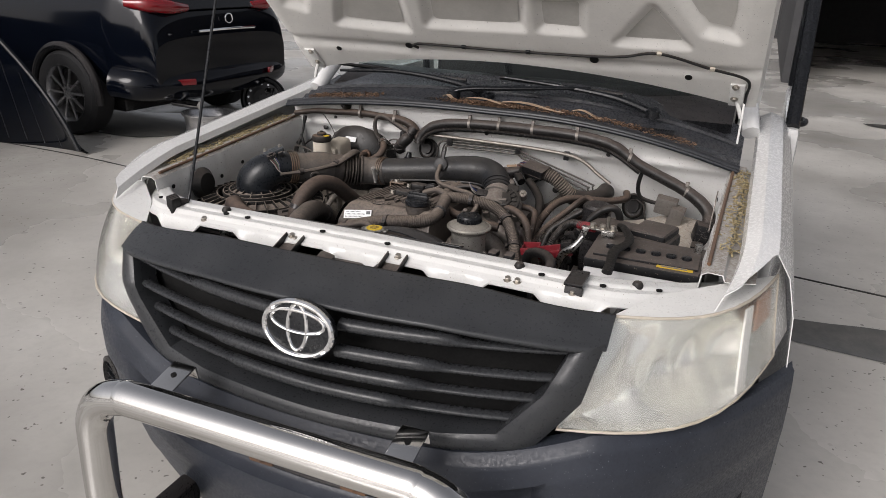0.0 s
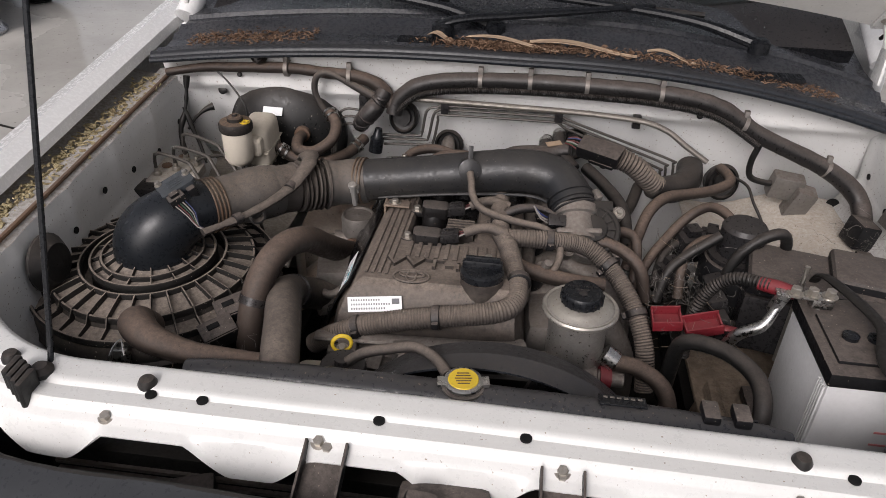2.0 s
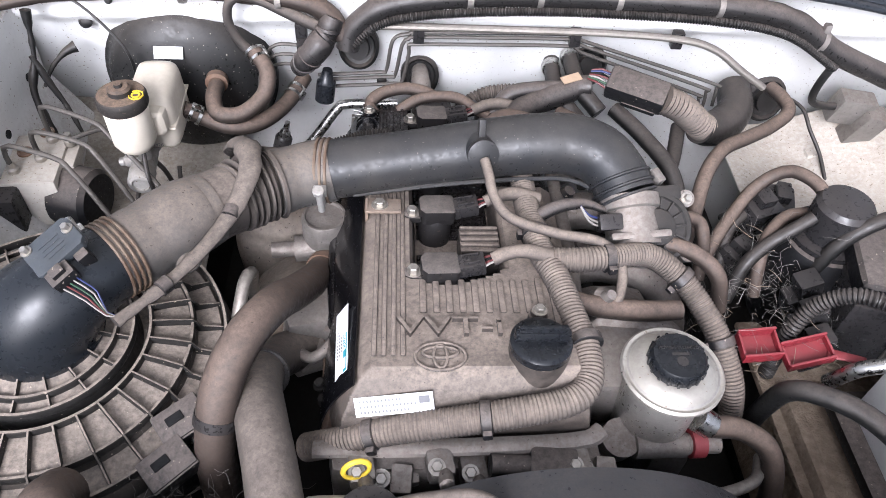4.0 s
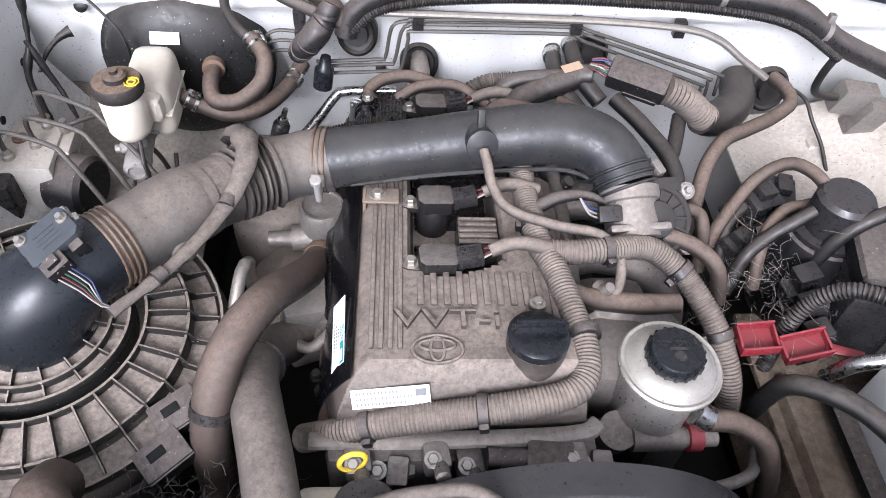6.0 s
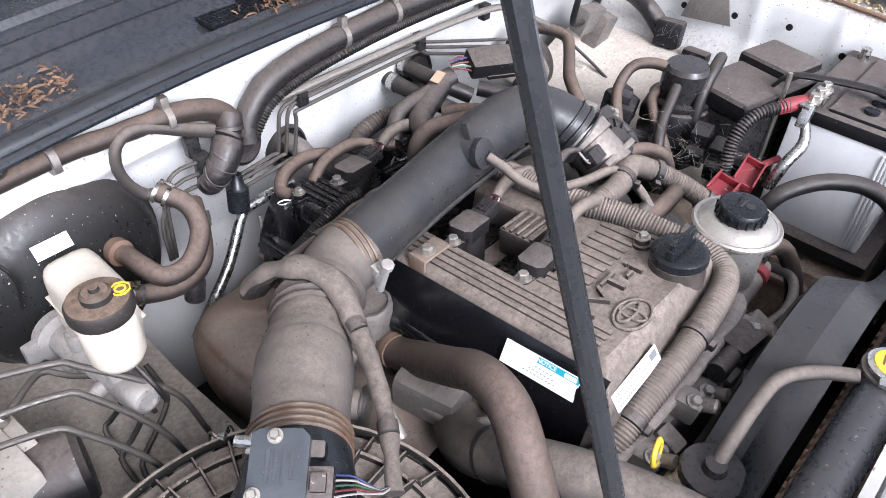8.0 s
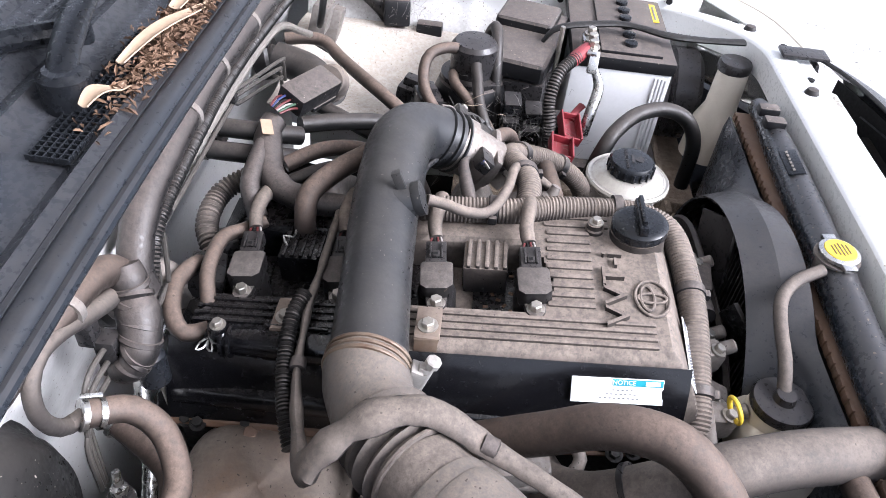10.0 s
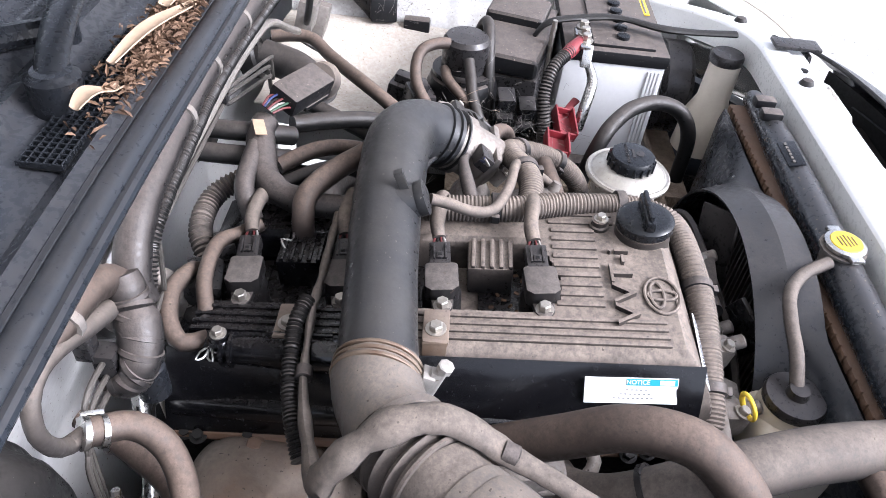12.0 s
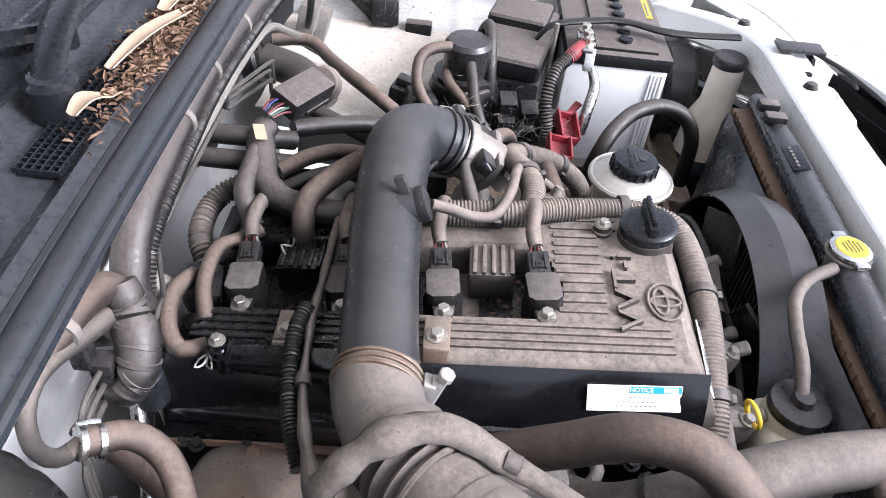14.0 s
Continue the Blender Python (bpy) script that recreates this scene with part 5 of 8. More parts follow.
# throttle body
thr = thing("throttle_body", (0.13, 1.70, 0.93), "dusty alloy throttle body with black cover", "throttle body")
tm = at((0.124, 1.712, 0.998), (0.08, -0.82, -0.5))
b = bm_new()
lathe(b, [(0.039, -0.012), (0.039, 0.004), (0.034, 0.006), (0.034, 0.05)], 32, tm)
box(b, (0.075, 0.065, 0.010), tm @ pose(0, 0, 0.040), 0.005)
part("throttle_bore", b, "alloy", thr)
m2 = at((0.150, 1.684, 0.992), (0.12, -0.62, 0.78), (1, 0.1, 0))
b = bm_new()
lathe(b, [(0.049, -0.03), (0.049, -0.004), (0.046, 0.0)], 36, m2)
for q in ((-0.046, 0.034), (0.046, 0.034), (-0.04, -0.036), (0.042, -0.034)):
    lathe(b, [(0.011, -0.02), (0.011, 0.001)], 16, m2 @ pose(q[0], q[1], 0))
part("cover_flange", b, "alloy", thr)
b = bm_new()
lathe(b, [(0.046, 0.0), (0.046, 0.008), (0.043, 0.011), (0.038, 0.0115), (0.036, 0.009), (0.024, 0.009), (0.022, 0.014), (0.018, 0.0155), (0.0, 0.0155)], 40, m2)
box(b, (0.050, 0.018, 0.014), m2 @ pose(0.010, 0.042, 0.004), 0.004)
tcov = part("throttle_cover", b, "throttle_black", thr, "dark ribbed throttle cover")
for i in range(14):
    a = 2 * math.pi * i / 14
    part("cover_rib", box(bm_new(), (0.014, 0.003, 0.005), m2 @ pose(0.030 * math.cos(a), 0.030 * math.sin(a), 0.0105, 0, 0, a * 57.3), 0.0008), "throttle_black", tcov)
for q in ((-0.046, 0.034), (0.046, 0.034), (-0.04, -0.036), (0.042, -0.034)):
    part("cover_screw", hexbolt(bm_new(), m2 @ Vector((q[0], q[1], 0.001)), m2.to_3x3() @ Vector((0, 0, 1)), 0.005), "bolt", tcov)
b = bm_new()
box(b, (0.03, 0.02, 0.02), m2 @ pose(-0.06, 0.01, 0.004), 0.003)
part("sensor_plug", b, "black", thr)
for i, mat in enumerate(("wire_white", "wire_white", "wire_blue")):
    part("sensor_wire", tube(bm_new(), [m2 @ Vector((-0.072, 0.006 + i * 0.005, 0.004)), m2 @ Vector((-0.088, 0.012 + i * 0.004, 0.012)), m2 @ Vector((-0.10, 0.03, 0.02))], 0.0014, 6), mat, thr)

# ---- air duct, from cleaner to throttle ----
duct = thing("air_intake_duct", (-0.25, 1.77, 0.97), "black plastic intake pipe with dusty rubber bellows", "intake pipe")
pipe_line = [(-0.252, 1.772, 1.002), (-0.165, 1.779, 1.013), (-0.066, 1.785, 1.027), (0.005, 1.785, 1.038), (0.052, 1.783, 1.040), (0.088, 1.771, 1.034), (0.110, 1.747, 1.021), (0.119, 1.726, 1.008)]
b = bm_new()
tube(b, pipe_line, [0.0375, 0.0365, 0.036, 0.037, 0.038, 0.0385, 0.038, 0.037], 36, 0.006, wobble=0.012)
main = part("intake_pipe", b, "intake", duct, "scuffed black plastic intake pipe")
b = bm_new()
tube(b, [(-0.22, 1.745, 0.985), (-0.10, 1.752, 0.999), (0.0, 1.753, 1.008), (0.05, 1.750, 1.010), (0.088, 1.733, 1.006)], 0.003, 8)
part("mould_seam", b, "intake", main)
for s0 in range(3):
    c = Vector((0.112, 1.742, 1.018)).lerp(Vector((0.121, 1.722, 1.005)), s0 / 2)
    part("elbow_bead", lathe(bm_new(), [(0.0385, -0.002), (0.0405, -0.001), (0.0405, 0.001), (0.0385, 0.002)], 36, at(c, (0.3, -0.78, -0.5))), "intake", main)
part("clamp_screw", box(bm_new(), (0.012, 0.02, 0.014), pose(0.155, 1.735, 1.03, 20, 0, 30), 0.003), "alloy", main)
b = bm_new()
m = at((-0.062, 1.752, 1.050), (0.1, -0.9, 0.35))
lathe(b, [(0.022, -0.02), (0.018, -0.002), (0.019, 0.0), (0.019, 0.008), (0.012, 0.010), (0.0, 0.011)], 28, m)
prism(b, [(-0.004, -0.02), (0.004, -0.02), (0.004, 0.02), (-0.004, 0.02)], 0.01, m @ pose(0, 0.02, -0.015), 0.001)
part("hose_port", b, "intake", main)
words("2", 0.017, "conduit", at((0.030, 1.783, 1.0762), (-0.08, 0.0, 1), (0.2, -1, 0)), 0.0004, main, "chalk_mark", "white chalk mark")
b = bm_new()
tube(b, [(-0.246, 1.773, 1.002), (-0.268, 1.770, 0.999), (-0.296, 1.760, 0.999), (-0.320, 1.746, 1.001)], [0.0395, 0.0405, 0.0395, 0.0415], 36, 0.005, wobble=0.03)
part("rubber_cuff", b, "afm", duct)
b = bm_new()
tube(b, [(-0.317, 1.748, 1.001), (-0.334, 1.737, 1.003), (-0.350, 1.724, 1.006), (-0.364, 1.710, 1.008)], 0.0405, 36, pitch=0.0108, ridge=0.011)
part("bellows", b, "rubber_grey", duct, "corrugated grey rubber bellows")
b = bm_new()
tube(b, [(-0.362, 1.712, 1.008), (-0.374, 1.702, 1.010), (-0.388, 1.689, 1.012)], [0.0410, 0.0415, 0.042], 36, 0.004, wobble=0.03)
part("bellows_neck", b, "rubber_grey", duct)
b = bm_new()
tube(b, [(-0.386, 1.691, 1.012), (-0.391, 1.686, 1.013), (-0.396, 1.681, 1.0135), (-0.406, 1.670, 1.016), (-0.436, 1.637, 1.020), (-0.472, 1.596, 1.024)], [0.043, 0.0458, 0.0455, 0.0422, 0.0425, 0.043], 36, 0.003)
meter = part("airflow_tube", b, "afm", duct, "dusty grey airflow tube")
part("breather_stub", lathe(bm_new(), [(0.013, -0.02), (0.014, 0.03), (0.010, 0.031), (0.009, 0.02)], 20, at((-0.410, 1.636, 1.006), (0.55, -0.72, -0.05))), "afm", meter)
for c, ax, r, n in (((-0.256, 1.7715, 1.0015), (1, -0.06, 0.05), 0.0410, 3), ((-0.464, 1.605, 1.0235), (-0.66, -0.75, 0.06), 0.0442, 4)):
    for k in range(n):
        p = Vector(c) + Vector(ax).normalized() * (0.0064 * (k - (n - 1) / 2))
        band = lathe(bm_new(), [(r - 0.002, -0.0018), (r + 0.0004, -0.0016), (r + 0.0010, 0.0), (r + 0.0004, 0.0016), (r - 0.002, 0.0018)], 40, at(p, ax))
        part("band_clamp", band, "clamp", duct)
b = bm_new()
box(b, (0.016, 0.012, 0.012), pose(-0.258, 1.727, 1.008, 20), 0.002)
box(b, (0.010, 0.010, 0.034), pose(-0.258, 1.724, 1.0, 18), 0.002)
lathe(b, [(0.0045, -0.022), (0.0045, 0.022)], 12, at((-0.258, 1.719, 0.999), (0, -0.3, 1)))
lathe(b, [(0.0075, 0.0), (0.0075, 0.006), (0.006, 0.007)], 8, at((-0.258, 1.713, 1.019), (0, -0.3, 1)))
part("clamp_screw", b, "cast_grey", duct)
b = bm_new()
box(b, (0.02, 0.014, 0.012), pose(-0.498, 1.610, 1.056, 0, 0, 40), 0.003)
lathe(b, [(0.005, -0.016), (0.005, 0.016)], 10, at((-0.498, 1.610, 1.062), (0.6, -0.8, 0)))
part("clamp_screw", b, "steel", duct)
b = bm_new()
tube(b, [(-0.470, 1.598, 1.024), (-0.490, 1.576, 1.025), (-0.513, 1.558, 1.016), (-0.536, 1.549, 0.992), (-0.545, 1.548, 0.950)], [0.043, 0.047, 0.056, 0.063, 0.062], 44, 0.005)
part("dome_elbow", b, "dome", duct, "smooth shiny black elbow")
m = at((-0.502, 1.574, 1.072), (-0.25, -0.25, 1), (0.68, -0.73, 0))
b = bm_new()
prism(b, [(-0.022, -0.020), (-0.014, -0.028), (0.020, -0.028), (0.022, -0.024), (0.022, 0.022), (0.016, 0.028), (-0.016, 0.028), (-0.022, 0.024)], 0.011, m @ pose(0, 0, -0.005), 0.002)
box(b, (0.030, 0.030, 0.024), m @ pose(0.0, 0, -0.014), 0.004)
sensor = part("airflow_sensor", b, "sensor_grey", duct, "slate grey airflow sensor with wires")
for i in range(4):
    part("moulded_mark", box(bm_new(), (0.003, 0.024 - 0.004 * (i % 2), 0.0008), m @ pose(-0.008 + i * 0.006, 0.0, 0.0062), 0), "sensor_grey", sensor)
b = bm_new()
box(b, (0.026, 0.026, 0.016), m @ pose(0.028, -0.012, -0.004), 0.003)
box(b, (0.012, 0.014, 0.006), m @ pose(0.030, -0.012, 0.006), 0.0015)
box(b, (0.018, 0.014, 0.020), m @ pose(0.024, 0.014, -0.010), 0.003)
part("sensor_plug", b, "black_dusty", sensor)
for q in ((0.008, 0.0215), (-0.004, -0.0215)):
    part("sensor_screw", hexbolt(bm_new(), m @ Vector((q[0] - 0.012, q[1], 0.006)), (-0.25, -0.25, 1), 0.004), "bolt", sensor)
for i, mat in enumerate(("wire_white", "wire_red", "wire_green", "wire_white", "wire_blue")):
    part("sensor_wire", tube(bm_new(), [m @ Vector((0.040, -0.020 + i * 0.004, -0.006)), (-0.468 + i * 0.002, 1.528 + i * 0.003, 1.047), (-0.450, 1.520 + i * 0.001, 1.034), (-0.434, 1.521, 1.030)], 0.0009, 6), mat, sensor)
loom = hose("wiring_loom", [(-0.442, 1.516, 1.028), (-0.404, 1.562, 1.029), (-0.372, 1.612, 1.032), (-0.349, 1.660, 1.038), (-0.337, 1.693, 1.050), (-0.334, 1.720, 1.055), (-0.344, 1.757, 1.049), (-0.363, 1.790, 1.028), (-0.371, 1.806, 1.004), (-0.352, 1.812, 0.992), (-0.296, 1.829, 0.982), (-0.248, 1.839, 0.982), (-0.179, 1.844, 0.988), (-0.131, 1.843, 0.990), (-0.031, 1.842, 0.990)], [0.007, 0.008, 0.0085, 0.009, 0.0115, 0.013, 0.0145, 0.0135, 0.010, 0.008, 0.007, 0.0065, 0.0065, 0.0065, 0.0065], "rubber_grey", "tape-wrapped wiring loom lying over the bellows", "wiring", wobble=0.32, flat=0.62)
for p, d, r in (((-0.404, 1.562, 1.029), (0.6, 0.8, 0), 0.0085), ((-0.349, 1.660, 1.038), (0.3, 1, 0.2), 0.0090), ((-0.248, 1.839, 0.982), (1, 0.1, 0), 0.0072)):
    part("tape_binding", lathe(bm_new(), [(r - 0.001, -0.007), (r + 0.0008, -0.006), (r + 0.0008, 0.006), (r - 0.001, 0.007)], 20, at(p, d)), "tape", loom)
hose("wiring_conduit", [(-0.325, 1.828, 0.962), (-0.29, 1.842, 0.970), (-0.25, 1.852, 0.978), (-0.20, 1.856, 0.992), (-0.17, 1.850, 0.998)], 0.007, "rubber", "thin corrugated conduit beside the loom", "wiring", pitch=0.004, ridge=0.003)

# ---- air cleaner ----
AX0, AY0 = -0.545, 1.546
cleaner = thing("air_cleaner", (AX0, AY0, 0.72), "round dusty black air cleaner with ribbed lid", "air cleaner")
CM = at((AX0, AY0, 0.0), (0.0, 0, 1))
lid_prof = [(0.050, 0.972), (0.064, 0.966), (0.078, 0.960), (0.095, 0.956), (0.098, 0.932), (0.109, 0.932), (0.112, 0.952), (0.132, 0.948), (0.153, 0.943), (0.157, 0.930), (0.182, 0.926), (0.190, 0.914), (0.192, 0.896)]


def lid_z(r):
    return float(np.interp(r, [q[0] for q in lid_prof], [q[1] for q in lid_prof]))


lid = part("lid", lathe(bm_new(), lid_prof, 72, CM), "cleaner", cleaner, "ribbed lid coated with brown dust")
part("canister", lathe(bm_new(), [(0.190, 0.898), (0.196, 0.890), (0.188, 0.882), (0.182, 0.72), (0.0, 0.72)], 48, CM), "black_dusty", cleaner)
for r in (0.078, 0.095, 0.112, 0.154, 0.188):
    part("ring_rib", tube(bm_new(), [(AX0 + r * math.cos(t), AY0 + r * math.sin(t), lid_z(min(r, 0.182)) + 0.003) for t in (2 * math.pi * i / 72 for i in range(73))], 0.003, 6, raw=True, caps=False, flat=2.2), "cleaner", lid)
for i in range(32):
    a = 2 * math.pi * i / 32
    b = bm_new()
    pts = [(AX0 + r * math.cos(a), AY0 + r * math.sin(a), lid_z(r) + 0.003) for r in (0.112, 0.132, 0.152, 0.160, 0.186)]
    tube(b, pts, 0.0018, 6, raw=True, flat=4.0)
    part("spoke_rib", b, "cleaner", lid)
    if i % 2 == 0:
        b = bm_new()
        pts = [(AX0 + r * math.cos(a), AY0 + r * math.sin(a), lid_z(r) + 0.002) for r in (0.058, 0.074, 0.094)]
        tube(b, pts, 0.0016, 6, raw=True, flat=3.0)
        part("spoke_rib", b, "cleaner", lid)
for a in (-1.4, -0.5, 1.2, 2.6):
    b = bm_new()
    c = Vector((AX0 + 0.194 * math.cos(a), AY0 + 0.194 * math.sin(a), 0.905))
    m = at(c, (0, 0, 1), (math.cos(a), math.sin(a), 0))
    box(b, (0.012, 0.022, 0.045), m, 0.002)
    tube(b, [m @ Vector(q) for q in ((0.006, -0.012, -0.02), (0.012, -0.010, 0.02), (-0.01, 0, 0.03), (0.012, 0.010, 0.02), (0.006, 0.012, -0.02))], 0.0018, 6)
    part("lid_clip", b, "steel", cleaner)
for p, rz in (((-0.385, 1.455, 0.945), 35), ((-0.392, 1.412, 0.935), 40)):
    b = bm_new()
    m = pose(*p, 10, -10, rz)
    box(b, (0.05, 0.036, 0.004), m, 0.002)
    box(b, (0.05, 0.004, 0.024), m @ pose(0, -0.018, -0.012), 0.001)
    br = single("cleaner_bracket", b, "black_dusty", p, "dusty black steel bracket beside the air cleaner", "bracket", "cleaner brackets")
    part("slot", box(bm_new(), (0.018, 0.010, 0.003), m @ pose(-0.004, 0.003, 0.002), 0.001), "hole", br)

# ---- coolant hoses ----
rhose = hose("radiator_hose", [(-0.235, 1.615, 0.858), (-0.275, 1.592, 0.875), (-0.306, 1.550, 0.908), (-0.311, 1.495, 0.948), (-0.298, 1.440, 0.968), (-0.283, 1.388, 0.974), (-0.272, 1.345, 0.974), (-0.258, 1.290, 0.968)], 0.026, "rubber_grey", "thick dusty upper radiator hose", segs=24)
part("clamp_band", lathe(bm_new(), [(0.026, -0.006), (0.029, -0.006), (0.029, 0.006), (0.026, 0.006)], 28, at((-0.258, 1.602, 0.866), (-0.8, -0.5, 0.3))), "rust", rhose)
part("clamp_band", lathe(bm_new(), [(0.026, -0.003), (0.0285, -0.003), (0.0285, 0.003), (0.026, 0.003)], 28, at((-0.3095, 1.515, 0.934), (-0.05, -0.75, 0.65))), "black", rhose)
bhose = hose("bypass_hose", [(-0.253, 1.735, 0.885), (-0.262, 1.690, 0.900), (-0.268, 1.655, 0.925), (-0.281, 1.600, 0.970), (-0.294, 1.552, 1.010), (-0.314, 1.503, 1.024), (-0.334, 1.466, 1.001), (-0.344, 1.440, 0.960), (-0.350, 1.424, 0.90), (-0.352, 1.415, 0.80)], 0.0205, "rubber_dust", "brown dusty coolant hose arching forward", segs=22)
part("clamp_band", lathe(bm_new(), [(0.0205, -0.005), (0.0225, -0.005), (0.0225, 0.005), (0.0205, 0.005)], 24, at((-0.260, 1.700, 0.896), (-0.2, -0.9, 0.3))), "rust", bhose)
part("hose_tie", lathe(bm_new(), [(0.0205, -0.006), (0.0225, -0.006), (0.0225, 0.006), (0.0205, 0.006)], 24, at((-0.343, 1.444, 0.966), (-0.2, -0.5, -0.85))), "black", bhose)
hose("snorkel_pipe", [(-0.475, 1.372, 0.955), (-0.470, 1.345, 0.985), (-0.440, 1.320, 0.985), (-0.390, 1.312, 0.975), (-0.330, 1.315, 0.968), (-0.270, 1.318, 0.962)], [0.026, 0.024, 0.019, 0.015, 0.014, 0.014], "rubber_dust", "dusty brown elbow pipe near the radiator", "pipe", segs=20)
hose("vacuum_pipe", [(-0.352, 1.60, 0.92), (-0.345, 1.635, 0.945), (-0.340, 1.655, 0.94), (-0.345, 1.665, 0.90), (-0.345, 1.67, 0.80)], 0.008, "pipe", "grey plastic elbow pipe beside the cleaner", "pipe")

# ---- engine harness ----
eharn = hose("engine_harness", [(-0.004, 1.80, 0.990), (-0.005, 1.735, 0.995), (-0.003, 1.686, 0.998), (0.002, 1.638, 1.000), (0.016, 1.599, 0.998), (0.026, 1.548, 0.996), (0.035, 1.502, 0.992), (0.030, 1.466, 0.988), (0.005, 1.447, 0.985), (-0.06, 1.438, 0.977), (-0.116, 1.436, 0.966), (-0.179, 1.438, 0.946), (-0.225, 1.440, 0.922), (-0.262, 1.450, 0.89)], 0.0152, "conduit", "dust-coated corrugated wiring conduit wrapped round the cover", "wiring", segs=16, pitch=0.0043, ridge=0.0014)
for p, ax in (((0.036, 1.515, 0.994), (0.1, -1, 0)), ((-0.075, 1.437, 0.974), (1, 0, 0.15)), ((-0.19, 1.438, 0.942), (1, 0, 0.4)), ((0.0, 1.665, 0.999), (0, 1, 0))):
    b = bm_new()
    m = at(p, ax)
    lathe(b, [(0.0162, -0.006), (0.0178, -0.005), (0.0178, 0.005), (0.0162, 0.006)], 20, m)
    box(b, (0.008, 0.010, 0.010), m @ pose(-0.019, 0, 0), 0.002)
    part("harness_clip", b, "black_dusty", eharn)
branch = hose("branch_harness", [(0.008, 1.625, 1.0), (0.045, 1.622, 1.003), (0.080, 1.628, 1.0), (0.136, 1.645, 0.985), (0.178, 1.628, 0.962), (0.206, 1.592, 0.940), (0.222, 1.566, 0.920), (0.239, 1.528, 0.880), (0.245, 1.50, 0.82)], 0.0145, "conduit", "dusty corrugated branch of the engine harness", "wiring", segs=14, pitch=0.0043, ridge=0.0014)
for p, ax in (((0.080, 1.628, 1.0), (1, 0.1, 0)), ((0.178, 1.628, 0.962), (0.7, -0.6, -0.4)), ((0.2225, 1.565, 0.9195), (0.3, -0.75, -0.6))):
    m = at(p, ax)
    b = bm_new()
    lathe(b, [(0.0158, -0.006), (0.0175, -0.005), (0.0175, 0.005), (0.0158, 0.006)], 20, m)
    box(b, (0.008, 0.010, 0.010), m @ pose(-0.019, 0, 0), 0.002)
    part("harness_clip", b, "black_dusty", branch)
hose("vacuum_hose", [(-0.060, 1.740, 1.050), (-0.055, 1.718, 1.042), (-0.051, 1.697, 1.032), (-0.032, 1.670, 1.022), (0.019, 1.651, 1.017), (0.072, 1.641, 1.012), (0.097, 1.624, 0.992), (0.091, 1.590, 0.972), (0.069, 1.580, 0.962)], 0.0062, "conduit", "thin tan vacuum hose from the intake pipe", "hose")
b = bm_new()
lathe(b, [(0.013, -0.02), (0.014, 0.0), (0.014, 0.018), (0.008, 0.022), (0.006, 0.035)], 20, at((0.070, 1.597, 0.955), (0.3, -0.4, 1)))
single("vacuum_switch", b, "alloy", (0.07, 1.597, 0.935), "small dusty metal vacuum switch", "switch")
hose("coolant_pipe", [(0.136, 1.673, 0.968), (0.168, 1.668, 0.980), (0.205, 1.656, 0.972), (0.232, 1.640, 0.950), (0.245, 1.63, 0.90)], 0.0105, "rubber_dust", "dusty bent rubber hose by the throttle", "hose")
hose("breather_hose", [(0.175, 1.710, 0.972), (0.205, 1.722, 0.972), (0.228, 1.722, 0.962), (0.233, 1.702, 0.940), (0.232, 1.68, 0.90)], 0.009, "rubber_dust", "short bent breather hose by the throttle", "hose")
hose("loom_branch", [(-0.002, 1.690, 0.999), (0.03, 1.700, 1.012), (0.065, 1.705, 1.012), (0.09, 1.70, 1.005)], [0.009, 0.0085, 0.007, 0.004], "tape", "taped wiring branch running to the throttle", "wiring")
hose("sensor_loom", [(0.02, 1.60, 0.985), (0.05, 1.585, 0.97), (0.12, 1.585, 0.955), (0.17, 1.59, 0.95)], [0.008, 0.013, 0.013, 0.012], "rubber_dust", "dusty sensor loom below the harness", "wiring")

# ---- radiator and fan shroud ----
rad = thing("radiator", (0, 1.27, 0.55), "black radiator with dusty top tank and yellow cap", "radiator")
b = bm_new()
box(b, (0.70, 0.03, 0.42), pose(0, 1.268, 0.755), 0.004)
core = part("radiator_core", b, "dark", rad)
for i in range(60):
    part("core_fin", box(bm_new(), (0.0035, 0.004, 0.36), pose(-0.33 + i * 0.0112, 1.285, 0.755), 0), "alloy", core)
b = bm_new()
tube(b, [(-0.362, 1.272, 0.978), (-0.34, 1.271, 0.984), (-0.10, 1.268, 0.987), (0.15, 1.264, 0.987), (0.335, 1.262, 0.984), (0.352, 1.262, 0.976)], [0.016, 0.022, 0.023, 0.023, 0.022, 0.015], 24, 0.02)
tank = part("top_tank", b, "black_tank", rad, "dusty black plastic top tank")
b = bm_new()
box(b, (0.715, 0.052, 0.012), pose(0, 1.268, 0.962), 0.003)
part("tank_crimp", b, "rust", rad)
for i in range(46):
    part("crimp_tab", box(bm_new(), (0.008, 0.003, 0.011), pose(-0.345 + i * 0.0153, 1.2945, 0.965), 0.0005), "rust", tank)
for x in (0.30, 0.265):
    part("tank_lug", box(bm_new(), (0.02, 0.03, 0.014), pose(x, 1.27, 1.008), 0.004), "black_dusty", tank)
part("tank_plate", box(bm_new(), (0.055, 0.022, 0.003), at((0.165, 1.272, 1.0095), (0, 0.25, 1)), 0.001), "black_clean", tank)
for i in range(6):
    part("plate_print", box(bm_new(), (0.005, 0.003, 0.001), at((0.145 + i * 0.008, 1.275, 1.0115), (0, 0.25, 1)), 0), "pipe", tank)
b = bm_new()
lathe(b, [(0.020, -0.03), (0.020, 0.002), (0.026, 0.003), (0.026, 0.006)], 28, at((-0.022, 1.27, 1.005)))
part("filler_neck", b, "alloy", rad)
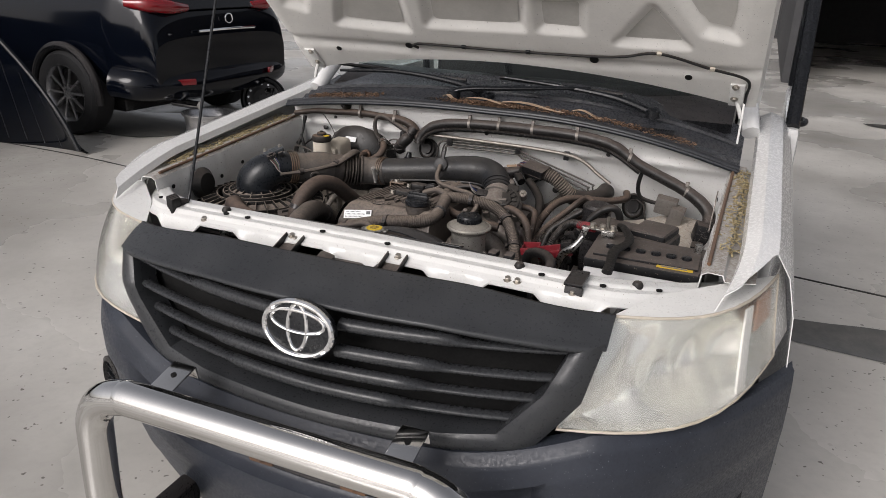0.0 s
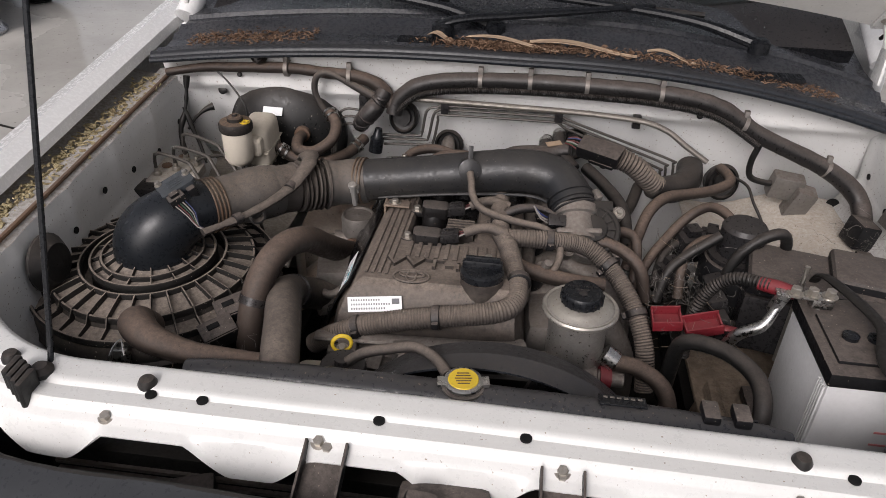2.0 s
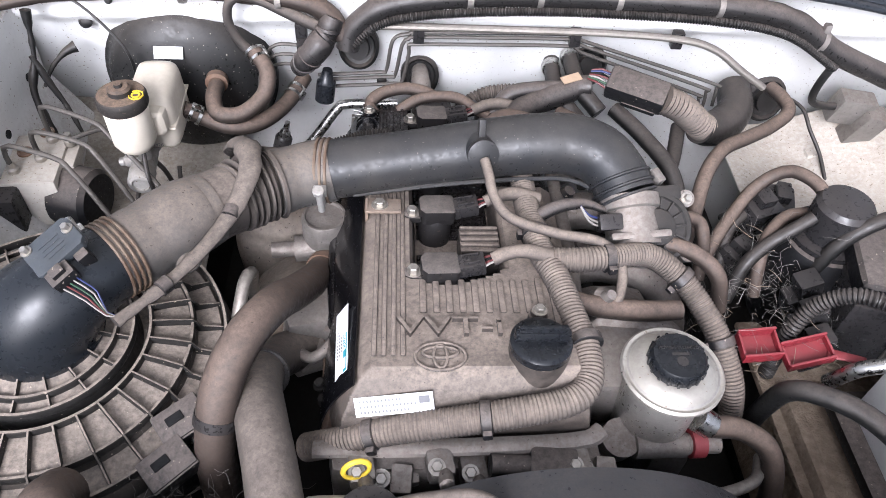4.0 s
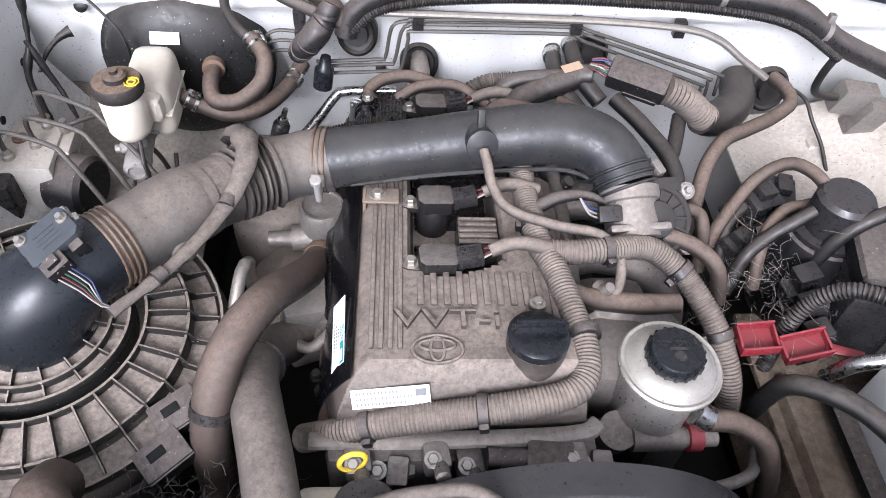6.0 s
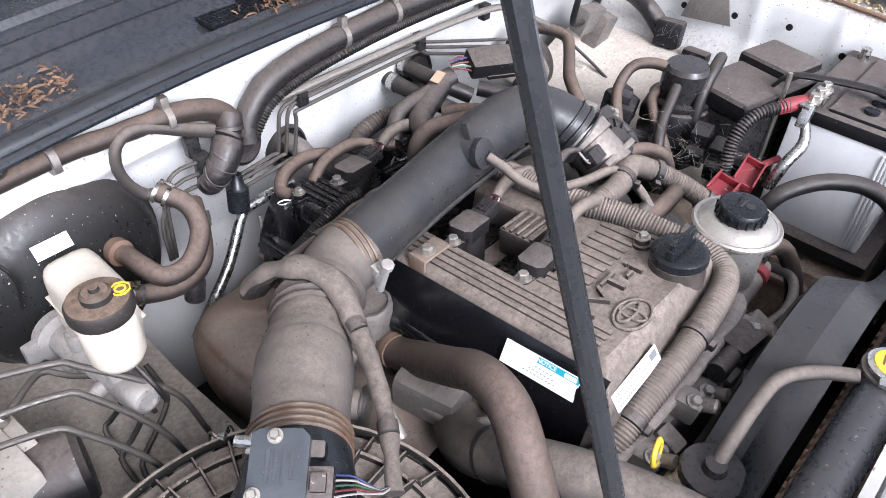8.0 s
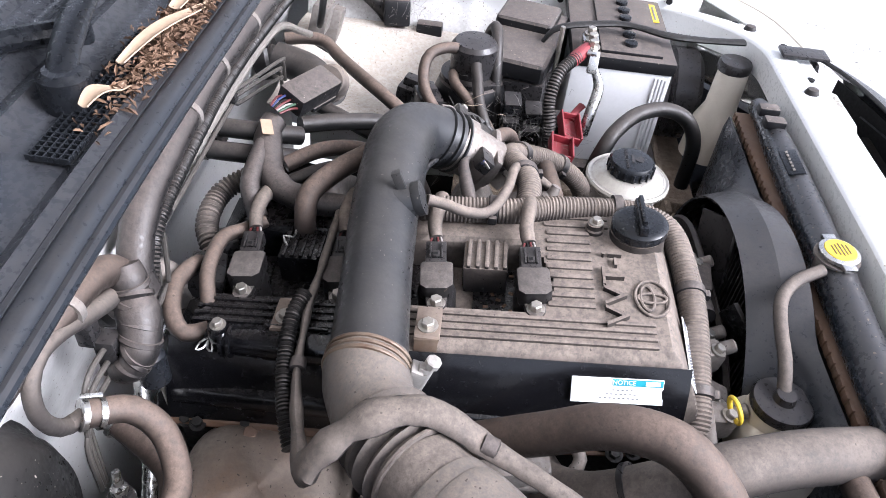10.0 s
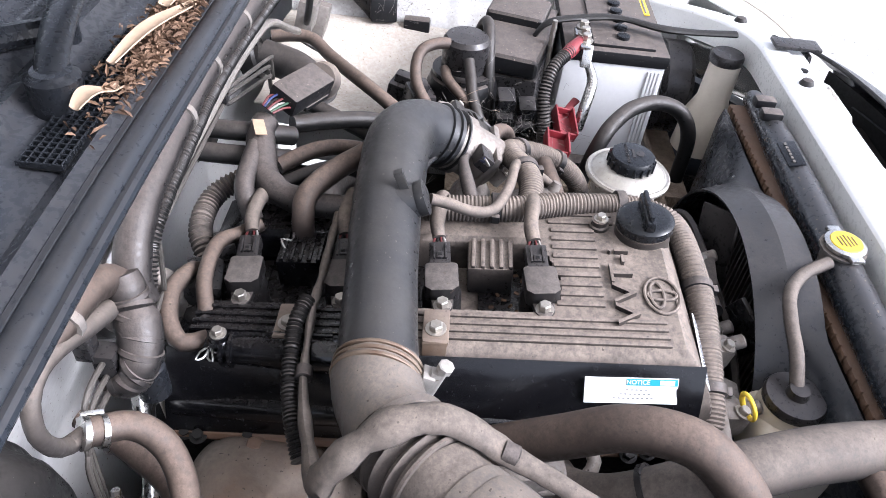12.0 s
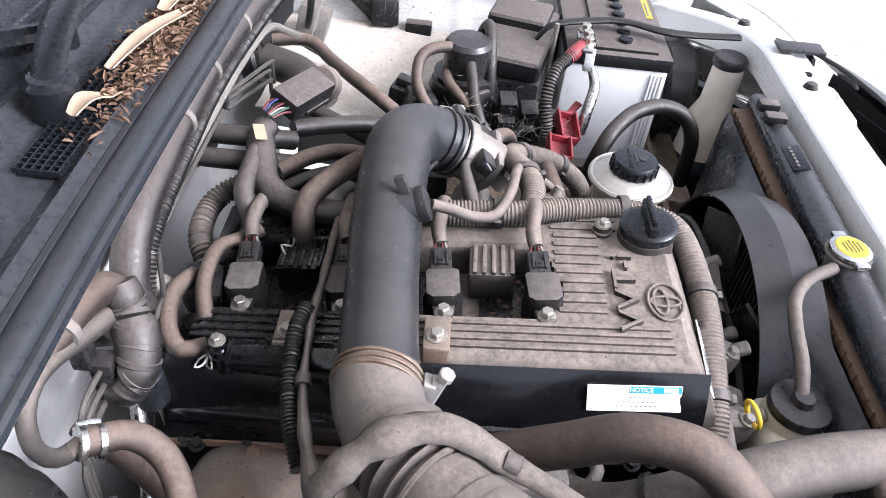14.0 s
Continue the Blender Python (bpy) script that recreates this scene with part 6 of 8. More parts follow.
cm = at((-0.022, 1.27, 1.012), (0, 0, 1), (1, 0.15, 0)) @ Matrix.Diagonal((0.80, 0.80, 0.9, 1))
b = bm_new()
lathe(b, [(0.027, 0.0), (0.029, 0.002), (0.029, 0.006), (0.025, 0.008), (0.021, 0.008)], 36, cm)
box(b, (0.078, 0.020, 0.006), cm @ pose(0, 0, 0.003), 0.0025)
cap = part("radiator_cap", b, "steel", rad, "steel radiator cap with yellow face")
part("cap_label", lathe(bm_new(), [(0.023, 0.008), (0.022, 0.0092), (0.0, 0.0095)], 36, cm), "yellow", cap)
for i in range(5):
    part("print_bar", box(bm_new(), (0.026 - 0.004 * abs(i - 2), 0.0018, 0.0006), cm @ pose(0, -0.011 + i * 0.0055, 0.0096), 0), "clamp", cap)
hose("overflow_hose", [(-0.042, 1.29, 1.003), (-0.060, 1.322, 0.998), (-0.090, 1.345, 0.995), (-0.125, 1.350, 0.984), (-0.160, 1.350, 0.972), (-0.187, 1.350, 0.950)], 0.0075, "rubber_grey", "grey overflow hose from the radiator neck")
shroud = thing("fan_shroud", (0, 1.34, 0.55), "black plastic fan shroud behind the radiator", "fan shroud")
b = bm_new()
SC = Vector((0.015, 0, 0.765))


def shroud_fn(u, v):
    a = radians(-55 + 290 * u)
    y = 1.374 - 0.037 * v
    r = 0.228 + 0.012 * v
    return (SC.x + r * math.cos(a), y, SC.z + r * math.sin(a))


sheet(b, shroud_fn, 80, 6, 0.003)
part("shroud_ring", b, "shroud", shroud)
b = bm_new()


def plate_fn(u, v):
    a = radians(-20 + 220 * u)
    r0 = 0.24
    c, s = math.cos(a), math.sin(a)
    k = 1 / max(abs(c) / 0.345, abs(s) / 0.205, 1e-6)
    r = r0 + (max(k, r0) - r0) * v
    return (SC.x * (1 - v) + r * c, 1.337 - 0.030 * v, SC.z + r * s)


sheet(b, plate_fn, 60, 8, 0.003)
part("shroud_plate", b, "shroud", shroud)
b = bm_new()
prism(b, [(0.0, 0.0), (0.10, 0.0), (0.085, 0.085), (0.0, 0.105)], 0.01, at((0.33, 1.305, 0.88), (0, -1, 0), (-1, 0, 0)), 0.003)
part("shroud_ear", b, "black", shroud)
fan = part("fan", lathe(bm_new(), [(0.05, 0), (0.05, 0.04), (0.02, 0.05), (0.0, 0.05)], 24, at((SC.x, 1.39, SC.z), (0, -1, 0))), "black", shroud)
for i in range(7):
    a = 2 * math.pi * i / 7 + 0.3
    b = bm_new()
    box(b, (0.165, 0.006, 0.06), pose(SC.x + 0.13 * math.cos(a), 1.365, SC.z + 0.13 * math.sin(a), 28, -a * 57.3, 0), 0.002)
    part("fan_blade", b, "black", fan)

# coolant bottle
bottle = thing("coolant_bottle", (-0.205, 1.355, 0.70), "cream plastic coolant bottle with black cap", "bottle")
b = bm_new()
box(b, (0.105, 0.085, 0.215), pose(-0.212, 1.345, 0.817), 0.022, 4)
lathe(b, [(0.034, 0.93), (0.031, 0.948), (0.029, 0.958)], 28, Matrix.Translation((-0.190, 1.350, -0.018)))
part("bottle_body", b, "tank", bottle)
part("bottle_cap", lathe(bm_new(), [(0.031, 0.955), (0.032, 0.962), (0.030, 0.966), (0.012, 0.968), (0.010, 0.976), (0.0, 0.977)], 32, Matrix.Translation((-0.190, 1.350, -0.018))), "black", bottle)

# ---- power steering reservoir ----
ps = thing("power_steering_reservoir", (0.127, 1.488, 0.86), "steel power steering reservoir with black cap", "reservoir")
PM = Matrix.Translation((0.127, 1.488, 0))
part("can", lathe(bm_new(), [(0.038, 0.862), (0.042, 0.87), (0.043, 0.965), (0.049, 0.970), (0.052, 0.974), (0.052, 0.980), (0.047, 0.983), (0.046, 0.980), (0.030, 0.988)], 44, PM), "can_steel", ps)
part("rim", lathe(bm_new(), [(0.046, 0.9780), (0.0535, 0.9745), (0.0552, 0.9765), (0.0552, 0.9800), (0.0530, 0.9825), (0.0500, 0.9815), (0.0470, 0.9825), (0.0410, 0.9880), (0.0340, 0.9915), (0.0290, 0.9920)], 48, PM), "can_lid", ps, "worn pale plated lid with rolled rim")
b = bm_new()
lathe(b, [(0.028, 0.990), (0.0295, 0.992), (0.0295, 1.004), (0.027, 1.008), (0.020, 1.009), (0.0, 1.0095)], 36, PM)
pscap = part("cap", b, "black_clean", ps, "ribbed black screw cap")
for i in range(18):
    a = 2 * math.pi * i / 18
    part("grip_rib", box(bm_new(), (0.003, 0.0035, 0.012), PM @ pose(0.0298 * math.cos(a), 0.0298 * math.sin(a), 0.998, 0, 0, a * 57.3), 0.001), "black_clean", pscap)
words("POWER STEERING", 0.0052, "black", PM @ pose(0.0, 0.008, 1.0096), 0.0005, pscap)
part("print_bar", box(bm_new(), (0.018, 0.0035, 0.0008), PM @ pose(0, 0.0, 1.0098), 0), "black", pscap)
part("cap_mark", lathe(bm_new(), [(0.006, 1.009), (0.006, 1.0102), (0.0, 1.0103)], 20, PM @ Matrix.Translation((0, -0.009, 0))), "black", pscap)
b = bm_new()
lathe(b, [(0.015, 0), (0.015, 0.06), (0.012, 0.062), (0.012, 0.10)], 20, at((0.10, 1.450, 0.885), (1, 0.05, -0.06)))
lathe(b, [(0.022, 0), (0.022, 0.03)], 20, at((0.085, 1.455, 0.895), (0, 0.3, -1)))
part("outlet", b, "alloy", ps)
part("red_seal", lathe(bm_new(), [(0.0165, 0), (0.0165, 0.016)], 20, at((0.165, 1.453, 0.882), (1, 0.05, -0.06))), "red", ps)
hose("steering_hose", [(0.185, 1.462, 0.905), (0.225, 1.462, 0.895), (0.262, 1.445, 0.87), (0.275, 1.415, 0.80), (0.275, 1.40, 0.70)], 0.013, "rubber_dust", "dusty hose below the steering reservoir")
hose("steering_hose", [(0.168, 1.468, 0.915), (0.185, 1.463, 0.905)], 0.016, "steel", "spring clip end of the steering hose", "clip")
hose("heater_pipe", [(0.278, 1.515, 0.80), (0.277, 1.505, 0.88), (0.280, 1.494, 0.925), (0.300, 1.478, 0.944), (0.335, 1.445, 0.955), (0.360, 1.400, 0.955), (0.362, 1.360, 0.94), (0.355, 1.338, 0.90), (0.352, 1.335, 0.82)], 0.0120, "rubber", "black dust-flecked hose arching beside the battery", segs=18)
hose("oil_pipe", [(0.10, 1.41, 0.86), (0.17, 1.40, 0.86), (0.24, 1.42, 0.85), (0.27, 1.46, 0.83)], 0.007, "pipe", "thin metal steering pipe", "pipe")

# ---- battery ----
bat = thing("battery", (0.57, 1.46, 0.79), "grey and black car battery with yellow label", "battery")
BX0, BX1, BY0, BY1 = 0.437, 0.690, 1.378, 1.550
bc = Vector(((BX0 + BX1) / 2, (BY0 + BY1) / 2, 0))
b = bm_new()
box(b, (BX1 - BX0 - 0.006, BY1 - BY0 - 0.006, 0.185), Matrix.Translation(bc) @ pose(0, 0, 0.882), 0.004)
case = part("case", b, "battery_case", bat, "grey translucent battery case")
for i in range(4):
    part("case_rib", box(bm_new(), (0.003, 0.004, 0.17), pose(BX0 + 0.002, BY0 + 0.010 + i * 0.006, 0.880), 0.001), "battery_case", case)
b = bm_new()
box(b, (BX1 - BX0, BY1 - BY0, 0.022), Matrix.Translation(bc) @ pose(0, 0, 0.983), 0.004)
box(b, (BX1 - BX0 - 0.03, BY1 - BY0 - 0.07, 0.006), Matrix.Translation(bc) @ pose(0, -0.012, 0.996), 0.002)
blid = part("lid", b, "black_dusty", bat, "black battery lid")
for i in range(6):
    part("vent_cap", lathe(bm_new(), [(0.011, 0.998), (0.011, 1.004), (0.008, 1.005), (0.0, 1.005)], 18, Matrix.Translation((BX0 + 0.045 + i * 0.033, bc.y - 0.012, 0))), "black_clean", blid)
part("maker_label", box(bm_new(), (0.075, 0.032, 0.001), pose(0.628, 1.405, 0.9955), 0), "yellow", blid)
for i in range(4):
    part("print_bar", box(bm_new(), (0.055, 0.003, 0.001), pose(0.626, 1.395 + i * 0.007, 0.9964), 0), "ink", blid)
for i in range(3):
    part("case_print", box(bm_new(), (0.10, 0.001, 0.003), pose(0.57, BY0 + 0.0022, 0.90 - i * 0.022), 0), "pink", case)
for x, y in ((0.462, 1.525), (0.665, 1.525)):
    part("post", lathe(bm_new(), [(0.009, 0.99), (0.008, 1.012), (0.0, 1.012)], 18, Matrix.Translation((x, y, 0))), "steel", bat)
tc = thing("battery_terminal", (0.455, 1.522, 0.99), "bare metal battery terminal with bolts", "terminal")
b = bm_new()
box(b, (0.075, 0.016, 0.004), pose(0.437, 1.521, 1.013, 0, 0, -6), 0.001)
box(b, (0.030, 0.026, 0.014), pose(0.462, 1.523, 1.006), 0.003)
box(b, (0.014, 0.016, 0.035), pose(0.405, 1.520, 0.998, 0, 20), 0.002)
part("terminal_strap", b, "steel", tc)
for x in (0.425, 0.448, 0.472):
    part("terminal_bolt", hexbolt(bm_new(), (x, 1.522, 1.015), (0, 0, 1), 0.0075, 0.010), "bolt", tc)
hose("battery_lead", [(0.415, 1.538, 1.006), (0.392, 1.552, 1.006), (0.358, 1.575, 0.996), (0.330, 1.585, 0.965), (0.312, 1.578, 0.92), (0.31, 1.57, 0.84)], 0.0095, "rubber", "black corrugated battery lead", "cable", pitch=0.005, ridge=0.002)
hose("red_boot", [(0.428, 1.530, 1.010), (0.405, 1.545, 1.007), (0.385, 1.557, 1.004)], [0.010, 0.0115, 0.010], "red", "red insulating boot on the battery lead", "boot")
hose("battery_lead", [(0.405, 1.517, 0.99), (0.388, 1.505, 0.965), (0.362, 1.512, 0.940), (0.345, 1.52, 0.90)], [0.006, 0.009, 0.009, 0.009], "steel", "bare crimped battery lead", "cable")
rc = thing("terminal_cover", (0.31, 1.545, 0.90), "open red plastic battery terminal cover", "cover")
for m, size in ((pose(0.322, 1.548, 0.918, 12, -14, 6), (0.055, 0.032, 0.004)), (pose(0.270, 1.562, 0.912, 10, -8, 0), (0.045, 0.036, 0.004))):
    shell = part("cover_shell", box(bm_new(), size, m, 0.0015), "red", rc)
    for sy in (-1, 1):
        part("cover_wall", box(bm_new(), (size[0], 0.003, 0.018), m @ pose(0, sy * (size[1] / 2 - 0.0015), 0.009), 0.001), "red", shell)
    for sx in (-1, 1):
        part("cover_wall", box(bm_new(), (0.003, size[1] - 0.006, 0.014), m @ pose(sx * (size[0] / 2 - 0.0015), 0, 0.007), 0.001), "red", shell)
part("cover_tongue", tube(bm_new(), [(0.345, 1.545, 0.925), (0.365, 1.535, 0.93), (0.378, 1.525, 0.935)], [0.008, 0.006, 0.007], 10, flat=0.5), "red", rc)
hold = thing("battery_clamp", (0.50, 1.46, 1.0), "worn steel battery hold-down bar", "clamp")
b = bm_new()
tube(b, [(0.478, 1.600, 0.985), (0.482, 1.575, 1.014), (0.512, 1.50, 1.016), (0.518, 1.45, 1.016), (0.500, 1.39, 1.014), (0.503, 1.33, 1.012), (0.508, 1.262, 1.014)], [0.007, 0.010, 0.011, 0.010, 0.012, 0.010, 0.011], 12, flat=0.45)
part("hold_bar", b, "dark", hold)
part("hold_bolt", tube(bm_new(), [(0.452, 1.572, 0.85), (0.452, 1.572, 1.03)], 0.004, 8), "bolt", hold)
tray = single("battery_tray", box(bm_new(), (0.30, 0.22, 0.02), pose(0.565, 1.465, 0.780), 0.006), "black_dusty", (0.565, 1.465, 0.77), "dusty black battery tray", "tray")
b = bm_new()
for size, place in (((0.30, 0.44, 0.012), pose(0.50, 1.50, 0.745)), ((0.02, 0.30, 0.14), pose(0.365, 1.45, 0.70, 0, 12)), ((0.26, 0.012, 0.16), pose(0.46, 1.345, 0.70))):
    part("tray_support", box(bm_new(), size, place, 0.004), "dirt", truck, "brown rusted tray support")

# washer filler
wash = thing("washer_bottle", (0.472, 1.272, 0.80), "white washer bottle neck with dark cap", "bottle")
part("bottle_neck", lathe(bm_new(), [(0.045, 0.80), (0.040, 0.87), (0.028, 0.90), (0.026, 0.968), (0.024, 0.972)], 28, Matrix.Translation((0.496, 1.266, 0))), "tank", wash)
part("cap", lathe(bm_new(), [(0.027, 0.968), (0.0285, 0.970), (0.0285, 0.981), (0.026, 0.985), (0.0, 0.986)], 28, Matrix.Translation((0.498, 1.267, 0))), "black", wash)
b = bm_new()
lathe(b, [(0.075, 0), (0.085, 0.01), (0.085, 0.05), (0.06, 0.055), (0.05, 0.02)], 32, at((0.60, 1.29, 0.86), (0, 1, 0)))
single("headlamp_back", b, "black", (0.60, 1.29, 0.80), "black rubber headlight back cover", "cover")

# ---- fuse box and canister, right rear ----
fuse = thing("fuse_box", (0.49, 1.63, 0.86), "dusty black fuse box with moulded lid", "fuse box")
FM = pose(0.500, 1.625, 0, 0, 0, -14)
part("box", box(bm_new(), (0.21, 0.12, 0.10), FM @ pose(0, 0, 0.905), 0.006), "black", fuse)
b = bm_new()
box(b, (0.215, 0.115, 0.035), FM @ pose(0, 0, 0.972), 0.012, 3)
box(b, (0.09, 0.10, 0.03), FM @ pose(0.055, 0.01, 0.990), 0.010, 3)
part("lid", b, "black_dusty", fuse)
for i in range(3):
    for j in range(2):
        b = bm_new()
        box(b, (0.030, 0.028, 0.034), pose(0.352 - j * 0.004, 1.640 - i * 0.034, 0.935 - 0.03 * j - 0.012 * i, 0, -18, 8), 0.004)
        part("relay", b, "black", fuse)
can = thing("vapour_canister", (0.395, 1.715, 0.86), "black vapour canister covered in cobweb", "canister")
KM = at((0.398, 1.709, -0.004))
part("can_body", lathe(bm_new(), [(0.050, 0.80), (0.056, 0.815), (0.058, 0.86), (0.058, 0.935), (0.052, 0.952), (0.038, 0.960)], 32, KM), "black_dusty", can)
part("can_cap", lathe(bm_new(), [(0.050, 0.957), (0.050, 0.964), (0.037, 0.966), (0.037, 1.012), (0.032, 1.019), (0.0, 1.021)], 32, KM), "black", can)
part("can_label", box(bm_new(), (0.022, 0.002, 0.026), at((0.376, 1.661, 0.915), (0, 0, 1), (0.79, -0.61, 0)), 0), "pink", can)
b = bm_new()
box(b, (0.10, 0.055, 0.06), pose(0.44, 1.715, 0.925), 0.010)
part("can_bracket", b, "black_dusty", can)
hose("canister_hose", [(0.455, 1.700, 0.92), (0.462, 1.690, 0.985), (0.448, 1.680, 1.018), (0.420, 1.675, 1.012), (0.392, 1.672, 0.985), (0.375, 1.668, 0.945), (0.36, 1.66, 0.88)], 0.0095, "rubber", "black bent hose over the canister", group="canister hoses")
hose("canister_hose", [(0.362, 1.704, 0.992), (0.338, 1.698, 0.975), (0.312, 1.692, 0.955), (0.285, 1.678, 0.93), (0.27, 1.66, 0.88)], 0.009, "rubber", "black hose hanging from the canister", group="canister hoses")
hose("canister_hose", [(0.305, 1.660, 0.89), (0.305, 1.678, 0.925), (0.316, 1.706, 0.952), (0.345, 1.732, 0.964), (0.375, 1.738, 0.966)], 0.0085, "rubber_dust", "dusty hose looping to the canister", group="canister hoses")
hose("heater_hose", [(0.235, 1.690, 0.88), (0.262, 1.728, 0.922), (0.290, 1.758, 0.948), (0.314, 1.778, 0.970), (0.336, 1.782, 0.992), (0.354, 1.775, 1.006), (0.372, 1.752, 1.010), (0.385, 1.725, 1.004)], 0.0088, "rubber_dust", "long dusty hose crossing to the wing", group="heater hoses")
hose("heater_hose", [(0.425, 2.02, 0.965), (0.432, 1.985, 0.968), (0.430, 1.955, 0.965), (0.390, 1.922, 0.962), (0.340, 1.888, 0.968), (0.295, 1.856, 0.974), (0.262, 1.815, 0.964), (0.240, 1.765, 0.935), (0.225, 1.73, 0.89)], 0.0105, "rubber_dust", "thick dusty heater hose from the firewall", group="heater hoses")
hose("heater_hose", [(0.27, 1.70, 0.88), (0.29, 1.75, 0.92), (0.33, 1.775, 0.935), (0.37, 1.775, 0.93)], 0.008, "rubber", "short black hose among cobwebs", group="heater hoses")

for p, s, rz in (((0.335, 1.775, 0.925), (0.05, 0.04, 0.05), 20), ((0.375, 1.80, 0.915), (0.04, 0.05, 0.045), -15), ((0.30, 1.72, 0.885), (0.045, 0.045, 0.06), 35)):
    b = bm_new()
    box(b, s, pose(*p, 8, 0, rz), 0.006)
    box(b, (s[0] * 0.5, s[1] * 0.6, 0.02), pose(p[0], p[1], p[2] + s[2] / 2 + 0.004, 8, 0, rz), 0.003)
    valve = single("solenoid_valve", b, "black", (p[0], p[1], p[2] - s[2] / 2), "dusty black solenoid valve among the hoses", "valve", "solenoid valves")
    part("valve_stub", lathe(bm_new(), [(0.006, 0), (0.006, 0.025), (0.007, 0.026), (0.005, 0.035)], 14, at((p[0] - s[0] / 2, p[1], p[2]), (-1, -0.4, 0.2))), "black", valve)

# ---- firewall fittings ----
conduit = thing("bulkhead_connector", (0.15, 1.95, 0.98), "black wiring connector box with coloured wires", "connector")
QM = at((0.172, 1.920, 1.026), (-0.1, -0.35, 1), (1, -0.55, 0.1))
b = bm_new()
box(b, (0.085, 0.042, 0.028), QM, 0.006)
box(b, (0.050, 0.046, 0.008), QM @ pose(0.01, 0, -0.012), 0.003)
part("connector_shell", b, "black_dusty", conduit)
for i, mat in enumerate(("wire_red", "wire_green", "wire_white", "wire_red", "hole", "wire_blue", "wire_red")):
    part("wire", tube(bm_new(), [QM @ Vector((-0.042, -0.014 + i * 0.0045, 0.004 * (i % 2))), QM @ Vector((-0.056, -0.012 + i * 0.004, 0.004)), QM @ Vector((-0.07, -0.008 + i * 0.0026, 0))], 0.0015, 6), mat, conduit)
part("grey_conduit", tube(bm_new(), [QM @ Vector((0.038, 0, 0)), (0.236, 1.902, 1.010), (0.262, 1.905, 0.988), (0.285, 1.915, 0.966), (0.312, 1.932, 0.952)], 0.0195, 18, pitch=0.0065, ridge=0.0035), "conduit", conduit)
part("sleeve", tube(bm_new(), [(0.278, 1.912, 0.966), (0.300, 1.925, 0.955), (0.330, 1.945, 0.950), (0.356, 1.975, 0.955), (0.365, 2.02, 0.962)], [0.022, 0.027, 0.028, 0.026, 0.026], 24), "rubber", conduit, "wide black rubber sleeve")
hose("rear_loom", [(0.118, 1.955, 1.006), (0.100, 1.958, 1.002), (0.076, 1.953, 0.995), (0.034, 1.940, 0.985), (0.005, 1.915, 0.985), (-0.008, 1.880, 0.985), (-0.010, 1.848, 0.985), (-0.004, 1.80, 0.988)], [0.017, 0.0185, 0.018, 0.018, 0.016, 0.015, 0.014, 0.014], "tape", "thick taped wiring loom behind the engine", "wiring", segs=16, wobble=0.12)
hose("loom_conduit", [(0.036, 1.945, 0.982), (0.034, 1.975, 0.972), (0.010, 1.998, 0.962), (-0.035, 2.0, 0.952), (-0.07, 1.982, 0.930), (-0.08, 1.98, 0.86)], 0.0125, "rubber_grey", "grey corrugated conduit curving behind the cover", "wiring", segs=14, pitch=0.0055, ridge=0.003)
part("paper_tag", box(bm_new(), (0.030, 0.014, 0.001), at((0.085, 1.955, 1.0195), (0, -0.2, 1), (1, 0.4, 0)), 0), "bark", conduit)
for x, z in ((0.098, 1.002), (0.072, 0.984)):
    hose("heater_stub", [(x + 0.004, 2.062, z), (x, 2.02, z), (x, 1.985, z), (x + 0.006, 1.955, z - 0.004), (x + 0.03, 1.925, z - 0.02)], 0.0125, "rubber", "black heater hose stub at the firewall", group="heater stubs")
    hm = at((x, 2.035, z), (0, 1, 0))
    single("spring_clip", lathe(bm_new(), [(0.0125, -0.006), (0.0142, -0.006), (0.0142, 0.006), (0.0125, 0.006)], 22, hm), "steel", (x, 2.035, z), "spring clip on the heater stub", "clip", "spring clips")
hose("breather_hose", [(-0.039, 1.879, 0.955), (-0.038, 1.880, 0.985), (-0.018, 1.878, 1.006), (0.018, 1.853, 1.016), (0.045, 1.825, 1.022), (0.060, 1.805, 1.03)], 0.013, "rubber_dust", "dusty breather hose into the intake pipe", segs=16)
b = bm_new()
tube(b, [(-0.075, 1.893, 0.972), (-0.062, 1.900, 0.974), (-0.062, 1.889, 0.974), (-0.048, 1.888, 0.974), (-0.030, 1.894, 0.974), (-0.026, 1.878, 0.974), (-0.040, 1.868, 0.974)], 0.0016, 6)
single("wire_clip", b, "steel", (-0.05, 1.888, 0.97), "thin bent wire hose clip", "clip")
hose("vent_hose", [(-0.196, 1.945, 0.955), (-0.206, 1.966, 0.957), (-0.190, 1.983, 0.966), (-0.150, 1.992, 0.970), (-0.110, 1.984, 0.962), (-0.095, 1.975, 0.94)], 0.0095, "rubber_dust", "brown bent vent hose at the rear of the cover")
clip_c = Vector((-0.203, 1.938, 0.958))
b = bm_new()
tube(b, [clip_c + Vector((0.010 * math.cos(t), 0.0, 0.010 * math.sin(t))) for t in (0.4 + 5.6 * i / 18 for i in range(19))], 0.0011, 6, raw=True)
for side in (-1, 1):
    tube(b, [clip_c + Vector(q) for q in ((-0.009, side * 0.001, 0.004), (-0.018, side * 0.006, 0.006), (-0.026, side * 0.008, 0.004), (-0.022, side * 0.002, 0.003), (-0.012, 0.0, 0.003))], 0.0011, 6)
single("wire_clip", b, "steel", clip_c, "bent wire spring clip on the vent hose", "clip")
hose("fuel_hose", [(0.070, 1.931, 0.975), (0.095, 1.90, 0.982), (0.112, 1.870, 0.982), (0.118, 1.835, 0.978), (0.12, 1.80, 0.96)], 0.0105, "rubber_dust", "dusty rubber hose behind the intake pipe", group="rear hoses")
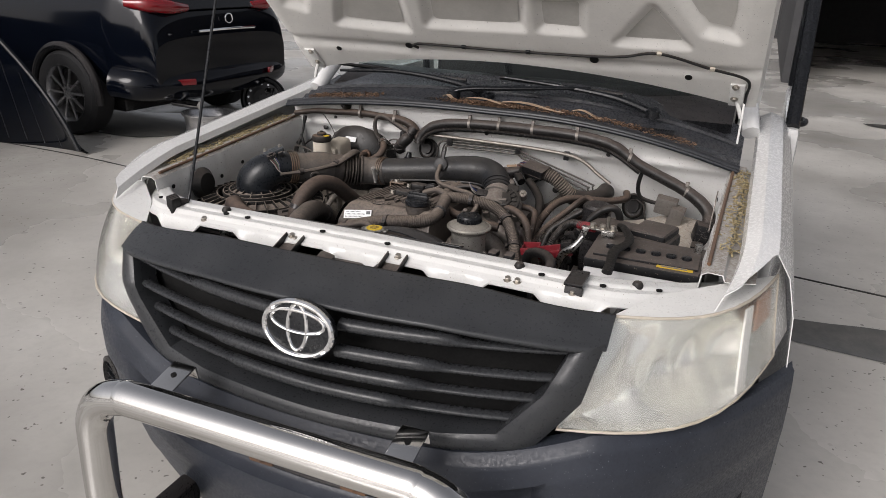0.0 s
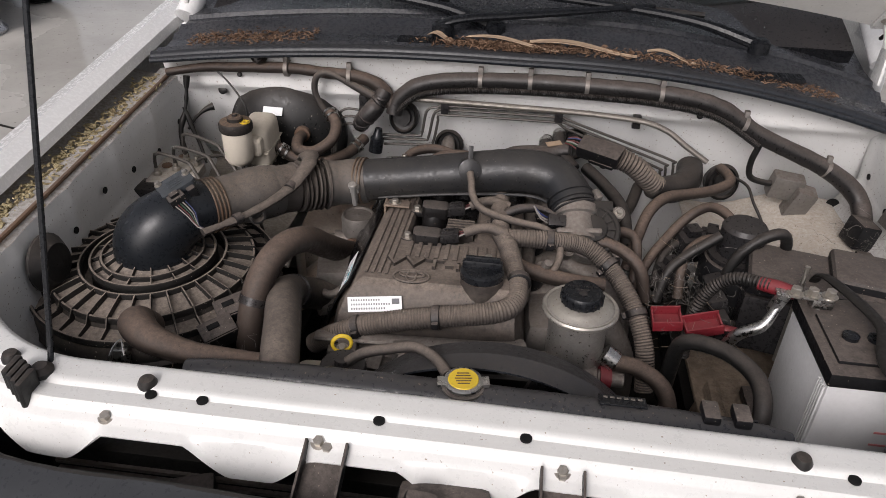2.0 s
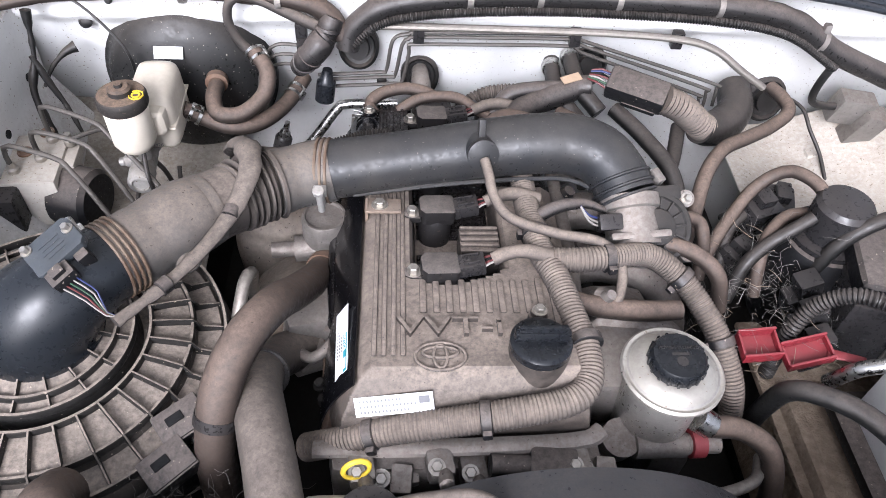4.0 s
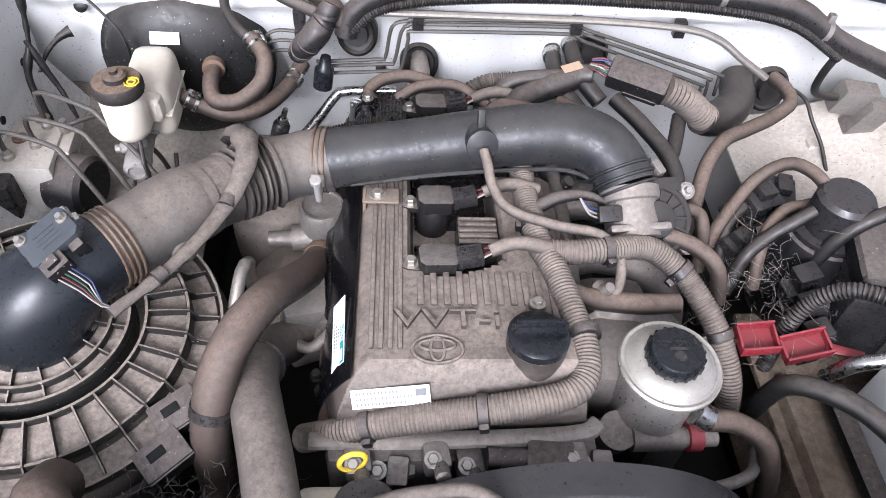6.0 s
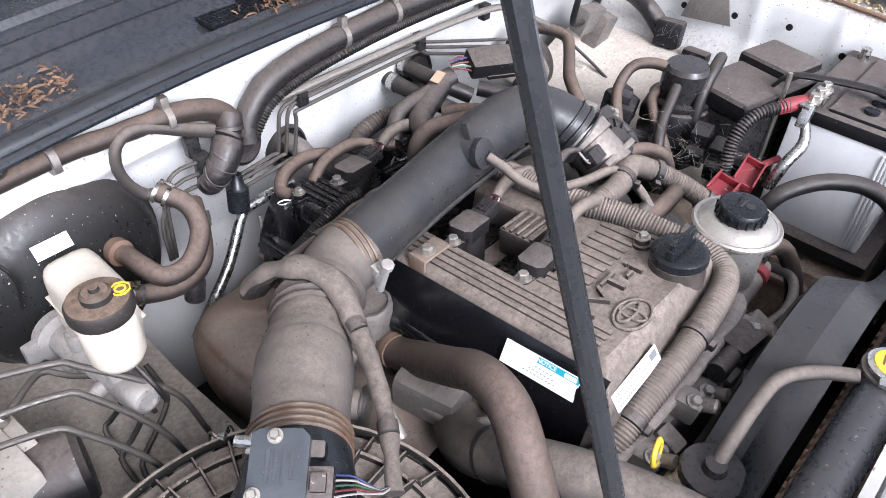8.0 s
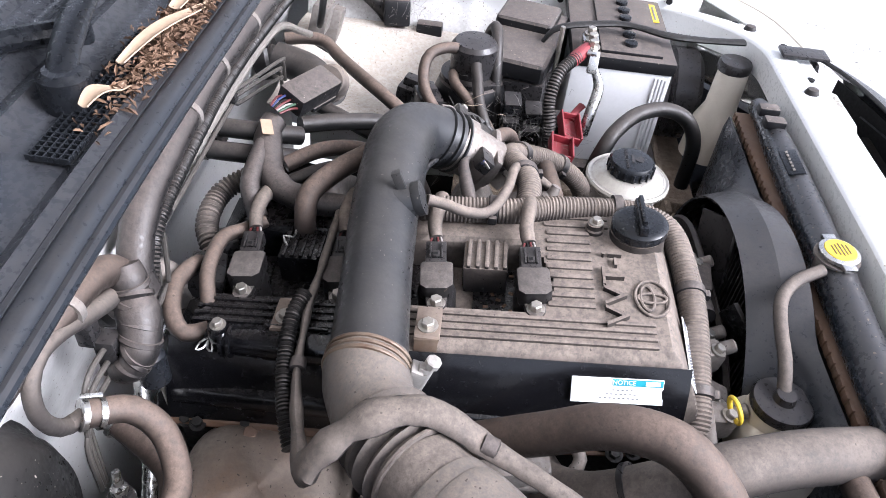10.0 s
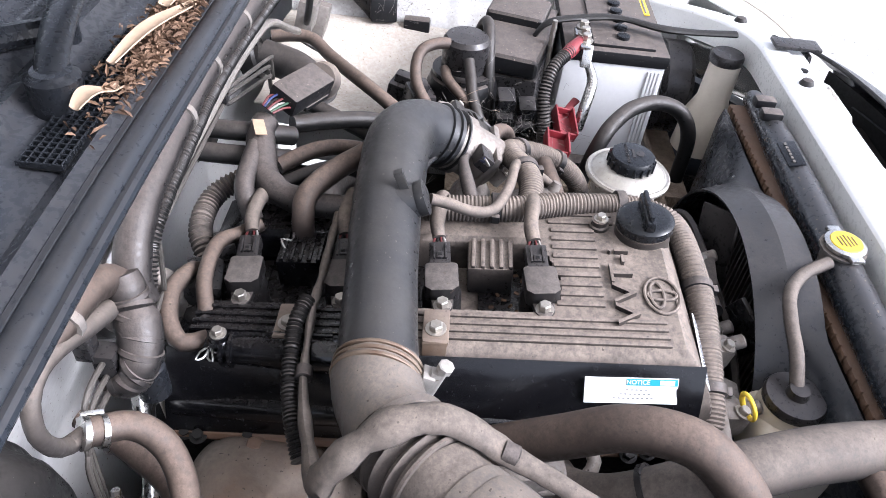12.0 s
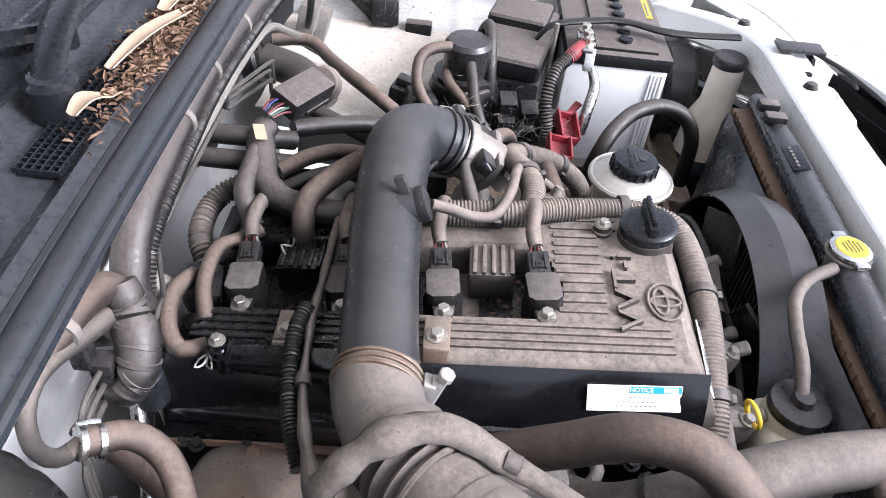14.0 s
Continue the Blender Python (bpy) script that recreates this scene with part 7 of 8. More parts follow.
hose("fuel_hose", [(0.045, 1.925, 0.965), (0.068, 1.885, 0.975), (0.085, 1.850, 0.972), (0.09, 1.80, 0.95)], 0.009, "rubber", "black rubber hose behind the intake pipe", group="rear hoses")
hose("fuel_hose", [(0.15, 1.93, 0.985), (0.185, 1.88, 0.975), (0.215, 1.82, 0.96), (0.225, 1.76, 0.92)], 0.012, "rubber", "thick black hose beside the throttle", group="rear hoses")
hose("fuel_hose", [(0.255, 1.93, 0.955), (0.235, 1.87, 0.94), (0.205, 1.81, 0.93), (0.19, 1.76, 0.90)], 0.011, "rubber", "black hose below the conduit", group="rear hoses")

# grommets
for p, r, nm, mat in (((-0.222, 2.022, 1.022), 0.030, "grommet", "rubber"), ((0.445, 2.055, 0.918), 0.034, "grommet", "rubber"), ((-0.130, 2.048, 0.955), 0.030, "grommet", "rubber"), ((0.130, 2.042, 0.985), 0.030, "grommet", "rubber"), ((-0.507, 1.988, 1.142), 0.014, "grommet", "rubber")):
    b = bm_new()
    lathe(b, [(r, -0.02), (r, 0.004), (r * 0.85, 0.009), (r * 0.75, 0.004), (r * 0.55, 0.003), (r * 0.5, 0.012), (0.0, 0.012)], 30, at(p, (0, -1, 0.25)) @ Matrix.Diagonal((1, 1.15, 1, 1)))
    single(nm, b, mat, p, "round black rubber grommet in the firewall", "grommet", "firewall grommets")
b = bm_new()
tube(b, [(-0.130, 2.05, 0.965), (-0.129, 2.02, 0.962), (-0.128, 2.0, 0.945), (-0.126, 1.99, 0.91)], [0.012, 0.015, 0.016, 0.014], 16)
single("clutch_pipe_joint", b, "alloy", (-0.13, 2.02, 0.93), "dusty pipe joint on the firewall", "joint")
b = bm_new()
box(b, (0.05, 0.04, 0.03), pose(-0.11, 1.975, 0.945, 10, 0, 12), 0.006)
box(b, (0.03, 0.05, 0.02), pose(-0.16, 1.965, 0.925, 0, 0, 20), 0.004)
box(b, (0.035, 0.02, 0.018), pose(-0.06, 1.965, 0.955, 0, 10, 25), 0.003)
lathe(b, [(0.010, 0), (0.010, 0.03)], 14, at((-0.17, 1.95, 0.93), (-0.3, 0, 1)))
single("vacuum_valve", b, "black", (-0.12, 1.97, 0.92), "black vacuum valve with wiring plugs", "valve")
hose("valve_hose", [(-0.165, 1.955, 0.955), (-0.13, 1.965, 0.972), (-0.08, 1.965, 0.975), (-0.05, 1.95, 0.965), (-0.03, 1.93, 0.965)], 0.0085, "rubber_dust", "small bent vacuum hose on the valve")
hose("rear_hose", [(-0.025, 1.94, 0.965), (0.0, 1.955, 0.99), (0.04, 1.957, 0.998), (0.085, 1.957, 1.0)], 0.012, "tape", "taped rear loom branch", "wiring")

# brake and clutch lines along the firewall
LA = [(-0.268, 1.995, 0.982), (-0.18, 2.0, 0.985), (-0.168, 2.0, 0.99), (-0.158, 2.0, 1.040), (-0.148, 2.0, 1.050), (-0.125, 2.0, 1.053), (0.085, 2.0, 1.055), (0.103, 2.0, 1.045), (0.300, 2.0, 0.978), (0.313, 2.0, 0.968), (0.317, 2.0, 0.935)]
for k, (dx, dz) in enumerate(((0, 0), (-0.013, 0.009), (0.010, -0.009))):
    pts = [(x + dx * (1 if i < 4 else -1 if i > 7 else 0), y - 0.002 * k, z + dz) for i, (x, y, z) in enumerate(LA)]
    hose("brake_line", pts, 0.0028, "brake_line", "thin steel brake line along the firewall", "pipe", "brake lines", segs=8, step=0.006)
hose("vacuum_hose", [(-0.268, 1.985, 1.072), (-0.308, 1.985, 1.092), (-0.344, 1.985, 1.110), (-0.372, 1.985, 1.118), (-0.390, 1.985, 1.108), (-0.396, 1.985, 1.082), (-0.388, 1.985, 1.054), (-0.374, 1.985, 1.035), (-0.362, 1.975, 1.037)], [0.0085, 0.0085, 0.008, 0.0065, 0.0065, 0.0065, 0.0065, 0.007, 0.0075], "rubber_grey", "thin grey vacuum hose looping to the booster", segs=14)
hose("vacuum_line", [(-0.262, 1.988, 1.070), (-0.199, 1.99, 1.075), (0.015, 1.99, 1.074), (0.136, 1.99, 1.072), (0.244, 1.987, 1.066), (0.297, 1.983, 1.052), (0.340, 1.975, 1.025), (0.382, 1.968, 1.000)], 0.0055, "pipe", "grey metal vacuum line along the firewall", "pipe", segs=10)
for x in (-0.135, 0.09, -0.30, 0.24):
    b = bm_new()
    box(b, (0.016, 0.014, 0.026), pose(x, 1.998, 1.060), 0.002)
    single("line_clip", b, "black", (x, 1.998, 1.06), "black plastic clip on the firewall lines", "clip", "line clips")
hose("silver_pipe", [(-0.372, 1.970, 0.80), (-0.300, 1.980, 0.874), (-0.258, 1.995, 0.926), (-0.240, 1.998, 0.935), (-0.165, 2.0, 0.936)], 0.0075, "steel", "bright bent metal pipe below the firewall lines", "pipe", segs=12)
hose("thin_pipe", [(-0.232, 1.99, 0.92), (-0.240, 1.975, 0.80), (-0.24, 1.97, 0.7)], 0.003, "pipe", "thin grey pipe dropping behind the engine", "pipe", segs=8)
sw = thing("brake_switch", (-0.357, 1.985, 0.85), "black cylindrical switch with steel nut", "switch")
sw_m = at((-0.352, 1.988, 0.845), (0.30, 0.10, 1))
part("switch_body", lathe(bm_new(), [(0.010, 0.0), (0.0135, 0.003), (0.0135, 0.030), (0.011, 0.034)], 24, sw_m), "black", sw)
part("switch_nut", lathe(bm_new(), [(0.0085, 0.034), (0.0085, 0.042), (0.005, 0.044), (0.004, 0.060)], 6, sw_m), "steel", sw)
for i in range(3):
    hose("brake_pipe", [(-0.30, 1.985, 1.045 - 0.016 * i), (-0.335, 1.985, 1.045 - 0.016 * i), (-0.352 - 0.006 * i, 1.985, 1.02 - 0.014 * i), (-0.36 - 0.004 * i, 1.985, 0.93)], 0.0026, "brake_line", "bent thin brake pipe beside the booster", "pipe", "booster pipes", segs=8)
b = bm_new()
box(b, (0.018, 0.018, 0.045), pose(-0.297, 1.985, 1.030), 0.002)
single("line_block", b, "black", (-0.297, 1.985, 1.01), "black block clamping the brake lines", "block")
b = bm_new()
lathe(b, [(0.014, 0), (0.014, 0.03), (0.010, 0.034), (0.007, 0.05)], 18, at((-0.272, 1.968, 0.965), (0.15, 0.1, 1)))
single("check_valve", b, "black_clean", (-0.272, 1.968, 0.965), "black plastic vacuum check valve", "valve")

# main harness along the cowl
HT = [(-0.70, 1.985, 1.095), (-0.626, 1.992, 1.108), (-0.561, 1.997, 1.111), (-0.453, 1.998, 1.117), (-0.374, 1.995, 1.114), (-0.306, 1.990, 1.112), (-0.262, 1.990, 1.094), (-0.240, 1.985, 1.062)]
harness_a = hose("firewall_harness", HT, [0.008, 0.009, 0.010, 0.011, 0.011, 0.0115, 0.013, 0.015], "rubber_dust", "dusty taped harness below the cowl seal", "wiring", wobble=0.1)
HR = [(-0.235, 1.980, 1.045), (-0.228, 1.985, 1.070), (-0.195, 1.988, 1.100), (-0.146, 1.987, 1.116), (-0.067, 1.988, 1.124), (0.028, 1.990, 1.127), (0.135, 1.985, 1.129), (0.272, 1.975, 1.128), (0.376, 1.968, 1.113), (0.463, 1.962, 1.066), (0.596, 1.955, 1.012), (0.660, 1.935, 0.968), (0.668, 1.89, 0.925), (0.66, 1.84, 0.86)]
harness_b = hose("firewall_harness", HR, [0.016, 0.016, 0.015, 0.015, 0.016, 0.016, 0.016, 0.016, 0.0165, 0.0165, 0.0165, 0.018, 0.018, 0.018], "tape", "thick black taped harness across the firewall", "wiring", segs=16, wobble=0.08)
hose("conduit_strand", [(x, y - 0.012, z - 0.017) for x, y, z in HR[1:10]], 0.006, "rubber", "thin corrugated conduit under the harness", "wiring", segs=10, pitch=0.004, ridge=0.002)
b = bm_new()
JT = [(-0.252, 1.982, 1.092), (-0.264, 1.972, 1.070), (-0.279, 1.964, 1.050), (-0.294, 1.962, 1.034), (-0.302, 1.968, 1.022), (-0.300, 1.980, 1.014)]
tube(b, JT, [0.0145, 0.0155, 0.0175, 0.0175, 0.0145, 0.012], 28, 0.0025, wobble=0.22)
joint = single("taped_joint", b, "tape", (-0.29, 1.965, 1.03), "black taped elbow where the harness enters the firewall", "wiring")
for i, p in enumerate(smooth_path(JT, 0.0085)[1:-1]):
    d = Vector((-0.5, -0.3 + 0.12 * i, -0.75)) + Vector((0.35 * math.sin(i * 2.1), 0.3 * math.cos(i * 1.7), 0))
    r = (0.0155, 0.0165, 0.0170, 0.0178, 0.0185, 0.0185, 0.0185, 0.0170, 0.015, 0.014, 0.013)[min(i, 10)]
    part("tape_wrap", lathe(bm_new(), [(r - 0.003, -0.0035), (r, -0.0025), (r + 0.0006, 0.0015), (r - 0.003, 0.0045)], 26, at(p, d)), "tape", joint)
for x, y, z in ((-0.453, 1.998, 1.117), (-0.325, 1.993, 1.112), (-0.067, 1.988, 1.124), (0.028, 1.990, 1.127), (0.135, 1.985, 1.129), (0.272, 1.975, 1.128), (0.43, 1.964, 1.085), (0.596, 1.955, 1.012)):
    b = bm_new()
    lathe(b, [(0.0150, -0.004), (0.0172, -0.004), (0.0172, 0.004), (0.0150, 0.004)], 18, at((x, y, z), (1, 0, -0.3 if x > 0.3 else 0)))
    box(b, (0.010, 0.010, 0.016), pose(x, y - 0.004, z + 0.020), 0.002)
    part("harness_band", b, "alloy", harness_a if x < -0.3 else harness_b, "pale metal band")
b = bm_new()
box(b, (0.06, 0.03, 0.05), pose(0.545, 1.985, 0.955, 12, 8, 0), 0.004)
box(b, (0.04, 0.035, 0.07), pose(0.575, 1.975, 0.925, 12, 14, 0), 0.004)
single("relay_block", b, "alloy", (0.55, 1.985, 0.92), "dusty relay block on a firewall bracket", "relay")
b = bm_new()
box(b, (0.075, 0.06, 0.006), pose(0.56, 1.955, 0.880, 30, 0, -10), 0.002)
box(b, (0.09, 0.02, 0.03), pose(0.54, 1.96, 0.87), 0.003)
single("relay_bracket", b, "white_dirty", (0.55, 1.96, 0.86), "pale rusty bracket below the relay", "bracket")
hose("relay_lead", [(0.470, 1.962, 1.055), (0.462, 1.965, 1.01), (0.470, 1.972, 0.975), (0.50, 1.978, 0.962), (0.52, 1.98, 0.96)], 0.006, "rubber", "thin black lead to the relay", "wiring")
hose("thin_lead", [(0.455, 2.03, 0.945), (0.480, 2.0, 0.94), (0.49, 1.97, 0.92), (0.505, 1.94, 0.895), (0.51, 1.90, 0.87)], 0.003, "rubber", "thin black lead along the firewall", "wiring")
b = bm_new()
box(b, (0.04, 0.05, 0.05), pose(0.655, 1.865, 0.93, 0, 12, 10), 0.006)
box(b, (0.03, 0.05, 0.035), pose(0.650, 1.80, 0.90, 0, 5, 0), 0.006)
single("wing_connector", b, "black_dusty", (0.655, 1.85, 0.90), "dusty black connectors on the inner wing", "connector")
b = bm_new()
prism(b, [(0, 0), (0.10, 0.01), (0.07, 0.09), (0.03, 0.10)], 0.003, at((0.676, 1.86, 0.96), (-1, 0, 0.05), (0, -1, 0)), 0.001)
single("wing_plate", b, "alloy", (0.675, 1.81, 0.96), "bare triangular bracket on the inner wing", "bracket")
b = bm_new()
sheet(b, lambda u, v: (0.36 + 0.30 * u, 1.62 + 0.42 * v, 0.845 + 0.035 * v + 0.012 * math.sin(7 * u + 3 * v) + 0.03 * u), 24, 24, 0.003)
part("wheel_arch_top", b, "white_dirty", truck, "dusty white top of the wheel arch", 60)
# Left arch: its darker colour holds both dust and the clutter's shade.
b = bm_new()
sheet(b, lambda u, v: (-0.70 + 0.27 * u, 1.72 + 0.36 * v, 0.86 + 0.02 * v - 0.03 * u + 0.006 * math.sin(9 * v)), 20, 20, 0.003)
part("wheel_arch_top", b, "arch_dirty_shaded", truck, "dusty white top of the wheel arch", 60)

# ---- brakes, left rear ----
boost = thing("brake_booster", (-0.475, 1.98, 0.85), "round black brake booster with white label", "brake booster")
BM = at((-0.475, 2.025, 0.958), (0.03, -1, 0.06))
part("shell", lathe(bm_new(), [(0.110, -0.045), (0.122, -0.035), (0.127, -0.022), (0.127, -0.012), (0.120, -0.006), (0.115, 0.012), (0.105, 0.026), (0.080, 0.036), (0.050, 0.044), (0.030, 0.05), (0.0, 0.05)], 56, BM), "booster", boost)
part("label", box(bm_new(), (0.040, 0.017, 0.001), at((-0.487, 1.9845, 1.0285), (0.03, -0.82, 0.57), (1, 0, 0.0)), 0), "label", boost)
part("vacuum_port", lathe(bm_new(), [(0.016, 0), (0.016, 0.012), (0.011, 0.014), (0.011, 0.035)], 20, at((-0.427, 1.985, 0.985), (0.1, -1, 0.1))), "rust", boost)
hose("booster_hose", [(-0.424, 1.965, 0.987), (-0.423, 1.935, 0.990), (-0.412, 1.905, 0.985), (-0.380, 1.905, 0.985), (-0.350, 1.925, 1.003), (-0.346, 1.950, 1.025), (-0.364, 1.975, 1.038)], 0.0115, "rubber_dust", "brown dusty vacuum hose on the booster", segs=16, group="booster hoses")
hose("booster_hose", [(-0.462, 1.915, 0.985), (-0.436, 1.918, 0.966), (-0.398, 1.912, 0.956), (-0.359, 1.925, 0.956), (-0.327, 1.971, 0.957), (-0.305, 2.02, 0.968)], 0.0115, "rubber_dust", "brown dusty hose from the fluid reservoir", segs=16, group="booster hoses")
for p, ax in (((-0.449, 1.917, 0.974), (0.8, 0.05, -0.5)), ((-0.362, 1.972, 1.036), (-0.5, 0.7, 0.4)), ((-0.318, 1.992, 0.961), (0.4, 0.9, 0.2))):
    b = bm_new()
    for k in (-0.0065, 0.0065):
        lathe(b, [(0.0116, k - 0.0022), (0.0131, k - 0.0022), (0.0131, k + 0.0022), (0.0116, k + 0.0022)], 20, at(p, ax))
    for k in (-0.005, 0.005):
        box(b, (0.004, 0.0022, 0.017), at(p, ax) @ pose(0.0135, k, 0), 0.0008)
    single("hose_clip", b, "steel", p, "bare steel spring clip on the booster hose", "clip", "booster clips")
resv = thing("brake_fluid_reservoir", (-0.50, 1.87, 0.93), "cream brake fluid reservoir with dirty cap", "reservoir")
RC = Matrix.Translation((-0.505, 1.834, 0.002)) @ Matrix.Diagonal((0.86, 0.86, 1, 1))
b = bm_new()
lathe(b, [(0.012, 0.978), (0.026, 0.986), (0.0315, 0.996), (0.032, 1.046), (0.029, 1.056)], 36, RC)
box(b, (0.060, 0.094, 0.092), pose(-0.490, 1.908, 0.998, 3), 0.020, 4, 0.94)
box(b, (0.05, 0.06, 0.04), pose(-0.492, 1.875, 1.010, 3), 0.012, 3)
rtank = part("tank", b, "tank", resv)
part("tank_seam", box(bm_new(), (0.0605, 0.0945, 0.0025), pose(-0.490, 1.908, 0.994, 3), 0.001, 1), "tank", rtank)
words("12426", 0.007, "ink", at((-0.490, 1.8590, 0.966), (0, -1, 0.05), (1, 0, 0)), 0.0002, rtank, "tank_number", "small dark moulded number")
b = bm_new()
lathe(b, [(0.034, 1.049), (0.036, 1.053), (0.036, 1.063), (0.033, 1.067), (0.017, 1.068), (0.0165, 1.074), (0.013, 1.077), (0.006, 1.077), (0.005, 1.081), (0.0, 1.081)], 36, RC)
rcap = part("cap", b, "cap_dirty", resv, "black cap caked with brown dust")
for r0, r1, n in ((0.0112, 0.0098, 8), (0.0065, 0.0045, 20)):
    part("cap_mark", lathe(bm_new(), [(r0, 1.0675), (r0, 1.0692), (r1, 1.0692), (r1, 1.0675)], n, RC @ Matrix.Translation((0.0235, -0.006, 0)), caps=False), "yellow", rcap)
part("level_lead", tube(bm_new(), [(-0.502, 1.839, 0.99), (-0.498, 1.828, 0.975), (-0.493, 1.808, 0.955), (-0.488, 1.802, 0.93)], 0.003, 8), "rubber", resv)
MC = at((-0.522, 1.958, 0.944), (0.11, -1, -0.01))
b = bm_new()
lathe(b, [(0.030, 0), (0.030, 0.012), (0.0195, 0.016), (0.0190, 0.070), (0.0165, 0.074), (0.0165, 0.126), (0.0175, 0.128), (0.0175, 0.150), (0.0150, 0.154), (0.0110, 0.155), (0.0100, 0.152), (0.0, 0.152)], 28, MC)
box(b, (0.085, 0.028, 0.009), MC @ pose(0, 0, 0.007), 0.003)
for k in (0.052, 0.112):
    lathe(b, [(0.013, -0.004), (0.013, 0.020), (0.011, 0.024)], 18, Matrix.Translation((-0.522 + 0.11 * k, 1.958 - k, 0.956)))
for k in (0.045, 0.100):
    lathe(b, [(0.0085, 0.010), (0.0085, 0.025), (0.006, 0.028), (0.006, 0.034), (0.003, 0.034)], 12, at((-0.522 + 0.11 * k, 1.958 - k, 0.942), (-1, -0.1, -0.1)))
single("master_cylinder", b, "cast_grey", (-0.51, 1.87, 0.92), "dusty grey cast brake master cylinder", "cylinder")
absu = thing("abs_unit", (-0.635, 1.80, 0.87), "dusty alloy brake modulator with bent lines", "brake modulator")
b = bm_new()
box(b, (0.070, 0.100, 0.080), pose(-0.652, 1.848, 0.910, 0, 0, 4), 0.004)
box(b, (0.030, 0.055, 0.02), pose(-0.618, 1.865, 0.935, 0, 0, 4), 0.004)
block = part("block", b, "modulator", absu, "dusty bare alloy valve block")
part("motor", lathe(bm_new(), [(0.042, 0), (0.042, 0.045), (0.036, 0.052), (0.0, 0.053)], 32, at((-0.625, 1.832, 0.900), (1, -0.25, 0))), "black_dusty", absu)
part("control_box", box(bm_new(), (0.06, 0.05, 0.09), pose(-0.690, 1.79, 0.90, 0, 0, 4), 0.005), "black", absu)
part("rating_plate", box(bm_new(), (0.016, 0.001, 0.03), pose(-0.678, 1.7968, 0.925, 0, 0, 4), 0), "black_clean", block)
for q in ((-0.668, 1.858), (-0.652, 1.900)):
    part("block_screw", lathe(bm_new(), [(0.010, 0.950), (0.010, 0.953), (0.007, 0.953), (0.006, 0.951), (0.0, 0.951)], 20, Matrix.Translation((q[0], q[1], 0))), "rust", block)
BENDS = [((-0.670, 1.820), (0.985, 1.000), (-0.575, 1.783), (-0.535, 1.760, 0.920)), ((-0.643, 1.845), (0.990, 1.003), (-0.550, 1.810), (-0.510, 1.785, 0.920)), ((-0.640, 1.885), (0.998, 1.013), (-0.540, 1.840), (-0.480, 1.805, 0.935)), ((-0.615, 1.880), (0.955, 0.966), (-0.545, 1.885), (-0.500, 1.880, 0.905))]
for (x, y), (h0, h1), (mx, my), end in BENDS:
    part("union", lathe(bm_new(), [(0.008, 0.948), (0.008, 0.956), (0.005, 0.958), (0.0045, 0.966)], 12, Matrix.Translation((x, y, 0))), "bolt", absu)
    part("bent_line", tube(bm_new(), [(x, y, 0.952), (x + 0.002, y - 0.003, h0), (x + 0.014, y - 0.007, h1), (mx - 0.02, my + 0.010, h1 - 0.002), (mx, my, h1 - 0.015), end, (end[0] + 0.02, end[1] - 0.01, end[2] - 0.08)], 0.0034, 10), "brake_line", absu)

# pipes over the wheel arch
hose("brake_pipe", [(-0.474, 1.874, 0.915), (-0.474, 1.844, 0.885), (-0.504, 1.825, 0.868), (-0.536, 1.798, 0.868), (-0.536, 1.768, 0.845)], 0.0032, "rubber", "thin black brake pipe crossing the wheel arch", "pipe", segs=8, group="arch pipes")
hose("brake_pipe", [(-0.508, 1.863, 0.93), (-0.508, 1.833, 0.9), (-0.528, 1.832, 0.872), (-0.546, 1.821, 0.87), (-0.546, 1.791, 0.845)], 0.0032, "rubber", "thin black brake pipe crossing the wheel arch", "pipe", segs=8, group="arch pipes")
hose("brake_pipe", [(-0.515, 1.8860000000000001, 0.9400000000000001), (-0.515, 1.856, 0.91), (-0.531, 1.868, 0.875), (-0.54, 1.865, 0.87), (-0.54, 1.835, 0.845)], 0.0032, "rubber", "thin black brake pipe crossing the wheel arch", "pipe", segs=8, group="arch pipes")

# loose plug and lead on the left of the firewall
hose("wing_lead", [(-0.66, 1.985, 1.09), (-0.665, 1.97, 1.03), (-0.675, 1.95, 0.98), (-0.66, 1.93, 0.92), (-0.64, 1.90, 0.87)], [0.0055, 0.004, 0.006, 0.0045, 0.004], "rubber", "tangled black lead hanging by the inner wing", "wiring", wobble=0.55)
hose("wing_lead", [(-0.668, 1.968, 1.03), (-0.655, 1.962, 0.99), (-0.640, 1.955, 0.955), (-0.625, 1.94, 0.92)], [0.004, 0.006, 0.004, 0.003], "rubber", "thin black branch of the hanging lead", "wiring", wobble=0.5)
hose("plug_lead", [(-0.662, 1.960, 0.985), (-0.655, 1.985, 1.000), (-0.640, 2.005, 1.012), (-0.626, 2.015, 1.016)], [0.0025, 0.003, 0.004, 0.008], "rubber", "black plug and lead on the firewall", "wiring", wobble=0.2)
for q in ((-0.605, 1.05, 0.009), (-0.56, 1.09, 0.005), (0.20, 0.93, 0.010), (0.36, 1.075, 0.006), (-0.02, 1.095, 0.006), (-0.19, 0.93, 0.008)):
    part("firewall_plug", lathe(bm_new(), [(q[2], -0.002), (q[2], 0.002), (q[2] * 0.6, 0.004), (0.0, 0.004)], 18, at((q[0], wall_y(q[0], q[1]) - 0.003, q[1]), (0, -1, 0.3))), "rubber", firewall)
hose("thin_wire", [(-0.60, 1.992, 1.105), (-0.575, 1.985, 1.085), (-0.545, 1.975, 1.05), (-0.535, 1.97, 1.02), (-0.54, 1.975, 0.98)], 0.002, "rubber", "thin black wire looping on the firewall", "wiring", segs=6)

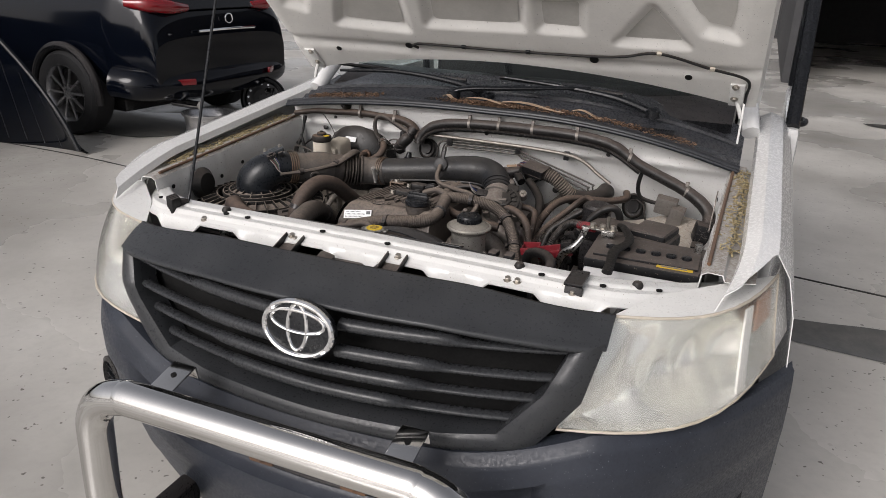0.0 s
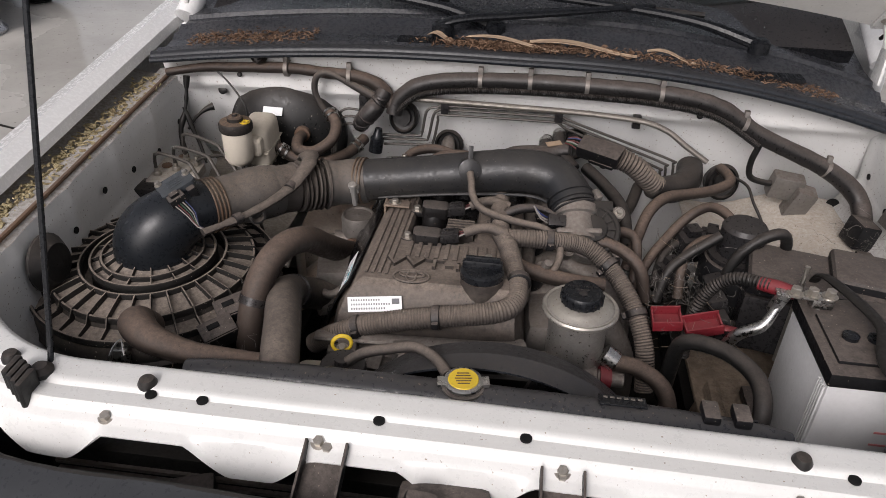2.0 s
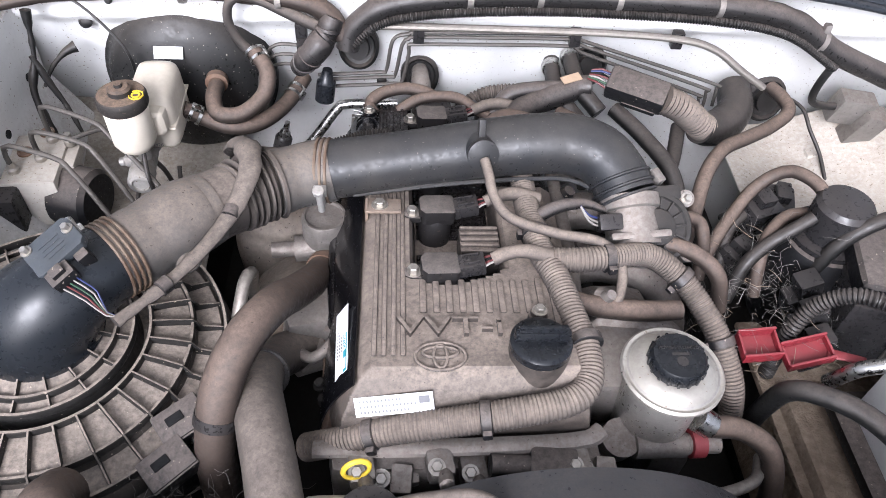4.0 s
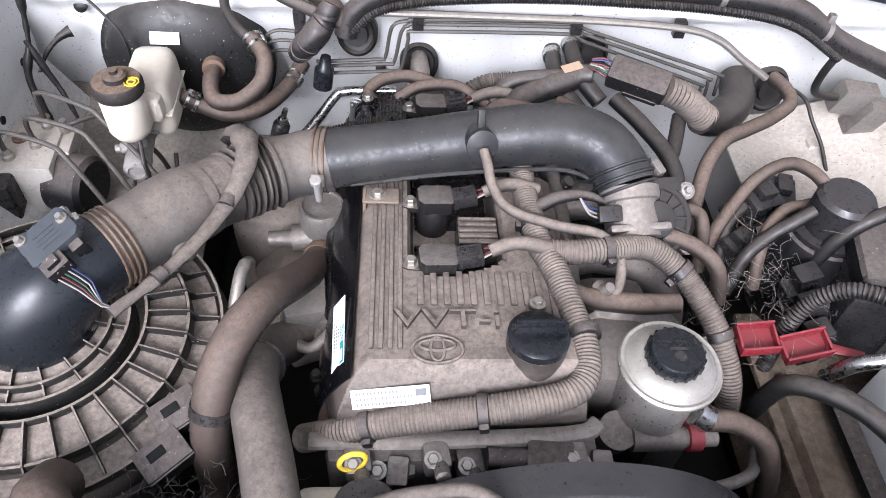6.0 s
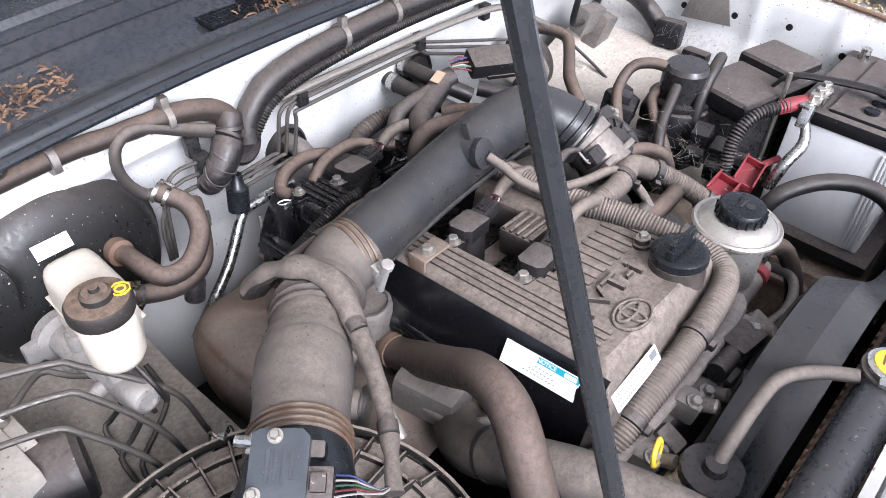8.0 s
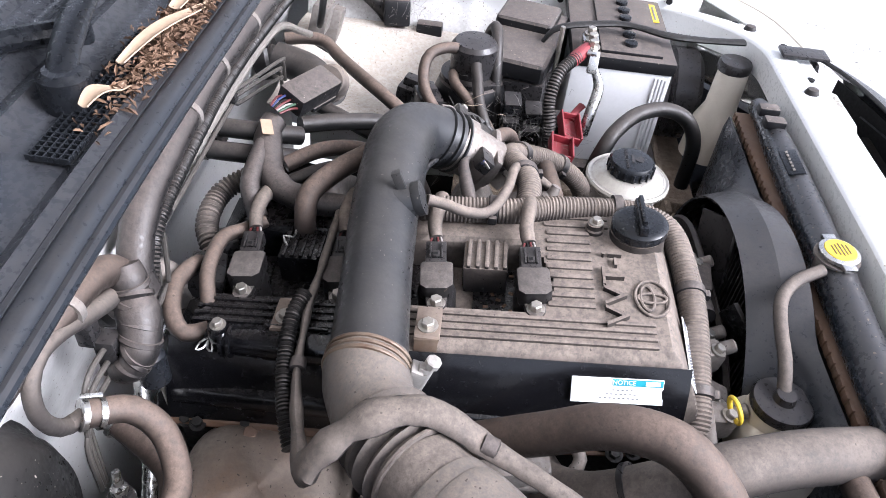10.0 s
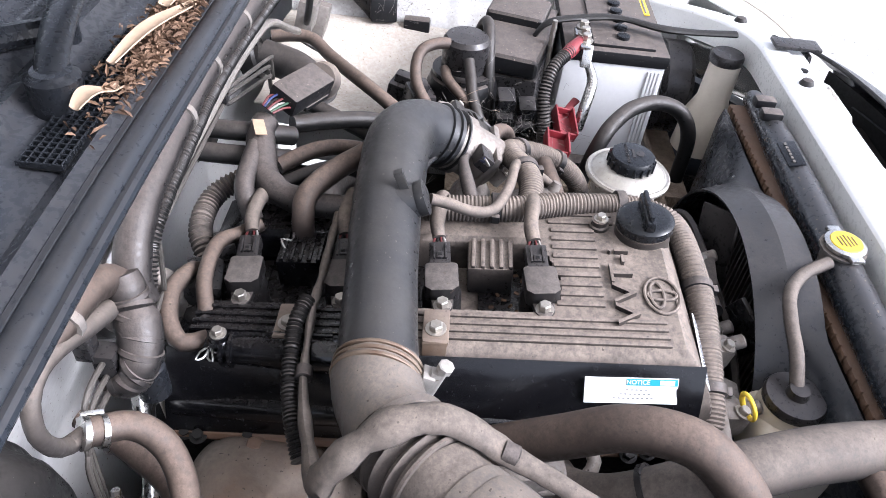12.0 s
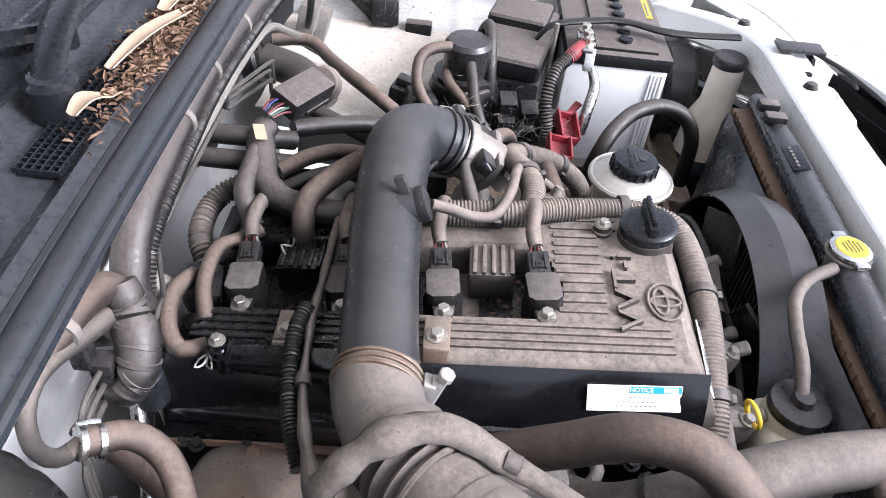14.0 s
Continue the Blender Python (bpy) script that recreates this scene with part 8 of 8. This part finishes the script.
# ---- leaves and bark in the cowl ----
b = bm_new()
for i in range(3600):
    grp = random.random()
    if grp < 0.5:
        x, y = random.gauss(-0.005, 0.065), random.gauss(2.008, 0.012)
    elif grp < 0.8:
        x, y = random.uniform(0.0, 0.60), random.gauss(2.015, 0.012)
    else:
        x, y = random.uniform(-0.66, -0.40), random.gauss(2.03, 0.02)
    y = max(1.990, y)
    z = cowl_z(x) + 0.010 + random.uniform(0, 0.010)
    s = random.choice((random.uniform(0.0015, 0.004), random.uniform(0.003, 0.008)))
    m = pose(x, y, z, random.uniform(-35, 35), random.uniform(-35, 35), random.uniform(0, 360))
    k = random.choice((0.07, 0.08, 0.1, random.uniform(0.12, 0.45)))
    put(b, [(-s, 0, 0), (-s * 0.3, s * k, 0.002), (s * 0.4, s * k * 0.8, 0.003), (s, 0, 0.001), (s * 0.4, -s * k * 0.8, 0.002), (-s * 0.3, -s * k, 0.003)], [(0, 1, 2, 3), (0, 3, 4, 5)], m)
single("leaf_litter", b, "leaf", (0, 2.03, 1.17), "brown dry leaf litter lying on the cowl", "leaves", kind="stuff")
for x0, y0, x1, y1, w in ((-0.10, 2.026, 0.075, 1.992, 0.008), (-0.175, 2.026, -0.125, 2.010, 0.009), (0.02, 2.02, 0.22, 2.0, 0.012), (0.24, 2.025, 0.33, 2.01, 0.008)):
    b = bm_new()
    d = Vector((x1 - x0, y1 - y0, 0))
    nrm = Vector((-d.y, d.x, 0)).normalized()

    def strip(u, v):
        p = Vector((x0, y0, cowl_z(x0) + 0.022)) + d * u
        p.z = cowl_z(p.x) + 0.022 + 0.006 * math.sin(u * 5)
        return p + nrm * (w * (v - 0.5) * 2 * (0.35 + 0.65 * math.sin(math.pi * min(0.95, u + 0.08)))) + Vector((0, 0, 0.0022 * (2 * v - 1) ** 2))
    sheet(b, strip, 20, 6, 0.0012)
    single("bark_strip", b, "bark", (x0, y0, cowl_z(x0) + 0.015), "curled pale bark strip lying on the cowl", "bark", "bark strips")
# debris and cobweb round the canister
b = bm_new()
for i in range(480):
    cx, cy, cz, sp = random.choice(((0.32, 1.69, 0.91, 0.05), (0.37, 1.66, 0.91, 0.04), (0.30, 1.62, 0.91, 0.045), (-0.40, 1.40, 0.87, 0.05), (-0.37, 1.40, 0.90, 0.035), (0.66, 1.84, 0.93, 0.03)))
    p = [Vector((random.gauss(cx, sp), random.gauss(cy, sp), random.gauss(cz, sp * 0.6)))]
    p.append(p[0] + Vector((random.gauss(0, 0.018), random.gauss(0, 0.018), random.gauss(0, 0.012))))
    bend = [p[0].lerp(p[1], f) + Vector((random.gauss(0, 0.005), random.gauss(0, 0.005), random.gauss(-0.003, 0.005))) for f in (0.3, 0.6)]
    tube(b, [p[0], *bend, p[1]], random.uniform(0.00012, 0.00028), 3, 0.012)
single("cobweb", b, "cobweb", (0.31, 1.69, 0.90), "dusty grey cobweb threads between the hoses", "cobweb", kind="stuff")
b = bm_new()
for i in range(70):
    cx, cy, cz, sp = random.choice(((0.30, 1.68, 0.90, 0.05), (0.29, 1.60, 0.90, 0.04), (-0.41, 1.40, 0.86, 0.05)))
    p = Vector((random.gauss(cx, sp), random.gauss(cy, sp), random.gauss(cz, sp * 0.6)))
    q = p + Vector((random.uniform(-1, 1), random.uniform(-1, 1), random.uniform(-0.6, 0.6))).normalized() * random.uniform(0.01, 0.04)
    tube(b, [p, (p + q) / 2 + Vector((random.gauss(0, 0.004), random.gauss(0, 0.004), random.gauss(0, 0.004))), q], 0.0004, 3, 0.01)
single("twig_litter", b, "dirt", (0.30, 1.66, 0.88), "fine dry twigs caught among the hoses", "twigs", kind="stuff")
# added near-black sheet closes the bay below, standing in for its deep shade
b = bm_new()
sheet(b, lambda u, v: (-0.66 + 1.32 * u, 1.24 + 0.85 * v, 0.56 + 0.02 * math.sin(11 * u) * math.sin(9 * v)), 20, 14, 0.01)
part("bay_shade_sheet", b, "dark", truck)
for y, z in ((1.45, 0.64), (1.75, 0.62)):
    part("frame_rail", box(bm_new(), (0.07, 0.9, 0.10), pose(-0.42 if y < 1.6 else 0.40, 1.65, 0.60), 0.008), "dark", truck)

# ---- the yard ----
def road_wheel(name, centre, axis, r=0.35, w=0.22, spokes=10, rim="rim", label="", category="wheel", parent=None, top_level=False):
    """A tyre with rim and twin spokes; axis points to its outer face."""
    m = at(centre, axis)
    tyre_bm = lathe(bm_new(), [(r * 0.66, -w / 2), (r * 0.92, -w / 2), (r, -w * 0.36), (r, w * 0.36), (r * 0.92, w / 2), (r * 0.66, w / 2)], 44, m, caps=False)
    root = part(name, tyre_bm, "tyre", parent)
    part("rim", lathe(bm_new(), [(r * 0.67, -w / 2), (r * 0.62, -w * 0.3), (r * 0.60, w * 0.3), (r * 0.67, w * 0.5), (r * 0.69, w * 0.5)], 44, m, caps=False), rim, root)
    part("hub", lathe(bm_new(), [(r * 0.16, 0), (r * 0.16, w * 0.36), (r * 0.12, w * 0.4), (0, w * 0.4)], 20, m), rim, root)
    part("brake_disc", lathe(bm_new(), [(r * 0.5, -0.01), (r * 0.5, 0.0), (0, 0.0)], 30, m), "dark", root)
    for i in range(spokes):
        a = 2 * math.pi * i / spokes
        b = bm_new()
        box(b, (r * 0.52, r * 0.055, 0.018), m @ pose(r * 0.38 * math.cos(a), r * 0.38 * math.sin(a), w * 0.36, 0, 0, a * 57.3), 0.004)
        part("spoke", b, rim, root)
    return root


suv = thing("parked_suv", (-5.0, 5.5, GROUND), "glossy dark blue-black parked SUV with alloy wheels", "car")
FWD, RGT = Vector((-0.9968, 0.080, 0)), Vector((0.080, 0.9968, 0))
AX = Vector((-4.64, 5.475, GROUND))


def suv_pt(f, s, z):
    return AX + FWD * f + RGT * s + Vector((0, 0, z))


b = bm_new()
PROF = [(-0.95, 0.42, 0.86), (-0.93, 0.35, 1.02), (-0.80, 0.30, 1.35), (-0.45, 0.28, 1.60), (0.2, 0.28, 1.68), (1.2, 0.26, 1.68), (1.9, 0.26, 1.45), (2.6, 0.26, 1.10), (3.3, 0.28, 1.0), (3.6, 0.35, 0.85)]


def suv_fn(u, v):
    k = u * (len(PROF) - 1)
    i = min(int(k), len(PROF) - 2)
    f = k - i
    a, c = PROF[i], PROF[i + 1]
    ff, zb, zt = (a[j] + (c[j] - a[j]) * f for j in range(3))
    ang = v * 2 * math.pi
    cx, cz = math.cos(ang), math.sin(ang)
    sx = math.copysign(abs(cx) ** 0.45, cx)
    sz = math.copysign(abs(cz) ** 0.5, cz)
    zz = (zb + zt) / 2 + (zt - zb) / 2 * sz
    wid = 0.90 * (1 - 0.22 * max(0, zz - 0.95) / 0.75) * (1 - 0.10 * max(0, -0.5 - ff) / 0.45)
    return suv_pt(ff, wid * sx, zz)


sheet(b, suv_fn, 60, 48)
t_end = [suv_fn(0, j / 48) for j in range(48)]
put(b, t_end, [list(range(48))])
body = part("body", b, "car_black", suv)
for fa in (0.0, 2.7):
    for s in (-0.86, 0.86):
        c = suv_pt(fa, s, 0.36)
        ax = RGT * (1 if s > 0 else -1)
        road_wheel("wheel", c + ax * 0.0, ax, 0.36, 0.23, 10, "rim", parent=suv)
        b = bm_new()
        tube(b, [c + ax * 0.09 + FWD * (0.40 * math.cos(t)) + Vector((0, 0, 0.40 * math.sin(t))) for t in (math.pi * (i / 20) for i in range(-1, 22))], 0.035, 10, raw=True)
        part("arch_trim", b, "black", suv)
b = bm_new()
tube(b, [suv_pt(-0.55, -0.90, 0.50), suv_pt(-0.80, -0.80, 0.48), suv_pt(-0.88, -0.4, 0.46), suv_pt(-0.90, 0.0, 0.46), suv_pt(-0.88, 0.4, 0.46), suv_pt(-0.80, 0.80, 0.48), suv_pt(-0.55, 0.90, 0.50)], 0.13, 18, flat=1.0)
part("rear_bumper", b, "car_black", suv)
for s in (-1, 1):
    b = bm_new()
    box(b, (0.03, 0.20, 0.055), at(suv_pt(-0.985, s * 0.56, 0.50), (0, 0, 1), -FWD + RGT * s * 0.5), 0.012)
    part("reflector", b, "tail_red", suv)
    b = bm_new()
    tube(b, [suv_pt(-0.92, s * 0.40, 1.09), suv_pt(-0.93, s * 0.58, 1.10), suv_pt(-0.86, s * 0.74, 1.12), suv_pt(-0.70, s * 0.84, 1.13)], [0.03, 0.055, 0.06, 0.03], 14)
    part("tail_lamp", b, "tail_red", suv)
    part("exhaust_tip", tube(bm_new(), [suv_pt(-0.75, s * 0.48, 0.30), suv_pt(-1.06, s * 0.48, 0.30)], 0.035, 16), "chrome", suv)
b = bm_new()
tube(b, [suv_pt(-0.985, -0.35, 0.90), suv_pt(-0.99, 0.0, 0.905), suv_pt(-0.985, 0.35, 0.90)], 0.012, 10)
part("chrome_strip", b, "chrome", suv)
b = bm_new()
tube(b, [suv_pt(-0.97, 0.04 + 0.045 * math.cos(t), 0.99 + 0.04 * math.sin(t)) for t in (2 * math.pi * i / 20 for i in range(21))], 0.006, 8, raw=True)
part("tailgate_badge", b, "chrome", suv)
for i in range(3):
    part("model_mark", box(bm_new(), (0.008, 0.045, 0.03), at(suv_pt(-0.94, -0.62 + i * 0.06, 0.88), (0, 0, 1), FWD), 0.004), "chrome", suv)
b = bm_new()
sheet(b, lambda u, v: suv_pt(-0.93 + 0.46 * v + 0.004, -0.62 + 1.24 * u, 1.08 + 0.46 * v) - FWD * 0.02, 8, 6, 0.01)
part("rear_window", b, "black_clean", suv)
b = bm_new()
box(b, (0.17, 0.03, 0.03), at(suv_pt(0.92, -0.91, 0.93), (0, 0, 1), FWD), 0.012)
part("door_handle", b, "car_black", suv)
b = bm_new()
box(b, (3.4, 1.4, 0.2), at(suv_pt(1.3, 0, 0.30), (0, 0, 1), FWD), 0.02)
part("underbody", b, "black", suv)

# loose car wing leaning by the SUV
wing = thing("loose_car_wing", (-4.10, 3.98, GROUND), "black loose car wing panel leaning upright", "car part")
b = bm_new()


def wing_fn(u, v):
    x = -5.08 + 1.0 * u
    z = GROUND + (0.02 + 1.15 * (1 - u) ** 0.8 + 0.02) * (1 - v) + 0.0
    return (x, 3.90 + 0.10 * u + 0.10 * v + 0.05 * math.sin(3 * u), z)


sheet(b, wing_fn, 24, 12, 0.012)
part("panel", b, "car_black", wing)
b = bm_new()
tube(b, [wing_fn(u / 10, 0.0) for u in range(11)], 0.018, 8, raw=True)
part("panel_edge", b, "black_clean", wing)
for i in range(4):
    part("panel_rib", tube(bm_new(), [wing_fn(0.15 + 0.17 * i, 0.15), wing_fn(0.20 + 0.17 * i, 0.95)], 0.014, 8), "black", wing)
# second black car at the edge of view
dark_car = thing("parked_car", (-6.2, 3.3, GROUND), "dark parked car at the edge of the yard", "car")
b = bm_new()
box(b, (1.7, 3.8, 0.75), pose(-6.35, 2.6, GROUND + 0.62, 0, 0, 15), 0.18, 4)
box(b, (1.4, 2.0, 0.55), pose(-6.35, 2.4, GROUND + 1.2, 0, 0, 15), 0.16, 4)
part("body", b, "car_black", dark_car)
road_wheel("wheel", Vector((-5.75, 3.75, GROUND + 0.33)), (0.96, 0.26, 0), 0.33, 0.21, 5, "rim", parent=dark_car)
road_wheel("wheel", Vector((-5.15, 1.45, GROUND + 0.33)), (0.96, 0.26, 0), 0.33, 0.21, 5, "rim", parent=dark_car)

# alloy rim lying on the ground
rimob = thing("alloy_rim", (-3.66, 5.05, GROUND), "bare grey alloy rim lying flat on the wet concrete", "wheel rim")
RM = Matrix.Translation((-3.66, 5.06, GROUND))
part("barrel", lathe(bm_new(), [(0.225, 0.0), (0.235, 0.0), (0.238, 0.02), (0.222, 0.035), (0.205, 0.06), (0.200, 0.13), (0.215, 0.19), (0.232, 0.205), (0.235, 0.22), (0.228, 0.222), (0.215, 0.205), (0.192, 0.13), (0.195, 0.06), (0.215, 0.02)], 48, RM, caps=False), "rim", rimob)
for i in range(5):
    a = 2 * math.pi * i / 5
    part("spoke", box(bm_new(), (0.19, 0.05, 0.025), RM @ pose(0.10 * math.cos(a), 0.10 * math.sin(a), 0.03, 0, 0, a * 57.3), 0.006), "rim", rimob)
# black steel wheel standing
stw = thing("steel_wheel", (-3.60, 5.78, GROUND), "black steel wheel standing upright", "wheel")
sm = at((-3.64, 5.84, GROUND + 0.218), (0.50, -0.80, 0.22)) @ Matrix.Diagonal((0.66, 0.66, 0.66, 1))
part("rim_barrel", lathe(bm_new(), [(0.285, -0.09), (0.30, -0.09), (0.29, -0.05), (0.265, -0.03), (0.26, 0.05), (0.285, 0.085), (0.30, 0.09), (0.29, 0.096), (0.27, 0.085)], 44, sm, caps=False), "rim_dark", stw)
disc = part("rim_disc", lathe(bm_new(), [(0.262, 0.02), (0.24, 0.04), (0.20, 0.03), (0.14, 0.05), (0.09, 0.035), (0.06, 0.03), (0.0, 0.03)], 44, sm), "rim_dark", stw)
for i in range(14):
    a = 2 * math.pi * i / 14
    part("vent_hole", lathe(bm_new(), [(0.016, 0), (0.016, 0.004)], 14, sm @ pose(0.215 * math.cos(a), 0.215 * math.sin(a), 0.034)), "rim", disc)
for i in range(6):
    a = 2 * math.pi * i / 6
    part("stud_hole", lathe(bm_new(), [(0.010, 0), (0.010, 0.004)], 12, sm @ pose(0.075 * math.cos(a), 0.075 * math.sin(a), 0.034)), "hole", disc)
part("tyre", lathe(bm_new(), [(0.29, -0.10), (0.33, -0.11), (0.335, -0.02), (0.32, 0.02)], 40, sm, caps=False), "tyre", stw)

# joint in the slab, stains
b = bm_new()
tube(b, [(-6.0, 4.05, GROUND), (-3.6, 3.95, GROUND), (-1.4, 3.4, GROUND), (1.0, 2.6, GROUND - 0.01)], 0.010, 6, 0.2, flat=0.3)
part_ob = single("slab_joint", b, "dark", (-3.6, 3.95, GROUND), "dark joint line in the concrete slab", "joint", kind="structure")
b = bm_new()
tube(b, [(1.05, 3.95, GROUND), (2.2, 3.75, GROUND), (4.5, 3.3, GROUND), (8, 2.7, GROUND)], 0.012, 6, 0.2, flat=0.3)
single("slab_joint", b, "dark", (2.2, 3.75, GROUND), "dark joint line in the concrete slab", "joint", kind="structure")


def patch(cx, cy, rx, ry, mat, h, seed):
    b = bm_new()
    pts = []
    for i in range(28):
        a = 2 * math.pi * i / 28
        k = 1 + 0.35 * noise.noise(Vector((math.cos(a) * 1.5 + seed, math.sin(a) * 1.5, seed)))
        pts.append((cx + rx * k * math.cos(a), cy + ry * k * math.sin(a), GROUND + h))
    put(b, pts, [list(range(28))])
    return b


M["wet"] = material("wet_dark_stain", (0.10, 0.10, 0.095), 0.12, alt=(0.14, 0.135, 0.125), bump=0.05, rough_var=0.06)
M["oil"] = material("rust_stain", (0.24, 0.14, 0.06), 0.7, alt=(0.30, 0.26, 0.21), bump=0.1)
for cx, cy, rx, ry, mat, s in ((1.55, 3.25, 0.75, 0.16, "wet", 1.0), (3.4, 6.6, 0.55, 0.10, "oil", 2.0), (2.6, 9.0, 0.7, 0.18, "wet", 3.0), (4.6, 9.2, 0.8, 0.2, "wet", 5.0), (-4.6, 5.2, 0.9, 0.5, "wet", 7.0)):
    single("ground_stain", patch(cx, cy, rx, ry, mat, 0.004, s), mat, (cx, cy, GROUND + 0.004), "dark wet stain on the concrete", "stain", kind="structure")

# ---- open dark shed across the yard ----
b = bm_new()
box(b, (16, 0.2, 4.2), pose(9.0, 21.0, GROUND + 2.1), 0.02)
single("wall_shed_back", b, "shed", (9.0, 21.0, GROUND), "dark steel back wall of the open shed", "wall", kind="structure")
b = bm_new()
box(b, (16, 9.5, 0.15), pose(9.0, 16.6, GROUND + 4.0), 0.02)
single("roof_shed", b, "shed", (9.0, 16.6, GROUND + 3.9), "dark steel shed roof", "roof", kind="structure")
for x in (1.2, 17.0):
    b = bm_new()
    box(b, (0.2, 9.0, 4.0), pose(x, 16.6, GROUND + 2.0), 0.02)
    single("wall_shed_side", b, "shed", (x, 16.6, GROUND), "dark steel shed side wall", "wall", kind="structure")
b = bm_new()
box(b, (16, 0.1, 2.3), pose(9.0, 12.0, GROUND + 2.9), 0.02)
single("wall_shed_front", b, "shed", (9.0, 12.0, GROUND + 1.7), "dark shed front above the opening", "wall", kind="structure")
for k, (x, y) in enumerate(((5.0, 13.2), (6.1, 13.4), (7.2, 13.3))):
    pal = thing("pallet", (x, y, GROUND), "wooden pallet with orange timber offcuts", "pallet", "pallets")
    for i in range(6):
        part("board", box(bm_new(), (0.95, 0.10, 0.02), pose(x, y - 0.4 + i * 0.16, GROUND + 0.14), 0.003), "wood", pal)
    for i in range(3):
        part("bearer", box(bm_new(), (0.09, 0.95, 0.12), pose(x - 0.42 + i * 0.42, y, GROUND + 0.065), 0.003), "wood", pal)
    for i in range(6):
        part("offcut", box(bm_new(), (0.08, 0.7, 0.05), pose(x + random.uniform(-0.35, 0.35), y + random.uniform(-0.2, 0.2), GROUND + 0.20 + 0.055 * (i // 2), random.uniform(-6, 6), 0, random.uniform(-60, 60)), 0.003), "wood", pal)
for k, (x, y) in enumerate(((4.2, 14.5), (8.4, 14.2), (9.6, 14.6))):
    b = bm_new()
    box(b, (0.7, 0.6, 1.1), pose(x, y, GROUND + 0.55), 0.06, 3)
    single("machine_block", b, "alloy", (x, y, GROUND), "grey workshop machine standing in the shed", "machine", "workshop machines")
